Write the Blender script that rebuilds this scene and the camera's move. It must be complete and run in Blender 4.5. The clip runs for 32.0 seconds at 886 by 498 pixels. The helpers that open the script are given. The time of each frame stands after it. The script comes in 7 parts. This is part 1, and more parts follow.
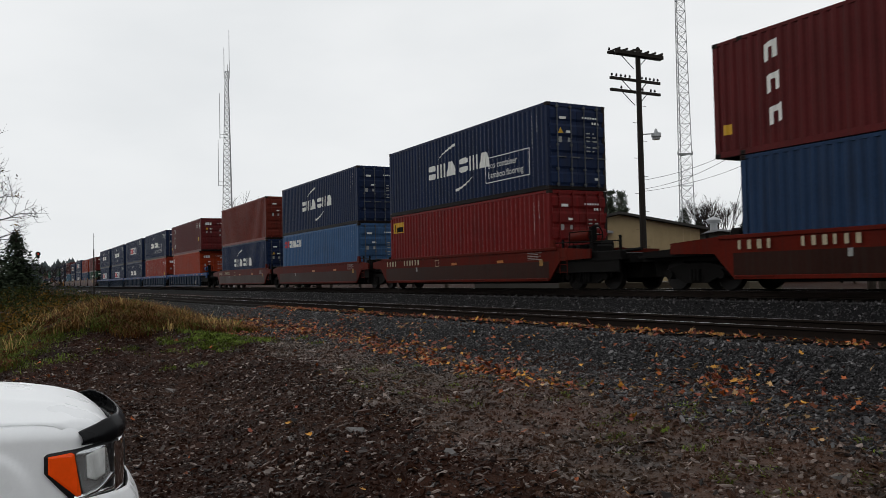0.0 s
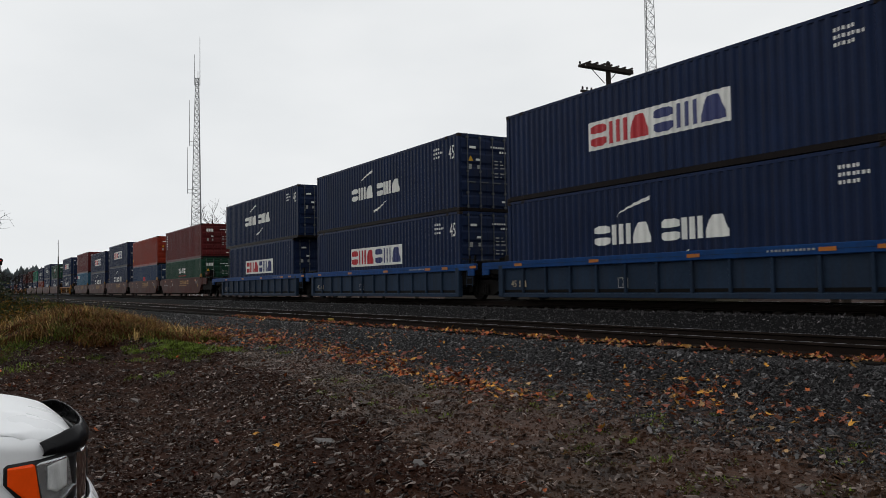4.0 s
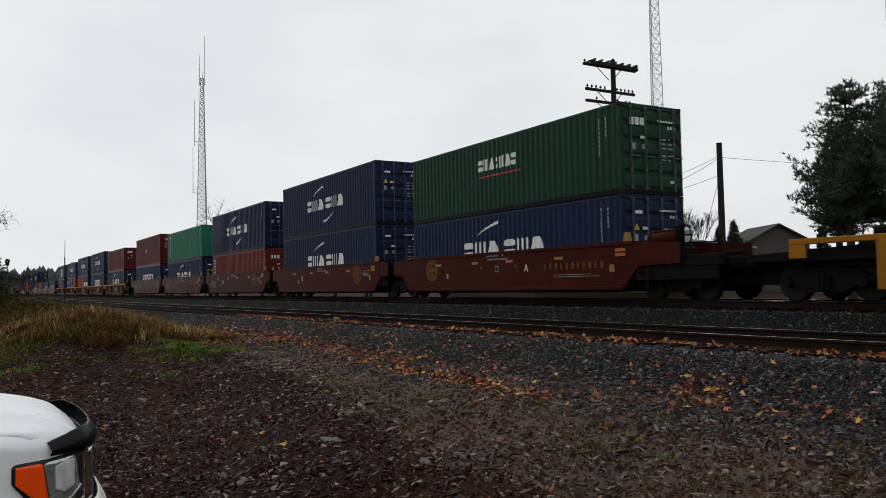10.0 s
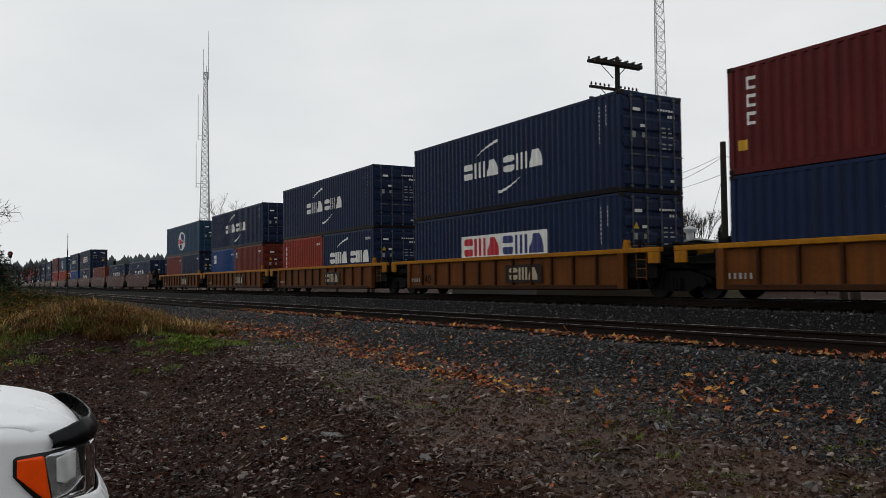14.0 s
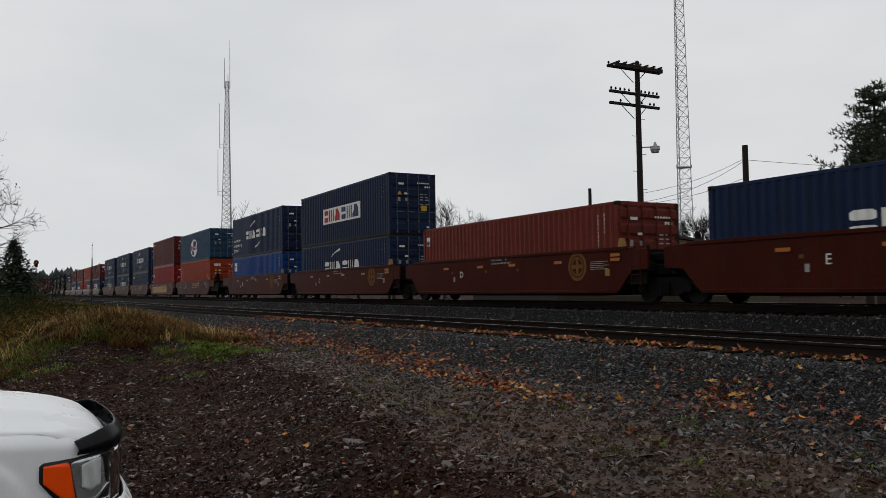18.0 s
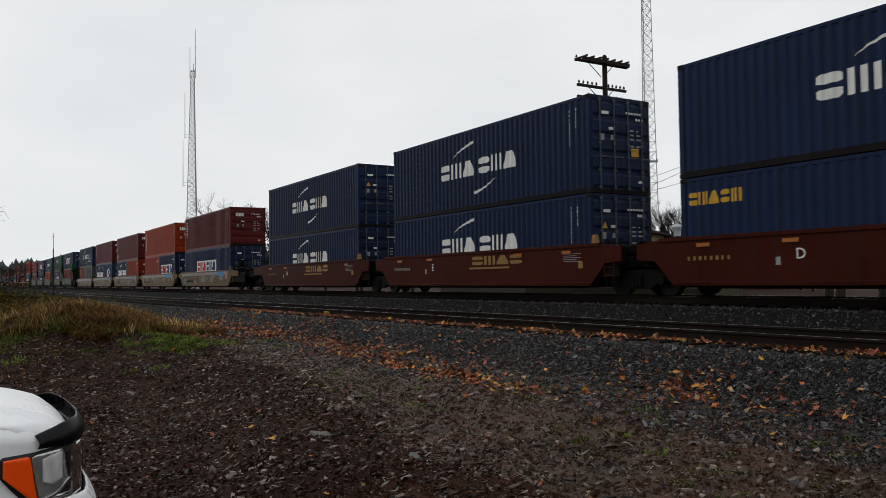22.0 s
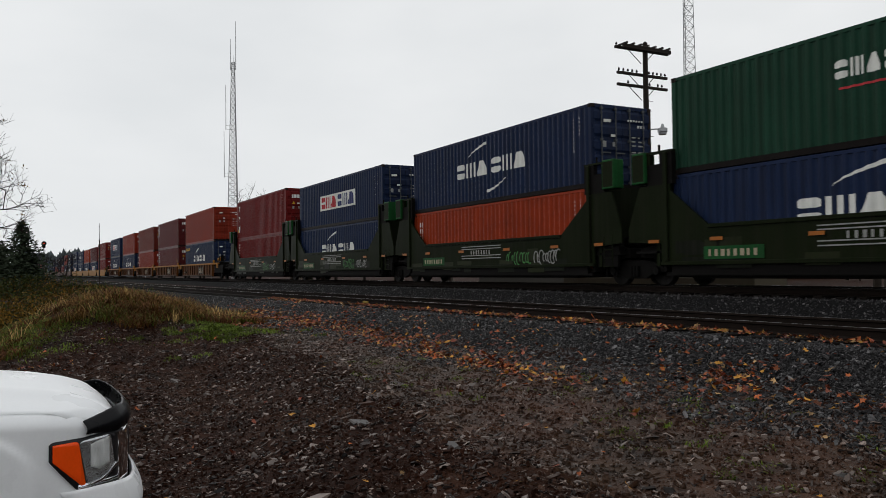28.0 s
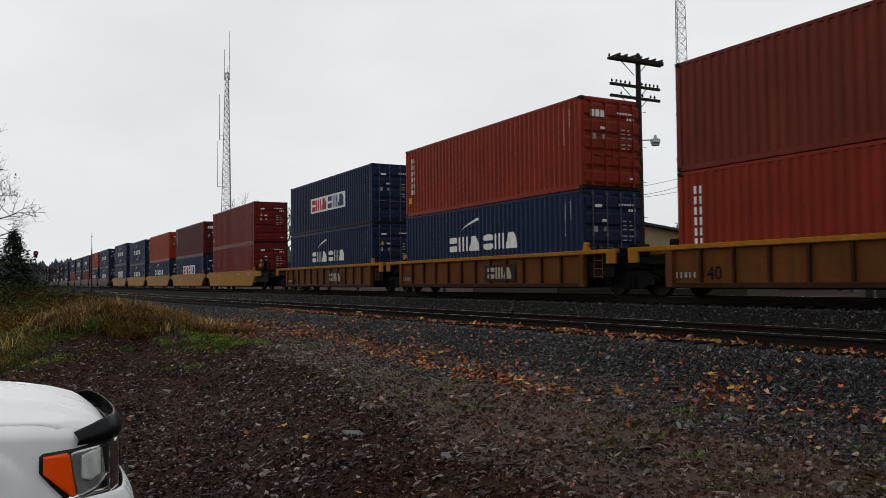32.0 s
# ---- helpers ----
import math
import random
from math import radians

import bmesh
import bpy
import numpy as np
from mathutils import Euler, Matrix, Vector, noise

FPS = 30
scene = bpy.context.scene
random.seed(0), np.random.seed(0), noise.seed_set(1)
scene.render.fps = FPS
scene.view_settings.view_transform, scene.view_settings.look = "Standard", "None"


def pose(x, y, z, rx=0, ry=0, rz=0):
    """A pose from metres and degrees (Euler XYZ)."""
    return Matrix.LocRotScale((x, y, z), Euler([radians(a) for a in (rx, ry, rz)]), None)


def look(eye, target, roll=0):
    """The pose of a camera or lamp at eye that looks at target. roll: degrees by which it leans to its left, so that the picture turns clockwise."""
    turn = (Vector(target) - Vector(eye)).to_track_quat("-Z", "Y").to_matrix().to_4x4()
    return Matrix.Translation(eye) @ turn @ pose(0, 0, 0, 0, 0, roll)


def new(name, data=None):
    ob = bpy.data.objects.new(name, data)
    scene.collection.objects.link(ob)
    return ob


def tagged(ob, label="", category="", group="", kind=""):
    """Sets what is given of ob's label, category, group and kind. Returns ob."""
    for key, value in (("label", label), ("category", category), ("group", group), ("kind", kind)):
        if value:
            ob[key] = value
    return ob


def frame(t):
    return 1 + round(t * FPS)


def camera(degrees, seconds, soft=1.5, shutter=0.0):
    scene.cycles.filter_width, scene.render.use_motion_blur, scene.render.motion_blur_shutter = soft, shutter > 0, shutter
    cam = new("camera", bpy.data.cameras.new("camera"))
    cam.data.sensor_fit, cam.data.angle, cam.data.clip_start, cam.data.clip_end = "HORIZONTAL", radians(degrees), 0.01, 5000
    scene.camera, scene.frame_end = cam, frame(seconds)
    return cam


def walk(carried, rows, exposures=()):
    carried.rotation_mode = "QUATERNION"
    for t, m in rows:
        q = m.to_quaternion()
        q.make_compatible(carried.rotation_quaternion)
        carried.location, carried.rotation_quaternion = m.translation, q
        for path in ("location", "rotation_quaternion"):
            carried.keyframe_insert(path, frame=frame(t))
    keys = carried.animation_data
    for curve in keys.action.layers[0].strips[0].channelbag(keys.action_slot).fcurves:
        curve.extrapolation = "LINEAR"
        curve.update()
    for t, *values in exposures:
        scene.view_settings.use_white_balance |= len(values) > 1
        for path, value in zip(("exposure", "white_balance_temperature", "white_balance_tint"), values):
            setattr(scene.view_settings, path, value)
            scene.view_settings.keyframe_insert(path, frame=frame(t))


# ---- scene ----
# metres; x runs along the railway, y away from the camera across it, z = 0 is the top of the main-line rails
EYE = (0.0, 0.0, 0.56)
cam = camera(57.47, 32.0, soft=0.85, shutter=0.06)
# seconds, heading, pitch, roll
PATH = [
    (0, 61.16, 1.97, 1.27), (0.5, 61.21, 1.85, 1.56), (1, 61.01, 2.10, 1.13), (1.5, 61.12, 2.44, 1.13), (2, 59.91, 2.37, 1.35),
    (2.5, 58.91, 2.29, 1.02), (4.5, 59.27, 2.79, 0.74), (5, 59.74, 2.76, 0.66), (5.5, 60.58, 2.55, 0.86), (6, 61.48, 2.42, 0.70),
    (6.5, 61.55, 2.76, 0.60), (7, 61.06, 2.69, 0.63), (7.5, 60.88, 2.34, 1.11), (8, 60.23, 3.14, 0.70), (8.5, 60.41, 2.69, 1.22),
    (9, 60.35, 2.86, 0.99), (9.5, 59.51, 2.96, 0.79), (10, 59.45, 2.57, 1.09), (10.5, 60.23, 2.64, 0.77), (11, 60.39, 2.48, 0.85),
    (11.5, 60.26, 2.26, 0.96), (12, 60.91, 2.07, 1.08), (12.5, 60.48, 2.28, 0.92), (13, 60.13, 2.47, 1.33), (13.5, 59.94, 2.85, 0.78),
    (14, 59.59, 2.32, 0.55), (14.5, 59.98, 2.35, 0.78), (16.5, 60.59, 2.51, 1.19), (17, 60.98, 2.45, 0.57), (17.5, 61.20, 2.49, 0.80),
    (18, 61.05, 2.78, 0.85), (18.5, 60.66, 2.94, 0.80), (19, 60.23, 2.76, 0.59), (19.5, 59.70, 2.63, 0.60), (20, 58.98, 2.58, 0.45),
    (20.5, 58.16, 2.41, 0.38), (21, 57.59, 2.58, 0.49), (21.5, 58.05, 2.24, 0.67), (22, 58.77, 2.20, 0.74), (22.5, 59.27, 2.33, 0.71),
    (23, 59.84, 2.24, 1.01), (23.5, 59.34, 2.43, 0.56), (24, 59.38, 2.37, 0.36), (24.5, 59.49, 2.57, 0.42), (25, 59.81, 2.04, 0.50),
    (25.5, 60.08, 1.80, 1.10), (27.5, 61.30, 1.27, 0.83), (28, 61.48, 1.51, 0.71), (28.5, 61.85, 1.64, 0.87), (29, 61.91, 1.91, 1.20),
    (29.5, 61.87, 1.78, 0.80), (30, 61.73, 1.78, 1.03), (30.5, 61.31, 2.05, 0.83), (31, 60.94, 2.01, 0.86), (31.5, 61.01, 2.23, 0.71),
    (32, 61.02, 2.23, 0.65),
]
walk(cam, [(t, pose(*EYE, 90 + p, r, h)) for t, h, p, r in PATH],
     exposures=[(0.0, 0.17), (6.0, 0.14), (11.0, 0.13), (14.5, 0.04), (17.0, -0.05), (18.0, -0.10), (20.0, 0.05), (22.0, 0.13), (25.0, 0.11), (32.0, 0.11)])

# ---- sky and light: bright overcast ----
world = bpy.data.worlds.new("overcast")
scene.world = world
world.use_nodes = True
wn, wl = world.node_tree.nodes, world.node_tree.links
wn.clear()
w_out = wn.new("ShaderNodeOutputWorld")
w_bg = wn.new("ShaderNodeBackground")
w_sky = wn.new("ShaderNodeTexSky")
w_sky.sky_type, w_sky.sun_disc = "NISHITA", False
w_sky.sun_elevation, w_sky.sun_rotation = radians(33.4), radians(239.5)
w_dull = wn.new("ShaderNodeHueSaturation")
w_dull.inputs["Saturation"].default_value = 0.10
w_dull.inputs["Value"].default_value = 0.10
w_map = wn.new("ShaderNodeTexCoord")
w_scale = wn.new("ShaderNodeMapping")
w_scale.inputs["Scale"].default_value = (1.0, 1.0, 2.6)
w_noise = wn.new("ShaderNodeTexNoise")
w_noise.inputs["Scale"].default_value, w_noise.inputs["Detail"].default_value = 1.6, 5.0
w_ramp = wn.new("ShaderNodeValToRGB")
w_ramp.color_ramp.elements[0].position, w_ramp.color_ramp.elements[0].color = 0.30, (0.655, 0.680, 0.700, 1)
w_ramp.color_ramp.elements[1].position, w_ramp.color_ramp.elements[1].color = 0.70, (0.830, 0.842, 0.850, 1)
w_mix = wn.new("ShaderNodeMix")
w_mix.data_type = "RGBA"
w_mix.inputs[0].default_value = 0.92
wl.new(w_map.outputs["Generated"], w_scale.inputs["Vector"])
wl.new(w_scale.outputs["Vector"], w_noise.inputs["Vector"])
wl.new(w_noise.outputs["Fac"], w_ramp.inputs["Fac"])
wl.new(w_sky.outputs["Color"], w_dull.inputs["Color"])
wl.new(w_dull.outputs["Color"], w_mix.inputs[6])
wl.new(w_ramp.outputs["Color"], w_mix.inputs[7])
wl.new(w_mix.outputs[2], w_bg.inputs["Color"])
w_bg.inputs["Strength"].default_value = 1.0
wl.new(w_bg.outputs["Background"], w_out.inputs["Surface"])

sun = new("sun", bpy.data.lights.new("sun", "SUN"))
sun.data.energy, sun.data.angle, sun.data.color = 0.5, radians(35), (1.0, 0.97, 0.93)
sun.matrix_world = look((-34, -20, 26), (0, 0, 0))

# ---- materials ----
MATS = {}


def material(name, colour, rough=0.6, metal=0.0, vary=0.25, scale=6.0, fine=60.0, bump=0.02, streak=0.0, dirt=(0.05, 0.045, 0.04),
             per_object=0.0, island=0.0, spec=0.25, stretch=(1, 1, 1), coords="Object", emit=0.0, second=None):
    """A procedural surface: colour varied at two scales, vertical streaks of dirt, bump and uneven gloss."""
    if name in MATS:
        return MATS[name]
    m = bpy.data.materials.new(name)
    m.use_nodes = True
    nt = m.node_tree
    n, l = nt.nodes, nt.links
    b = n["Principled BSDF"]
    tc = n.new("ShaderNodeTexCoord")
    mp = n.new("ShaderNodeMapping")
    mp.inputs["Scale"].default_value = stretch
    l.new(tc.outputs[coords], mp.inputs["Vector"])
    big = n.new("ShaderNodeTexNoise")
    big.inputs["Scale"].default_value, big.inputs["Detail"].default_value = scale, 4.0
    small = n.new("ShaderNodeTexNoise")
    small.inputs["Scale"].default_value, small.inputs["Detail"].default_value = fine, 3.0
    l.new(mp.outputs["Vector"], big.inputs["Vector"])
    l.new(mp.outputs["Vector"], small.inputs["Vector"])
    add = n.new("ShaderNodeMath")
    add.operation = "MULTIPLY_ADD"
    add.inputs[1].default_value = 0.6
    half = n.new("ShaderNodeMath")
    half.operation = "MULTIPLY"
    half.inputs[1].default_value = 0.4
    l.new(small.outputs["Fac"], half.inputs[0])
    l.new(big.outputs["Fac"], add.inputs[0])
    l.new(half.outputs[0], add.inputs[2])
    ramp = n.new("ShaderNodeMapRange")
    ramp.inputs["From Min"].default_value, ramp.inputs["From Max"].default_value = 0.3, 0.7
    ramp.inputs["To Min"].default_value, ramp.inputs["To Max"].default_value = 1 - vary, 1 + vary
    l.new(add.outputs[0], ramp.inputs["Value"])
    value = ramp.outputs["Result"]
    if per_object or island:
        if per_object:
            info = n.new("ShaderNodeObjectInfo")
            rnd = info.outputs["Random"]
        else:
            info = n.new("ShaderNodeNewGeometry")
            rnd = info.outputs["Random Per Island"]
        k = per_object or island
        r2 = n.new("ShaderNodeMapRange")
        r2.inputs["To Min"].default_value, r2.inputs["To Max"].default_value = 1 - k, 1 + k
        l.new(rnd, r2.inputs["Value"])
        mul = n.new("ShaderNodeMath")
        mul.operation = "MULTIPLY"
        l.new(value, mul.inputs[0])
        l.new(r2.outputs["Result"], mul.inputs[1])
        value = mul.outputs[0]
    tint = n.new("ShaderNodeVectorMath")
    tint.operation = "SCALE"
    tint.inputs[0].default_value = colour
    l.new(value, tint.inputs["Scale"])
    col = tint.outputs["Vector"]
    if second:
        zone = n.new("ShaderNodeTexNoise")
        zone.inputs["Scale"].default_value, zone.inputs["Detail"].default_value = 0.55, 6.0
        l.new(tc.outputs[coords], zone.inputs["Vector"])
        zr = n.new("ShaderNodeMapRange")
        zr.inputs["From Min"].default_value, zr.inputs["From Max"].default_value = 0.46, 0.64
        l.new(zone.outputs["Fac"], zr.inputs["Value"])
        other = n.new("ShaderNodeVectorMath")
        other.operation = "SCALE"
        other.inputs[0].default_value = second
        l.new(value, other.inputs["Scale"])
        zm = n.new("ShaderNodeMix")
        zm.data_type = "RGBA"
        l.new(zr.outputs["Result"], zm.inputs[0])
        l.new(col, zm.inputs[6])
        l.new(other.outputs["Vector"], zm.inputs[7])
        col = zm.outputs[2]
    if streak:
        sm = n.new("ShaderNodeMapping")
        sm.inputs["Scale"].default_value = (7.0, 7.0, 0.35)
        l.new(tc.outputs["Object"], sm.inputs["Vector"])
        sn = n.new("ShaderNodeTexNoise")
        sn.inputs["Scale"].default_value, sn.inputs["Detail"].default_value = 1.0, 5.0
        l.new(sm.outputs["Vector"], sn.inputs["Vector"])
        sr = n.new("ShaderNodeMapRange")
        sr.inputs["From Min"].default_value, sr.inputs["From Max"].default_value = 0.45, 0.75
        sr.inputs["To Min"].default_value, sr.inputs["To Max"].default_value = 0.0, streak
        l.new(sn.outputs["Fac"], sr.inputs["Value"])
        mx = n.new("ShaderNodeMix")
        mx.data_type = "RGBA"
        l.new(sr.outputs["Result"], mx.inputs[0])
        l.new(col, mx.inputs[6])
        mx.inputs[7].default_value = (*dirt, 1)
        col = mx.outputs[2]
    l.new(col, b.inputs["Base Color"])
    rr = n.new("ShaderNodeMapRange")
    rr.inputs["To Min"].default_value, rr.inputs["To Max"].default_value = max(0.02, rough - 0.12), min(1, rough + 0.12)
    l.new(big.outputs["Fac"], rr.inputs["Value"])
    l.new(rr.outputs["Result"], b.inputs["Roughness"])
    b.inputs["Metallic"].default_value = metal
    b.inputs["Specular IOR Level"].default_value = spec
    if bump:
        bp = n.new("ShaderNodeBump")
        bp.inputs["Strength"].default_value, bp.inputs["Distance"].default_value = 0.6, bump
        l.new(add.outputs[0], bp.inputs["Height"])
        l.new(bp.outputs["Normal"], b.inputs["Normal"])
    if emit:
        b.inputs["Emission Color"].default_value = (*colour, 1)
        b.inputs["Emission Strength"].default_value = emit
    MATS[name] = m
    return m


def paint(name, colour, rough=0.36, streak=0.6, gloss=0.045):
    return material("paint_" + name, colour, rough=rough, vary=0.26, scale=0.9, fine=14.0, bump=0.004, streak=streak, spec=gloss,
                    dirt=(colour[0] * 0.45 + 0.012, colour[1] * 0.45 + 0.010, colour[2] * 0.45 + 0.008), per_object=0.10)


NAVY = paint("navy", (0.0095, 0.0176, 0.0471))
BLUE = paint("blue", (0.0150, 0.0320, 0.0700))
LIGHTBLUE = paint("light_blue", (0.0364, 0.0848, 0.1745))
BRIGHTBLUE = paint("bright_blue", (0.0081, 0.0384, 0.1454))
STEELBLUE = paint("steel_blue", (0.0142, 0.0424, 0.0808))
TEAL = paint("teal", (0.0250, 0.0820, 0.1350))
MAROON = paint("maroon", (0.0800, 0.0125, 0.0130))
BROWNRED = paint("brown_red", (0.1150, 0.0210, 0.0140))
ORANGERED = paint("orange_red", (0.1850, 0.0221, 0.0106))
ORANGE = paint("orange", (0.2250, 0.0280, 0.0082))
RED = paint("red", (0.1150, 0.0095, 0.0092))
BRIGHTRED = paint("bright_red", (0.1891, 0.0094, 0.0107))
GREEN = paint("green", (0.0097, 0.0404, 0.0242))
BRIGHTGREEN = paint("bright_green", (0.0190, 0.1350, 0.0820))
GREY = paint("grey", (0.0565, 0.0605, 0.0605))
W_RED = paint("wagon_red", (0.0720, 0.0085, 0.0050), streak=0.7, gloss=0.015)
W_BROWN = paint("wagon_brown", (0.0407, 0.0084, 0.0053), streak=0.7, gloss=0.015)
W_YELLOW = paint("wagon_yellow", (0.2500, 0.1120, 0.0120), streak=0.6, gloss=0.015)
W_SILL = paint("wagon_sill_yellow", (0.2700, 0.1120, 0.0110), streak=0.5, gloss=0.015)
W_PANEL = paint("wagon_weathered_ochre", (0.1050, 0.0370, 0.0105), streak=0.85, gloss=0.015)
W_RIB = paint("wagon_rib_brown", (0.0340, 0.0150, 0.0075), streak=0.7, gloss=0.015)
W_BLUE = paint("wagon_blue", (0.0110, 0.0420, 0.1350), streak=0.5, gloss=0.015)
W_SLATE = paint("wagon_slate", (0.0175, 0.0290, 0.0500), streak=0.7, gloss=0.015)
W_TAN = paint("wagon_tan", (0.1250, 0.0880, 0.0500), streak=0.7, gloss=0.015)
W_GREEN = paint("wagon_green", (0.0087, 0.0122, 0.0052), streak=0.6, gloss=0.015)
BOXGREEN = paint("box_green", (0.0101, 0.0646, 0.0181))
BLACK = material("black_iron", (0.0050, 0.0045, 0.0042), rough=0.8, vary=0.4, scale=8, fine=90, bump=0.004, spec=0.06)
WHEEL = material("wheel_steel", (0.0070, 0.0060, 0.0055), rough=0.6, vary=0.3, spec=0.12)
WHITE = material("white_paint", (0.6120, 0.6120, 0.5780), rough=0.55, vary=0.10, scale=3, bump=0.0)
MARKRED = material("red_paint", (0.36, 0.016, 0.024), rough=0.5, vary=0.12, bump=0.0)
MARKNAVY = material("navy_mark_paint", (0.022, 0.030, 0.110), rough=0.5, vary=0.12, bump=0.0)
MARKYELLOW = material("yellow_paint", (0.45, 0.25, 0.01), rough=0.5, vary=0.12, bump=0.0)
MARKOCHRE = material("ochre_mark_paint", (0.20, 0.105, 0.022), rough=0.6, vary=0.2, bump=0.0)
MARKORANGE = material("reflector_orange", (0.2880, 0.0864, 0.0058), rough=0.35, vary=0.12, bump=0.0)
EMBLEM = material("faded_emblem_ochre", (0.115, 0.052, 0.014), rough=0.7, vary=0.3, scale=5, bump=0.0, spec=0.05)
# near-black for container bottom edges: grime and shade in one colour
GRIMESHADE = paint("grime_and_shade", (0.0105, 0.0085, 0.0085), streak=0.5, gloss=0.02)
RUSTEDGE = paint("rust_stained_edges", (0.0165, 0.0110, 0.0090), streak=0.7)
MARKGREY = material("grey_mark_paint", (0.24, 0.24, 0.23), rough=0.6, vary=0.2, bump=0.0)
MARKPURPLE = material("purple_paint", (0.1800, 0.1320, 0.2520), rough=0.6, vary=0.2, bump=0.0)
RODS = material("painted_lock_rods", (0.075, 0.080, 0.085), rough=0.6, vary=0.2, bump=0.0, spec=0.1)
MARKTAN = material("tan_mark_paint", (0.30, 0.25, 0.17), rough=0.6, vary=0.25, bump=0.0)
STEEL = material("galvanised_steel", (0.32, 0.33, 0.34), rough=0.45, metal=0.7, vary=0.2, bump=0.002)
RAIL = material("rail_rust", (0.0110, 0.0075, 0.0060), rough=0.8, vary=0.35, scale=5, fine=50, bump=0.003, spec=0.06)
RAILTOP = material("rail_polished", (0.62, 0.62, 0.63), rough=0.20, metal=0.95, vary=0.15, bump=0.0)
TIE = material("creosote_timber", (0.0070, 0.0055, 0.0048), rough=0.9, vary=0.4, scale=3, fine=40, bump=0.01, stretch=(3, 0.6, 3), per_object=0.25, spec=0.05)
POLEWOOD = material("pole_timber", (0.0150, 0.0110, 0.0085), rough=0.85, vary=0.35, scale=3, fine=30, bump=0.01, stretch=(4, 4, 0.4))
SOIL = material("wet_soil", (0.0188, 0.0071, 0.0039), rough=0.75, vary=0.8, scale=1.3, fine=46, bump=0.08, spec=0.035, second=(0.0270, 0.0122, 0.0072))
# path mud; its sheen from the sky is painted in as a paler colour
PATHMUD = material("trodden_path_mud_sheen", (0.0399, 0.0172, 0.0092), rough=0.5, vary=0.85, scale=2.4, fine=52, bump=0.07, spec=0.14, second=(0.0320, 0.0172, 0.0088))
FLAKE = material("slate_flakes", (0.1064, 0.0795, 0.0673), rough=0.38, vary=0.3, scale=5, fine=70, bump=0.003, island=0.9, spec=0.28)
BALLAST = material("ballast_bed", (0.0070, 0.0068, 0.0072), rough=0.9, vary=0.5, scale=12, fine=45, bump=0.04, spec=0.05)
STONE = material("ballast_stone", (0.0113, 0.0096, 0.0104), rough=0.34, vary=0.4, scale=5, fine=70, bump=0.003, island=0.9, spec=0.28)
SHALE = material("wet_shale_chips", (0.0215, 0.0088, 0.0053), rough=0.5, vary=0.35, scale=5, fine=70, bump=0.004, island=0.9, spec=0.12)
SLATECHIP = material("pale_slate_chips", (0.0765, 0.0714, 0.0731), rough=0.32, vary=0.3, scale=5, fine=70, bump=0.003, island=0.75, spec=0.45)
LEAFA = material("fallen_leaf_orange", (0.2508, 0.0613, 0.0142), rough=0.55, vary=0.3, scale=9, fine=80, bump=0.002, island=0.7, spec=0.18)
LEAFB = material("fallen_leaf_yellow", (0.3344, 0.1588, 0.0277), rough=0.6, vary=0.3, scale=9, fine=80, bump=0.002, island=0.6, spec=0.12)
LEAFD = material("fallen_leaf_tan", (0.2850, 0.1725, 0.0788), rough=0.6, vary=0.3, scale=9, fine=80, bump=0.002, island=0.6, spec=0.12)
LEAFC = material("fallen_leaf_brown", (0.140, 0.036, 0.019), rough=0.55, vary=0.3, scale=9, fine=80, bump=0.002, island=0.7, spec=0.18)
GRASSDRY = material("dry_grass", (0.1476, 0.0738, 0.0221), rough=0.85, vary=0.3, scale=3, bump=0.0, island=0.65, spec=0.08)
GRASSBROWN = material("withered_grass", (0.0819, 0.0317, 0.0115), rough=0.85, vary=0.3, scale=3, bump=0.0, island=0.6, spec=0.08)
GRASSGREEN = material("green_grass", (0.0917, 0.1266, 0.0183), rough=0.8, vary=0.3, scale=3, bump=0.0, island=0.5, spec=0.08)
BUSH = material("bramble_leaves", (0.0347, 0.0434, 0.0093), rough=0.8, vary=0.4, scale=1.2, bump=0.0, island=0.6, spec=0.10)
BUSHGOLD = material("autumn_leaves", (0.1330, 0.0744, 0.0108), rough=0.8, vary=0.4, scale=1.2, bump=0.0, island=0.6, spec=0.10)
NEEDLES = material("conifer_needles", (0.0330, 0.0440, 0.0270), rough=0.9, vary=0.4, scale=1.5, bump=0.0, island=0.5, spec=0.05)
PINE = material("pine_needles", (0.0480, 0.0620, 0.0400), rough=0.85, vary=0.4, scale=1.5, bump=0.0, island=0.5, spec=0.06)
BARK = material("bark", (0.034, 0.027, 0.022), rough=0.9, vary=0.4, scale=4, fine=30, bump=0.01, spec=0.05)
TWIG = material("bare_twigs", (0.0240, 0.0185, 0.0160), rough=0.9, vary=0.3, scale=4, bump=0.0, spec=0.05)
# pale blue-grey: the haze of distance is put into the base colour
FARWOOD = material("haze_tinted_far_woods", (0.0663, 0.0800, 0.0840), rough=0.95, vary=0.3, scale=0.05, fine=0.5, bump=0.0, spec=0.1, island=0.15)

# ---- mesh helpers ----


def mesh(name, verts, faces, mats, idx=None, smooth=False):
    me = bpy.data.meshes.new(name)
    me.from_pydata([tuple(v) for v in verts], [], faces)
    for m in (mats if isinstance(mats, (list, tuple)) else [mats]):
        me.materials.append(m)
    if idx is not None:
        me.polygons.foreach_set("material_index", idx)
    if smooth:
        me.polygons.foreach_set("use_smooth", [True] * len(me.polygons))
    me.update()
    return me


def obj(name, me, parent=None, m=None, label=""):
    o = new(name, me)
    if parent is not None:
        o.parent = parent
    if m is not None:
        o.matrix_basis = m
    if label:
        tagged(o, label)
    return o


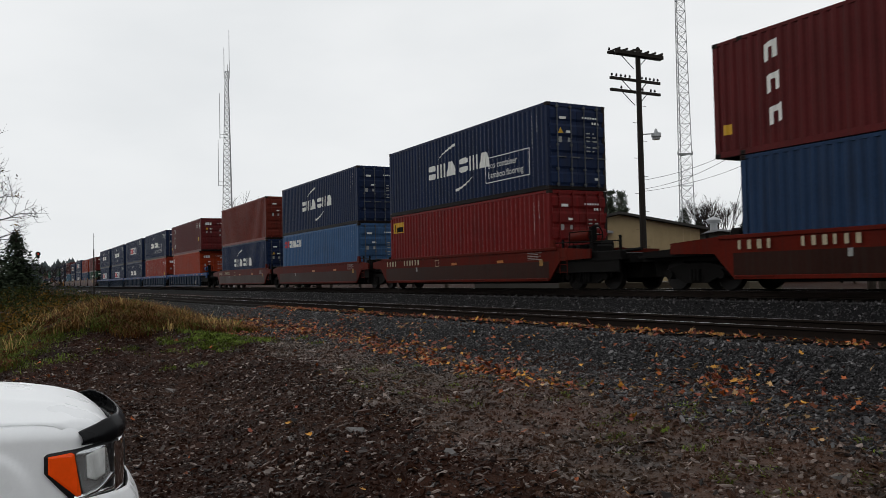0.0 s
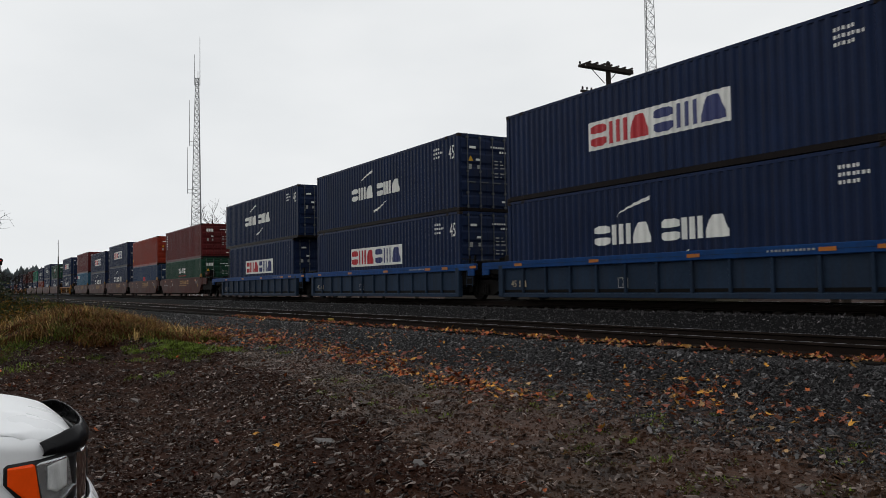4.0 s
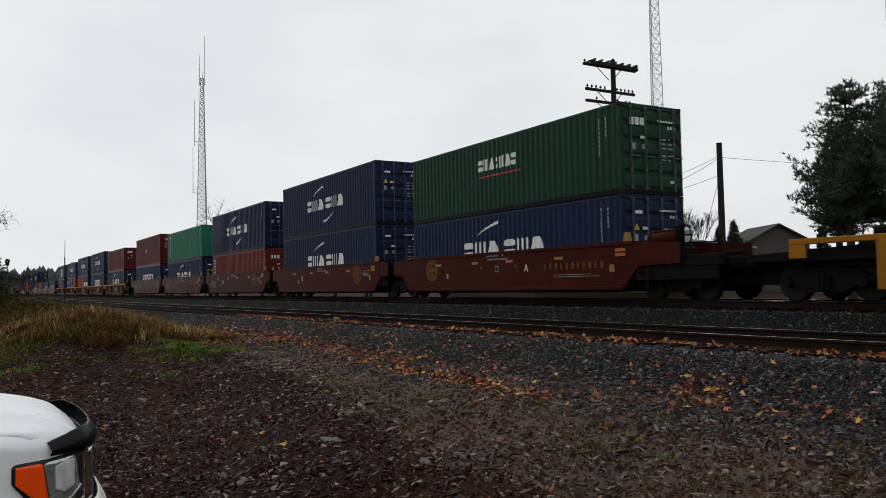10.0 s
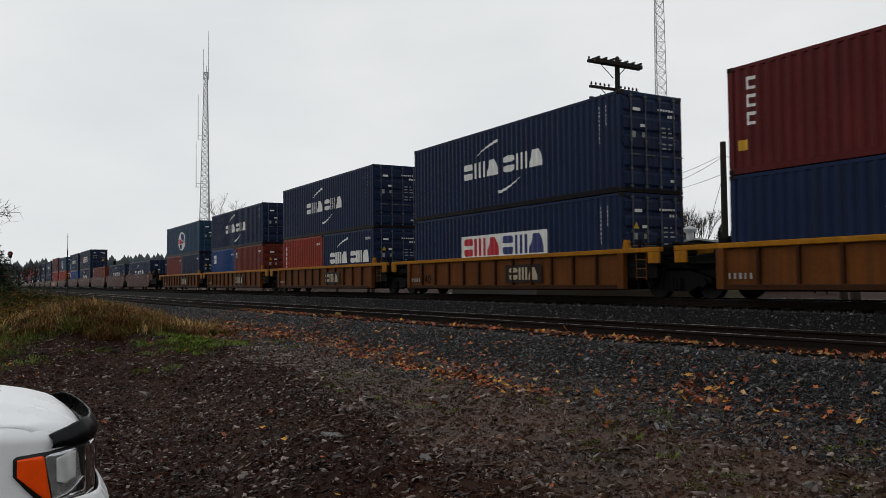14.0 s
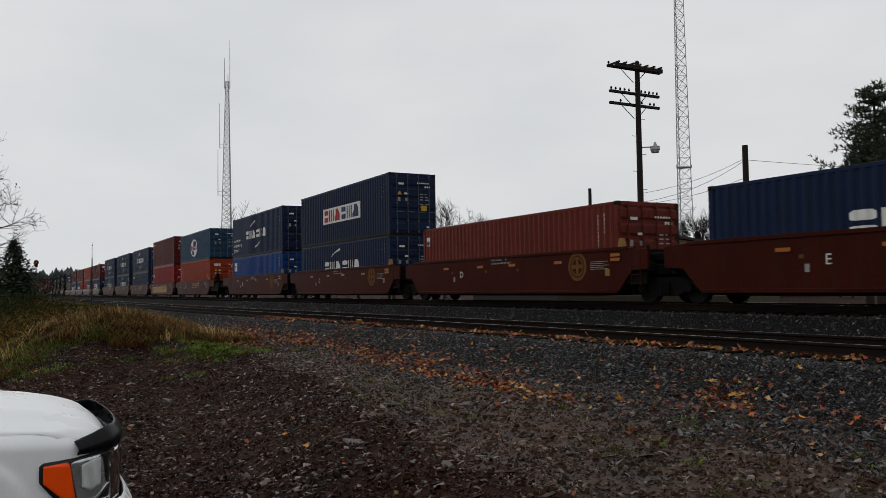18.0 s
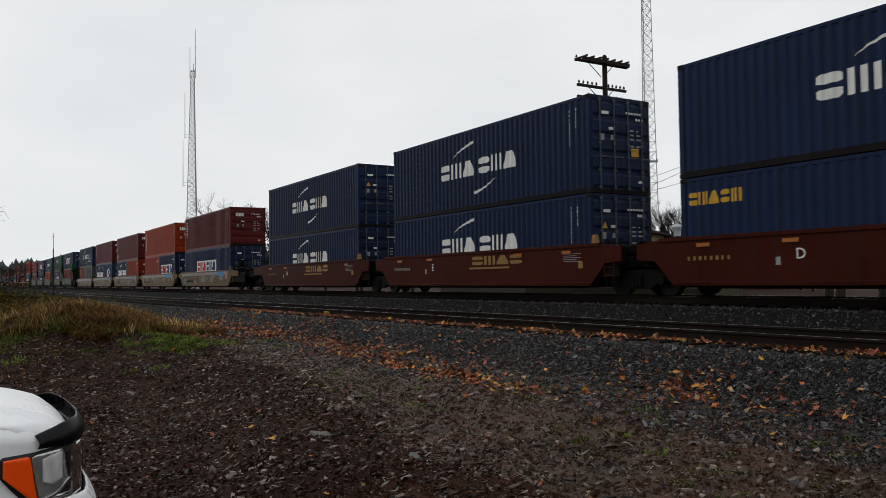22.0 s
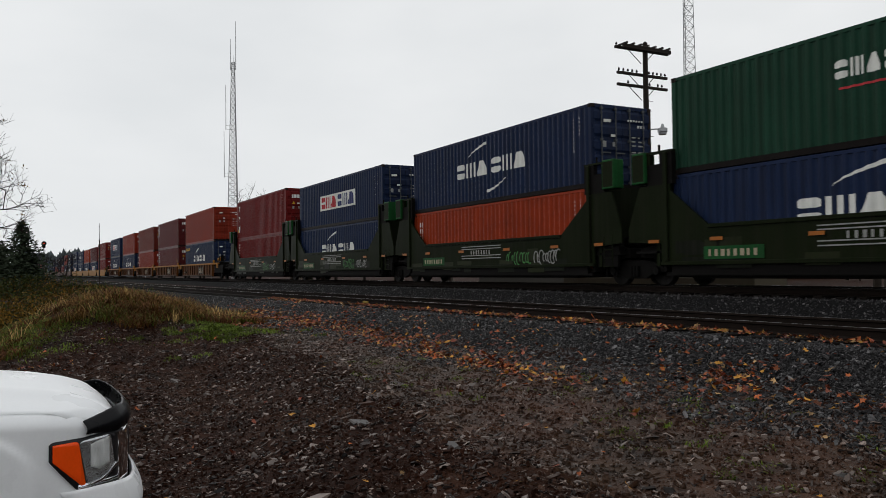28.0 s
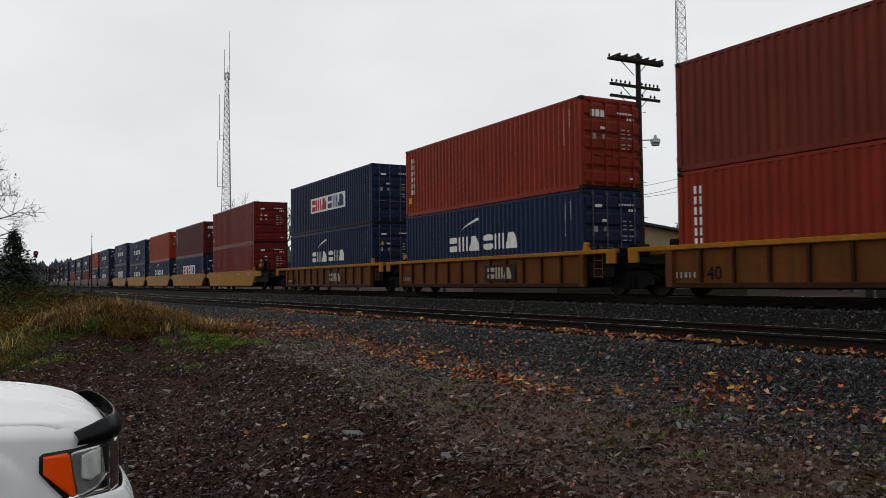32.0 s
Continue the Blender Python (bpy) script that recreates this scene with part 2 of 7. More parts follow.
class Solid:
    """Gathers boxes, prisms and tubes into one mesh."""

    def __init__(self):
        self.v, self.f, self.i = [], [], []

    def add(self, verts, faces, mat=0):
        k = len(self.v)
        self.v += [tuple(p) for p in verts]
        self.f += [[a + k for a in q] for q in faces]
        self.i += [mat] * len(faces)
        return self

    def box(self, x0, x1, y0, y1, z0, z1, mat=0, bevel=0.0):
        if bevel:
            c = bevel
            ring = lambda z, d: [(x0 + d, y0 + c, z), (x0 + c, y0 + d, z), (x1 - c, y0 + d, z), (x1 - d, y0 + c, z),
                                 (x1 - d, y1 - c, z), (x1 - c, y1 - d, z), (x0 + c, y1 - d, z), (x0 + d, y1 - c, z)]
            v = ring(z0, c) + ring(z0 + c, 0) + ring(z1 - c, 0) + ring(z1, c)
            f = [[7, 6, 5, 4, 3, 2, 1, 0], [24, 25, 26, 27, 28, 29, 30, 31]]
            for r in range(3):
                f += [[r * 8 + k, r * 8 + (k + 1) % 8, r * 8 + 8 + (k + 1) % 8, r * 8 + 8 + k] for k in range(8)]
            return self.add(v, f, mat)
        v = [(x0, y0, z0), (x1, y0, z0), (x1, y1, z0), (x0, y1, z0), (x0, y0, z1), (x1, y0, z1), (x1, y1, z1), (x0, y1, z1)]
        return self.add(v, [[3, 2, 1, 0], [4, 5, 6, 7], [0, 1, 5, 4], [1, 2, 6, 5], [2, 3, 7, 6], [3, 0, 4, 7]], mat)

    def prism(self, pts, y0, y1, mat=0):
        """A polygon of (x, z) drawn out along y."""
        n = len(pts)
        v = [(x, y0, z) for x, z in pts] + [(x, y1, z) for x, z in pts]
        f = [list(range(n)), list(range(2 * n - 1, n - 1, -1))] + [[(k + 1) % n, k, n + k, n + (k + 1) % n] for k in range(n)]
        return self.add(v, f, mat)

    def prism_x(self, pts, x0, x1, mat=0):
        """A polygon of (y, z) drawn out along x."""
        n = len(pts)
        v = [(x0, y, z) for y, z in pts] + [(x1, y, z) for y, z in pts]
        f = [list(range(n - 1, -1, -1)), list(range(n, 2 * n))] + [[k, (k + 1) % n, n + (k + 1) % n, n + k] for k in range(n)]
        return self.add(v, f, mat)

    def tube(self, a, b, r0, r1=None, sides=8, mat=0, caps=True):
        a, b = Vector(a), Vector(b)
        r1 = r0 if r1 is None else r1
        d = (b - a).normalized()
        p = d.orthogonal().normalized()
        q = d.cross(p)
        ring = [(math.cos(2 * math.pi * k / sides), math.sin(2 * math.pi * k / sides)) for k in range(sides)]
        v = [a + (p * c + q * s) * r0 for c, s in ring] + [b + (p * c + q * s) * r1 for c, s in ring]
        f = [[k, (k + 1) % sides, sides + (k + 1) % sides, sides + k] for k in range(sides)]
        if caps:
            f += [list(range(sides - 1, -1, -1)), list(range(sides, 2 * sides))]
        return self.add(v, f, mat)

    def lathe(self, axis_a, axis_b, profile, sides=16, mat=0):
        """profile: (fraction along a-b, radius)."""
        a, b = Vector(axis_a), Vector(axis_b)
        d = (b - a).normalized()
        p = d.orthogonal().normalized()
        q = d.cross(p)
        v, f = [], []
        for s, r in profile:
            c = a.lerp(b, s)
            v += [c + (p * math.cos(2 * math.pi * k / sides) + q * math.sin(2 * math.pi * k / sides)) * r for k in range(sides)]
        for j in range(len(profile) - 1):
            f += [[j * sides + k, j * sides + (k + 1) % sides, (j + 1) * sides + (k + 1) % sides, (j + 1) * sides + k] for k in range(sides)]
        return self.add(v, f, mat)

    def me(self, name, mats, smooth=False):
        return mesh(name, self.v, self.f, mats, self.i, smooth)


def part(name, solid, material_, parent, label="", smooth=False):
    return obj(name, solid.me(name, material_, smooth), parent, None, label)

# ---- containers ----
WIDE = 2.438
PITCH = 0.278
CACHE = {}


def cached(key, make):
    if key not in CACHE:
        CACHE[key] = make()
    return CACHE[key]


def ribs(x0, x1):
    """Corner points (x, depth) of a corrugated sheet between x0 and x1."""
    n = max(1, round((x1 - x0) / PITCH))
    p = (x1 - x0) / n
    pts = []
    for k in range(n):
        b = x0 + k * p
        pts += [(b, 0.036), (b + 0.24 * p, 0.036), (b + 0.5 * p, 0.0), (b + 0.76 * p, 0.0)]
    return pts + [(x1, 0.036)]


def depth_at(pts, x):
    for (a, da), (b, db) in zip(pts, pts[1:]):
        if a <= x <= b:
            return da + (db - da) * (x - a) / max(1e-6, b - a)
    return 0.0


def sheet_mesh(name, pts, z0, z1, mat):
    """A corrugated sheet, facing -y at y = depth, with a thickness of 2 cm behind."""
    n = len(pts)
    v = [(x, d, z0) for x, d in pts] + [(x, d, z1) for x, d in pts] + [(x, d + 0.02, z0) for x, d in pts] + [(x, d + 0.02, z1) for x, d in pts]
    f = [[k, k + 1, n + k + 1, n + k] for k in range(n - 1)] + [[2 * n + k + 1, 2 * n + k, 3 * n + k, 3 * n + k + 1] for k in range(n - 1)]
    return mesh(name, v, f, mat)


def post_mesh(h, mat):
    s = Solid()
    s.box(-0.08, 0.08, -0.075, 0.075, 0.118, h - 0.118, 0, 0.012)
    s.box(-0.085, -0.08, -0.06, 0.06, 0.118, h - 0.118, 2)
    s.box(-0.089, 0.089, -0.081, 0.081, 0.0, 0.118, 2, 0.012)
    s.box(-0.089, 0.089, -0.081, 0.081, h - 0.118, h, 2, 0.012)
    for z in (0.03, h - 0.088):
        s.box(-0.035, 0.035, -0.084, -0.0815, z, z + 0.058, 1)
    return s.me("corner_post", [mat, BLACK, RUSTEDGE])


def door_mesh(h, mat, sg):
    """One leaf, hung in the plane x = 0 and facing +x; y from 0 to 1.1."""
    s = Solid()
    w, z1 = 1.115, h - 0.24
    n = 5
    step = z1 / n
    face = [(-0.05, 0.0), (0.0, 0.0)]
    for k in range(n):
        face += [(0.0, k * step + 0.05), (0.040, k * step + 0.13), (0.040, (k + 1) * step - 0.13), (0.0, (k + 1) * step - 0.05)]
    s.prism(face + [(0.0, z1), (-0.05, z1)], 0.006, w)
    for k in (0.25, 0.5, 0.75):
        s.box(0.0, 0.05, w - 0.02, w + 0.05, z1 * k - 0.06, z1 * k + 0.06)
    if sg < 0:
        s.v = [(x, -y, z) for x, y, z in s.v]
        s.f = [q[::-1] for q in s.f]
    return s.me("door", [mat])


def rod_mesh(h, coat):
    s = Solid()
    s.tube((0.06, 0, -0.05), (0.06, 0, h - 0.2), 0.019, None, 8)
    for z in (0.0, 0.5, 1.3, h - 0.32):
        s.box(0.0, 0.085, -0.04, 0.04, z, z + 0.07)
    s.box(0.03, 0.075, -0.02, 0.34, 0.92, 0.955)
    return s.me("lock_rod", [coat])


def strips(shapes, pts, y, mats, name):
    """Paint that follows the corrugation. shapes: (x0, x1, low, high, material index), low and high numbers or functions of x."""
    v, f, idx = [], [], []
    val = lambda g, x: g(x) if callable(g) else g
    for x0, x1, lo, hi, mi in shapes:
        xs = [x0] + [x for x, _ in pts if x0 < x < x1] + [x1]
        if callable(lo) or callable(hi):
            xs = sorted(set(xs + [x0 + (x1 - x0) * k / 14 for k in range(15)]))
        k0 = len(v)
        for x in xs:
            d = y + depth_at(pts, x) - {1: 0.011, 2: 0.011, 4: 0.008, 5: 0.007}.get(mi, 0.004)
            v += [(x, d, val(lo, x)), (x, d, val(hi, x))]
        for k in range(len(xs) - 1):
            a = k0 + 2 * k
            f.append([a, a + 2, a + 3, a + 1])
            idx.append(mi)
    return mesh(name, v, f, mats, idx)


def letters(x0, x1, z0, z1, widths, mi=0, gap=0.13):
    """A row of plain shapes in place of a trade name: stacked bars, upright bars and a wedge by turns."""
    total = sum(abs(w) for w in widths) + gap * (len(widths) - 1)
    out, x, k, h, n = [], x0, (x1 - x0) / total, z1 - z0, 0
    for w in widths:
        c, e = x, abs(w) * k
        if w > 0:
            nip = lambda q, c=c, e=e: 0.10 * h * max(0.0, 1 - min(q - c, c + e - q) / (0.2 * e))
            if n % 3 == 0:
                out += [(c, c + e, lambda q, g=nip: z0 + g(q), lambda q, g=nip: z0 + 0.40 * h - 0.4 * g(q), mi), (c, c + e, lambda q, g=nip: z0 + 0.60 * h + 0.4 * g(q), lambda q, g=nip: z1 - g(q), mi)]
            elif n % 3 == 1:
                out += [(c + e * u, c + e * (u + 0.23), z0, z1, mi) for u in (0.0, 0.385, 0.77)]
            else:
                out += [(c, c + e, z0, lambda q, c=c, e=e: z0 + h * min(1.0, 0.3 + 2.4 * min(q - c, c + e - q) / e), mi)]
            n += 1
        x += (abs(w) + gap) * k
    return out


def blocks(x0, x1, z0, z1, widths, mi=0, gap=0.55):
    """A row of small solid blocks in place of a number."""
    total = sum(abs(w) for w in widths) + gap * (len(widths) - 1)
    out, x, k = [], x0, (x1 - x0) / total
    for j, w in enumerate(widths):
        if w > 0:
            out.append((x, x + w * k * (0.55 + 0.25 * (j % 3) / 2), z0, z1, mi))
        x += (abs(w) + gap) * k
    return out


def swoosh(x0, z0, x1, z1, thick, up=1):
    span = x1 - x0
    mid = lambda x: z0 + (z1 - z0) * (((x - x0) / span) ** (0.62 if up else 1.6))
    wide = lambda x: thick * (0.12 + 0.88 * (((x - x0) / span) ** 0.7 if up else (1 - (x - x0) / span) ** 0.7))
    return (x0, x1, lambda x: mid(x) - wide(x), lambda x: mid(x) + wide(x), 0)


SIX = (0.9, 1.05, 1.0, -0.25, 0.9, 0.95, 1.05)


def logo_shapes(kind, a, length, h):
    """Shapes of the trade mark whose left edge is a; materials: white, red, navy, yellow, grey."""
    z = h - 2.9 if h > 2.7 else -0.16
    if kind in ("waves", "eco", "eco3", "waves_tag"):
        o = 0.45 if length > 13 else (-2.9 if length < 7 else 0.0)
        s = letters(a + 3.84 + o, a + 8.60 + o * (1 if length > 7 else 1.05), 1.23 + z, 1.79 + z, SIX)
        s += [swoosh(a + 4.75 + o, 2.0 + z, a + 6.05 + o, 2.42 + z, 0.055), swoosh(a + 6.1 + o, 0.6 + z, a + 7.35 + o, 0.98 + z, 0.055, 0)]
        if kind == "waves_tag":
            s += letters(a + 0.3, a + 1.8, h - 0.62, h - 0.34, (0.9, 0.9, 0.9, 0.9, 0.9), 3, 0.12)
        return s
    if kind == "panel":
        o = 0.45 if length > 13 else (-2.9 if length < 7 else 0.0)
        lo, hi = 1.09 + z, 1.92 + z
        x0, x1 = a + 3.65 + o, a + (8.75 if length > 7 else 7.9) + o
        s = [(x0, x1, lo, hi, 0)]
        k = (x1 - x0) / 5.1
        s += letters(x0 + 0.14 * k, x0 + 2.42 * k, lo + 0.10, hi - 0.10, (0.9, 1.05, 1.0), 1)
        s += letters(x0 + 2.62 * k, x1 - 0.14 * k, lo + 0.10, hi - 0.10, (0.9, 0.95, 1.05), 2)
        return s
    if kind == "globe":
        o = -2.4 if length < 7 else 0.0
        c, rx, rz, zc = a + 6.05 + o, (1.35 if length > 7 else 1.0), 0.78, 1.36 + z
        e = lambda x: rz * math.sqrt(max(0, 1 - ((x - c) / rx) ** 2))
        s = [(c - rx, c + rx, lambda x: zc - e(x), lambda x: zc + e(x), 0)]
        s += [(c - 0.2, c + 0.75, lambda x: zc + 0.25 * e(x), lambda x: zc + 0.8 * e(x), 5), (c - 0.7, c + 0.1, lambda x: zc - 0.85 * e(x), lambda x: zc - 0.35 * e(x), 5)]
        s += letters(c - 1.5 * rx / 1.35, c - 0.05, zc - 0.2, zc + 0.22, (0.9, 1.05, 1.0), 1) + letters(c + 0.1, c + 1.45 * rx / 1.35, zc - 0.2, zc + 0.22, (0.9, 0.95, 1.05), 2)
        return s
    if kind == "three_blocks":
        out = []
        for k in range(3):
            x, z = a + 0.56, h - 0.62 - 0.42 * k
            out += [(x, x + 0.06, z, z + 0.30, 0), (x + 0.06, x + 0.22, z, z + 0.07, 0), (x + 0.06, x + 0.24, z + 0.22, z + 0.30, 0)]
        return out
    if kind == "six_blocks":
        return [(a + 0.58 + 0.15 * j, a + 0.66 + 0.15 * j, h - 0.62 - 0.27 * k, h - 0.42 - 0.27 * k, 0) for k in range(6) for j in range(2)]
    if kind == "slant_blocks":
        x = a + (1.55 if length > 13 else 0.45)
        out = []
        for k in range(3):
            z = h - 0.82 - 0.76 * k
            tilt = lambda q, x=x, k=k: 0.25 * (q - x - 0.05 * k)
            out += [(x + 0.05 * k, x + 0.13 + 0.05 * k, lambda q, z=z, g=tilt: z + g(q), lambda q, z=z, g=tilt: z + 0.42 + g(q), 0),
                    (x + 0.13 + 0.05 * k, x + 0.36 + 0.05 * k, lambda q, z=z, g=tilt: z + 0.28 + g(q), lambda q, z=z, g=tilt: z + 0.42 + g(q), 0),
                    (x + 0.24 + 0.05 * k, x + 0.36 + 0.05 * k, lambda q, z=z, g=tilt: z + g(q), lambda q, z=z, g=tilt: z + 0.28 + g(q), 0)]
        return out
    if kind == "red_line":
        s = letters(a + 4.85, a + 7.2, 1.52, 1.92, (0.9, 0.9, 0.85, 0.4, 0.8, 0.9, 0.8), 0, 0.25)
        return s + [(a + 4.95, a + 7.4, 1.28, 1.33, 1)]
    if kind == "duo_row":
        return letters(a + 0.4, a + 1.25, h - 0.78, h - 0.38, (0.9, 0.9), 1) + letters(a + 1.3, a + 3.6, h - 0.80, h - 0.38, (0.8, 0.9, 0.95, 0.85, 0.95), 0)
    if kind == "amber_row":
        return letters(a + 0.3, a + 1.85, h - 0.70, h - 0.38, (0.8, 0.9, 0.95, 0.85, 0.95), 3)
    if kind == "tall_plate":
        s = [(a + 1.0, a + 1.36, h - 2.05, h - 0.30, 0)]
        return s + [(a + 1.07, a + 1.29, h - 0.64 - 0.19 * k, h - 0.50 - 0.19 * k, 2) for k in range(8)]
    if kind == "two_blocks":
        return [(a + 0.40 + 0.30 * k, a + 0.64 + 0.30 * k, h - 1.15, h - 0.75, 0) for k in range(2)]
    if kind == "badge":
        return [(a + 0.35, a + 1.35, h - 0.78, h - 0.32, 3), (a + 0.45, a + 0.62, h - 0.72, h - 0.40, 4), (a + 0.68, a + 1.28, h - 0.74, h - 0.52, 4)]
    if kind == "redsquare":
        return [(a + 5.4, a + 6.7, 1.05, 1.50, 1), (a + 5.6, a + 6.5, 0.94, 1.02, 0)]
    if kind == "placard":
        c, zc = a + 5.4, 1.55
        e = lambda x: max(0.0, 0.19 - abs(x - c))
        return [(c - 0.19, c + 0.19, lambda x: zc - e(x), lambda x: zc + e(x), 0)]
    if kind == "pblue":
        return [(a + 0.65, a + 1.25, h - 0.98, h - 0.38, 0), (a + 0.80, a + 0.90, h - 0.90, h - 0.58, 2), (a + 0.90, a + 1.08, h - 0.72, h - 0.58, 2)]
    if kind == "fmark":
        return [(a + 0.35, a + 0.62, h - 0.72, h - 0.36, 0), (a + 0.38, a + 0.59, h - 0.69, h - 0.52, 2)]
    return []


ECO = {"eco": (("eco container", 8.50, 1.12), ("bamboo flooring", 8.50, 0.76)),
       "eco3": (("eco container", 0.45, 1.16), ("bamboo flooring", 0.45, 0.80), ("light steel", 0.45, 0.44))}


def words(text, size, mat, name="lettering"):
    """Lettering as a flat mesh in the plane y = 0, facing -y."""
    cu = bpy.data.curves.new("text", "FONT")
    cu.body, cu.size, cu.resolution_u = text, size, 2
    ob = new("text", cu)
    me = bpy.data.meshes.new_from_object(ob.evaluated_get(bpy.context.evaluated_depsgraph_get()))
    bpy.data.objects.remove(ob)
    bpy.data.curves.remove(cu)
    me.transform(Matrix.Rotation(radians(90), 4, "X"))
    me.name = name
    me.materials.clear()
    me.materials.append(mat)
    return me


MARKS = [WHITE, MARKRED, MARKNAVY, MARKYELLOW, BLACK, BRIGHTBLUE]
LOGO_LABEL = {"waves": "white block mark with two curved strokes", "panel": "white panel with red and navy blocks", "globe": "globe mark with red and navy blocks"}
COLOUR_WORD = {}
for word, mat_ in (("navy blue", NAVY), ("weathered blue", BLUE), ("light blue", LIGHTBLUE), ("bright blue", BRIGHTBLUE), ("steel blue", STEELBLUE), ("teal blue", TEAL),
                   ("maroon", MAROON), ("brownish red", BROWNRED), ("orange-red", ORANGERED), ("orange", ORANGE), ("dark red", RED), ("bright red", BRIGHTRED),
                   ("dark green", GREEN), ("bright green", BRIGHTGREEN), ("grey", GREY)):
    COLOUR_WORD[mat_.name] = word


def narrow_number():
    """The tall narrow figures beside the doors of the longest containers."""
    me = words("45", 0.74, WHITE)
    me.transform(Matrix.Diagonal((0.58, 1, 1, 1)))
    return me


def container(colour, logo="", length=12.192, high=True, plain_end=False, serial=0, where="on a well wagon"):
    """A steel shipping container; its base centre is the origin, its doors face +x."""
    h = 2.896 if high else 2.591
    cn, a = colour.name, -length / 2
    feet = {12.192: "forty-foot", 13.716: "forty-five-foot", 6.058: "twenty-foot"}[length]
    top = new("shipping_container")
    mark = {"": "", "waves": ", white marks,", "panel": ", white panel,", "globe": ", globe mark,"}.get(logo, ", painted marks,")
    tagged(top, f"{COLOUR_WORD[cn]} {feet} shipping container{mark} {where}", "container", "containers on the train")
    pts = ribs(a + 0.16, -a - 0.16)
    y = -WIDE / 2
    side = cached(("side", length, h, cn), lambda: sheet_mesh("side_wall", pts, 0.15, h - 0.09, colour))
    obj("side_wall", side, top, pose(0, y, 0))
    obj("side_wall", side, top, pose(0, -y, 0, 0, 0, 180))
    roof = cached(("roof", length, cn), lambda: sheet_mesh("roof", [(x, d * 0.55) for x, d in ribs(a + 0.16, -a - 0.16)], -WIDE / 2 + 0.06, WIDE / 2 - 0.06, colour))
    obj("roof", roof, top, pose(0, 0, h - 0.03, -90))
    front = cached(("front", h, cn), lambda: sheet_mesh("front_wall", ribs(y + 0.15, -y - 0.15), 0.14, h - 0.12, colour))
    obj("front_wall", front, top, pose(a, 0, 0, 0, 0, -90))
    if plain_end:
        obj("end_wall", front, top, pose(-a, 0, 0, 0, 0, 90))
    else:
        own = colour in (MAROON, BROWNRED, ORANGERED, ORANGE, RED)
        rod = cached(("rod", h, cn if own else ""), lambda: rod_mesh(h, colour if own else RODS))
        for sgn in (-1, 1):
            leaf = cached(("door", h, cn, sgn), lambda: door_mesh(h, colour, sgn))
            d = obj("door", leaf, top, pose(-a - 0.03, 0, 0.12))
            for yy in (0.28, 0.84):
                obj("lock_rod", rod, d, pose(0.01, sgn * yy, 0.03), "painted lock rod" if own else "galvanised lock rod")
    post = cached(("post", h, cn), lambda: post_mesh(h, colour))
    ends = [a + 0.089, -a - 0.089] + ([-6.0, 6.0] if length > 13 else [])
    for x in ends:
        obj("corner_post", post, top, pose(x, y + 0.081, 0))
        obj("corner_post", post, top, pose(x, -y - 0.081, 0, 0, 0, 180))

    def rail_mesh(z0, z1, deep, coat=colour):
        return Solid().box(a + 0.16, -a - 0.16, 0.006, deep, z0, z1, 0, 0.008).me("side_rail", [coat])

    warm = colour in (MAROON, BROWNRED, ORANGERED, ORANGE, RED, BRIGHTRED)
    # cool-coloured boxes get a bottom rail darkened for both dirt and shade
    low = cached(("low", length, cn if warm else ""), lambda: rail_mesh(0.0, 0.155, 0.10, colour if warm else GRIMESHADE))
    up = cached(("up", length, cn), lambda: rail_mesh(-0.10, -0.01, 0.07))
    for sgn, rz in ((1, 0), (-1, 180)):
        obj("bottom_rail", low, top, pose(0, sgn * y, 0, 0, 0, rz), "" if warm else "bottom rail dark with grime and painted shade")
        obj("top_rail", up, top, pose(0, sgn * y, h, 0, 0, rz))
    beam = cached(("beam", cn), lambda: Solid().box(-0.10, -0.008, y + 0.15, -y - 0.15, 0.0, 0.13, 0, 0.01).me("end_beam", [colour]))
    sill_ = cached("grime_shade_beam", lambda: Solid().box(-0.10, -0.008, y + 0.15, -y - 0.15, 0.0, 0.13, 0, 0.01).me("end_beam", [GRIMESHADE]))
    for x, rz in ((-a, 0), (a, 180)):
        obj("sill_beam", sill_, top, pose(x, 0, 0, 0, 0, rz))
        obj("header_beam", beam, top, pose(x, 0, h - 0.131, 0, 0, rz))
    obj("floor", cached(("floor", length), lambda: Solid().box(a + 0.1, -a - 0.1, y + 0.1, -y - 0.1, 0.10, 0.14).me("floor", [BLACK])), top)
    if logo:
        sh = cached(("logo", logo, length, h), lambda: strips(logo_shapes(logo, a, length, h), pts, y, MARKS, "logo"))
        tagged(obj("logo", sh, top), LOGO_LABEL.get(logo, "painted mark in plain blocks"), kind="stuff")
    if logo in ECO:
        zz = 0.0 if high else -0.1
        for text, x, z in ECO[logo]:
            me = cached(("words", text, logo), lambda: words(text, 0.34 if logo == "eco" else 0.33, WHITE))
            tagged(obj("lettering", me, top, pose(a + x, y - 0.005, z + zz)), f"white lettering reading {text}", kind="stuff")
        if logo == "eco":
            fr = cached("ecoframe", lambda: strips([(8.32, 11.15, 1.50, 1.53, 0), (8.32, 11.15, 0.60, 0.63, 0), (8.32, 8.35, 0.63, 1.50, 0), (11.12, 11.15, 0.63, 1.50, 0)],
                                                   [(x - a, d) for x, d in pts], y, [WHITE], "frame_line"))
            obj("frame_line", fr, top, pose(a, 0, 0), "thin white painted outline")

    if length > 13:
        me = cached("fortyfive_mark", narrow_number)
        tagged(obj("lettering", me, top, pose(-a - 0.68, y - 0.005, h - 0.92)), "white painted number 45", kind="stuff")

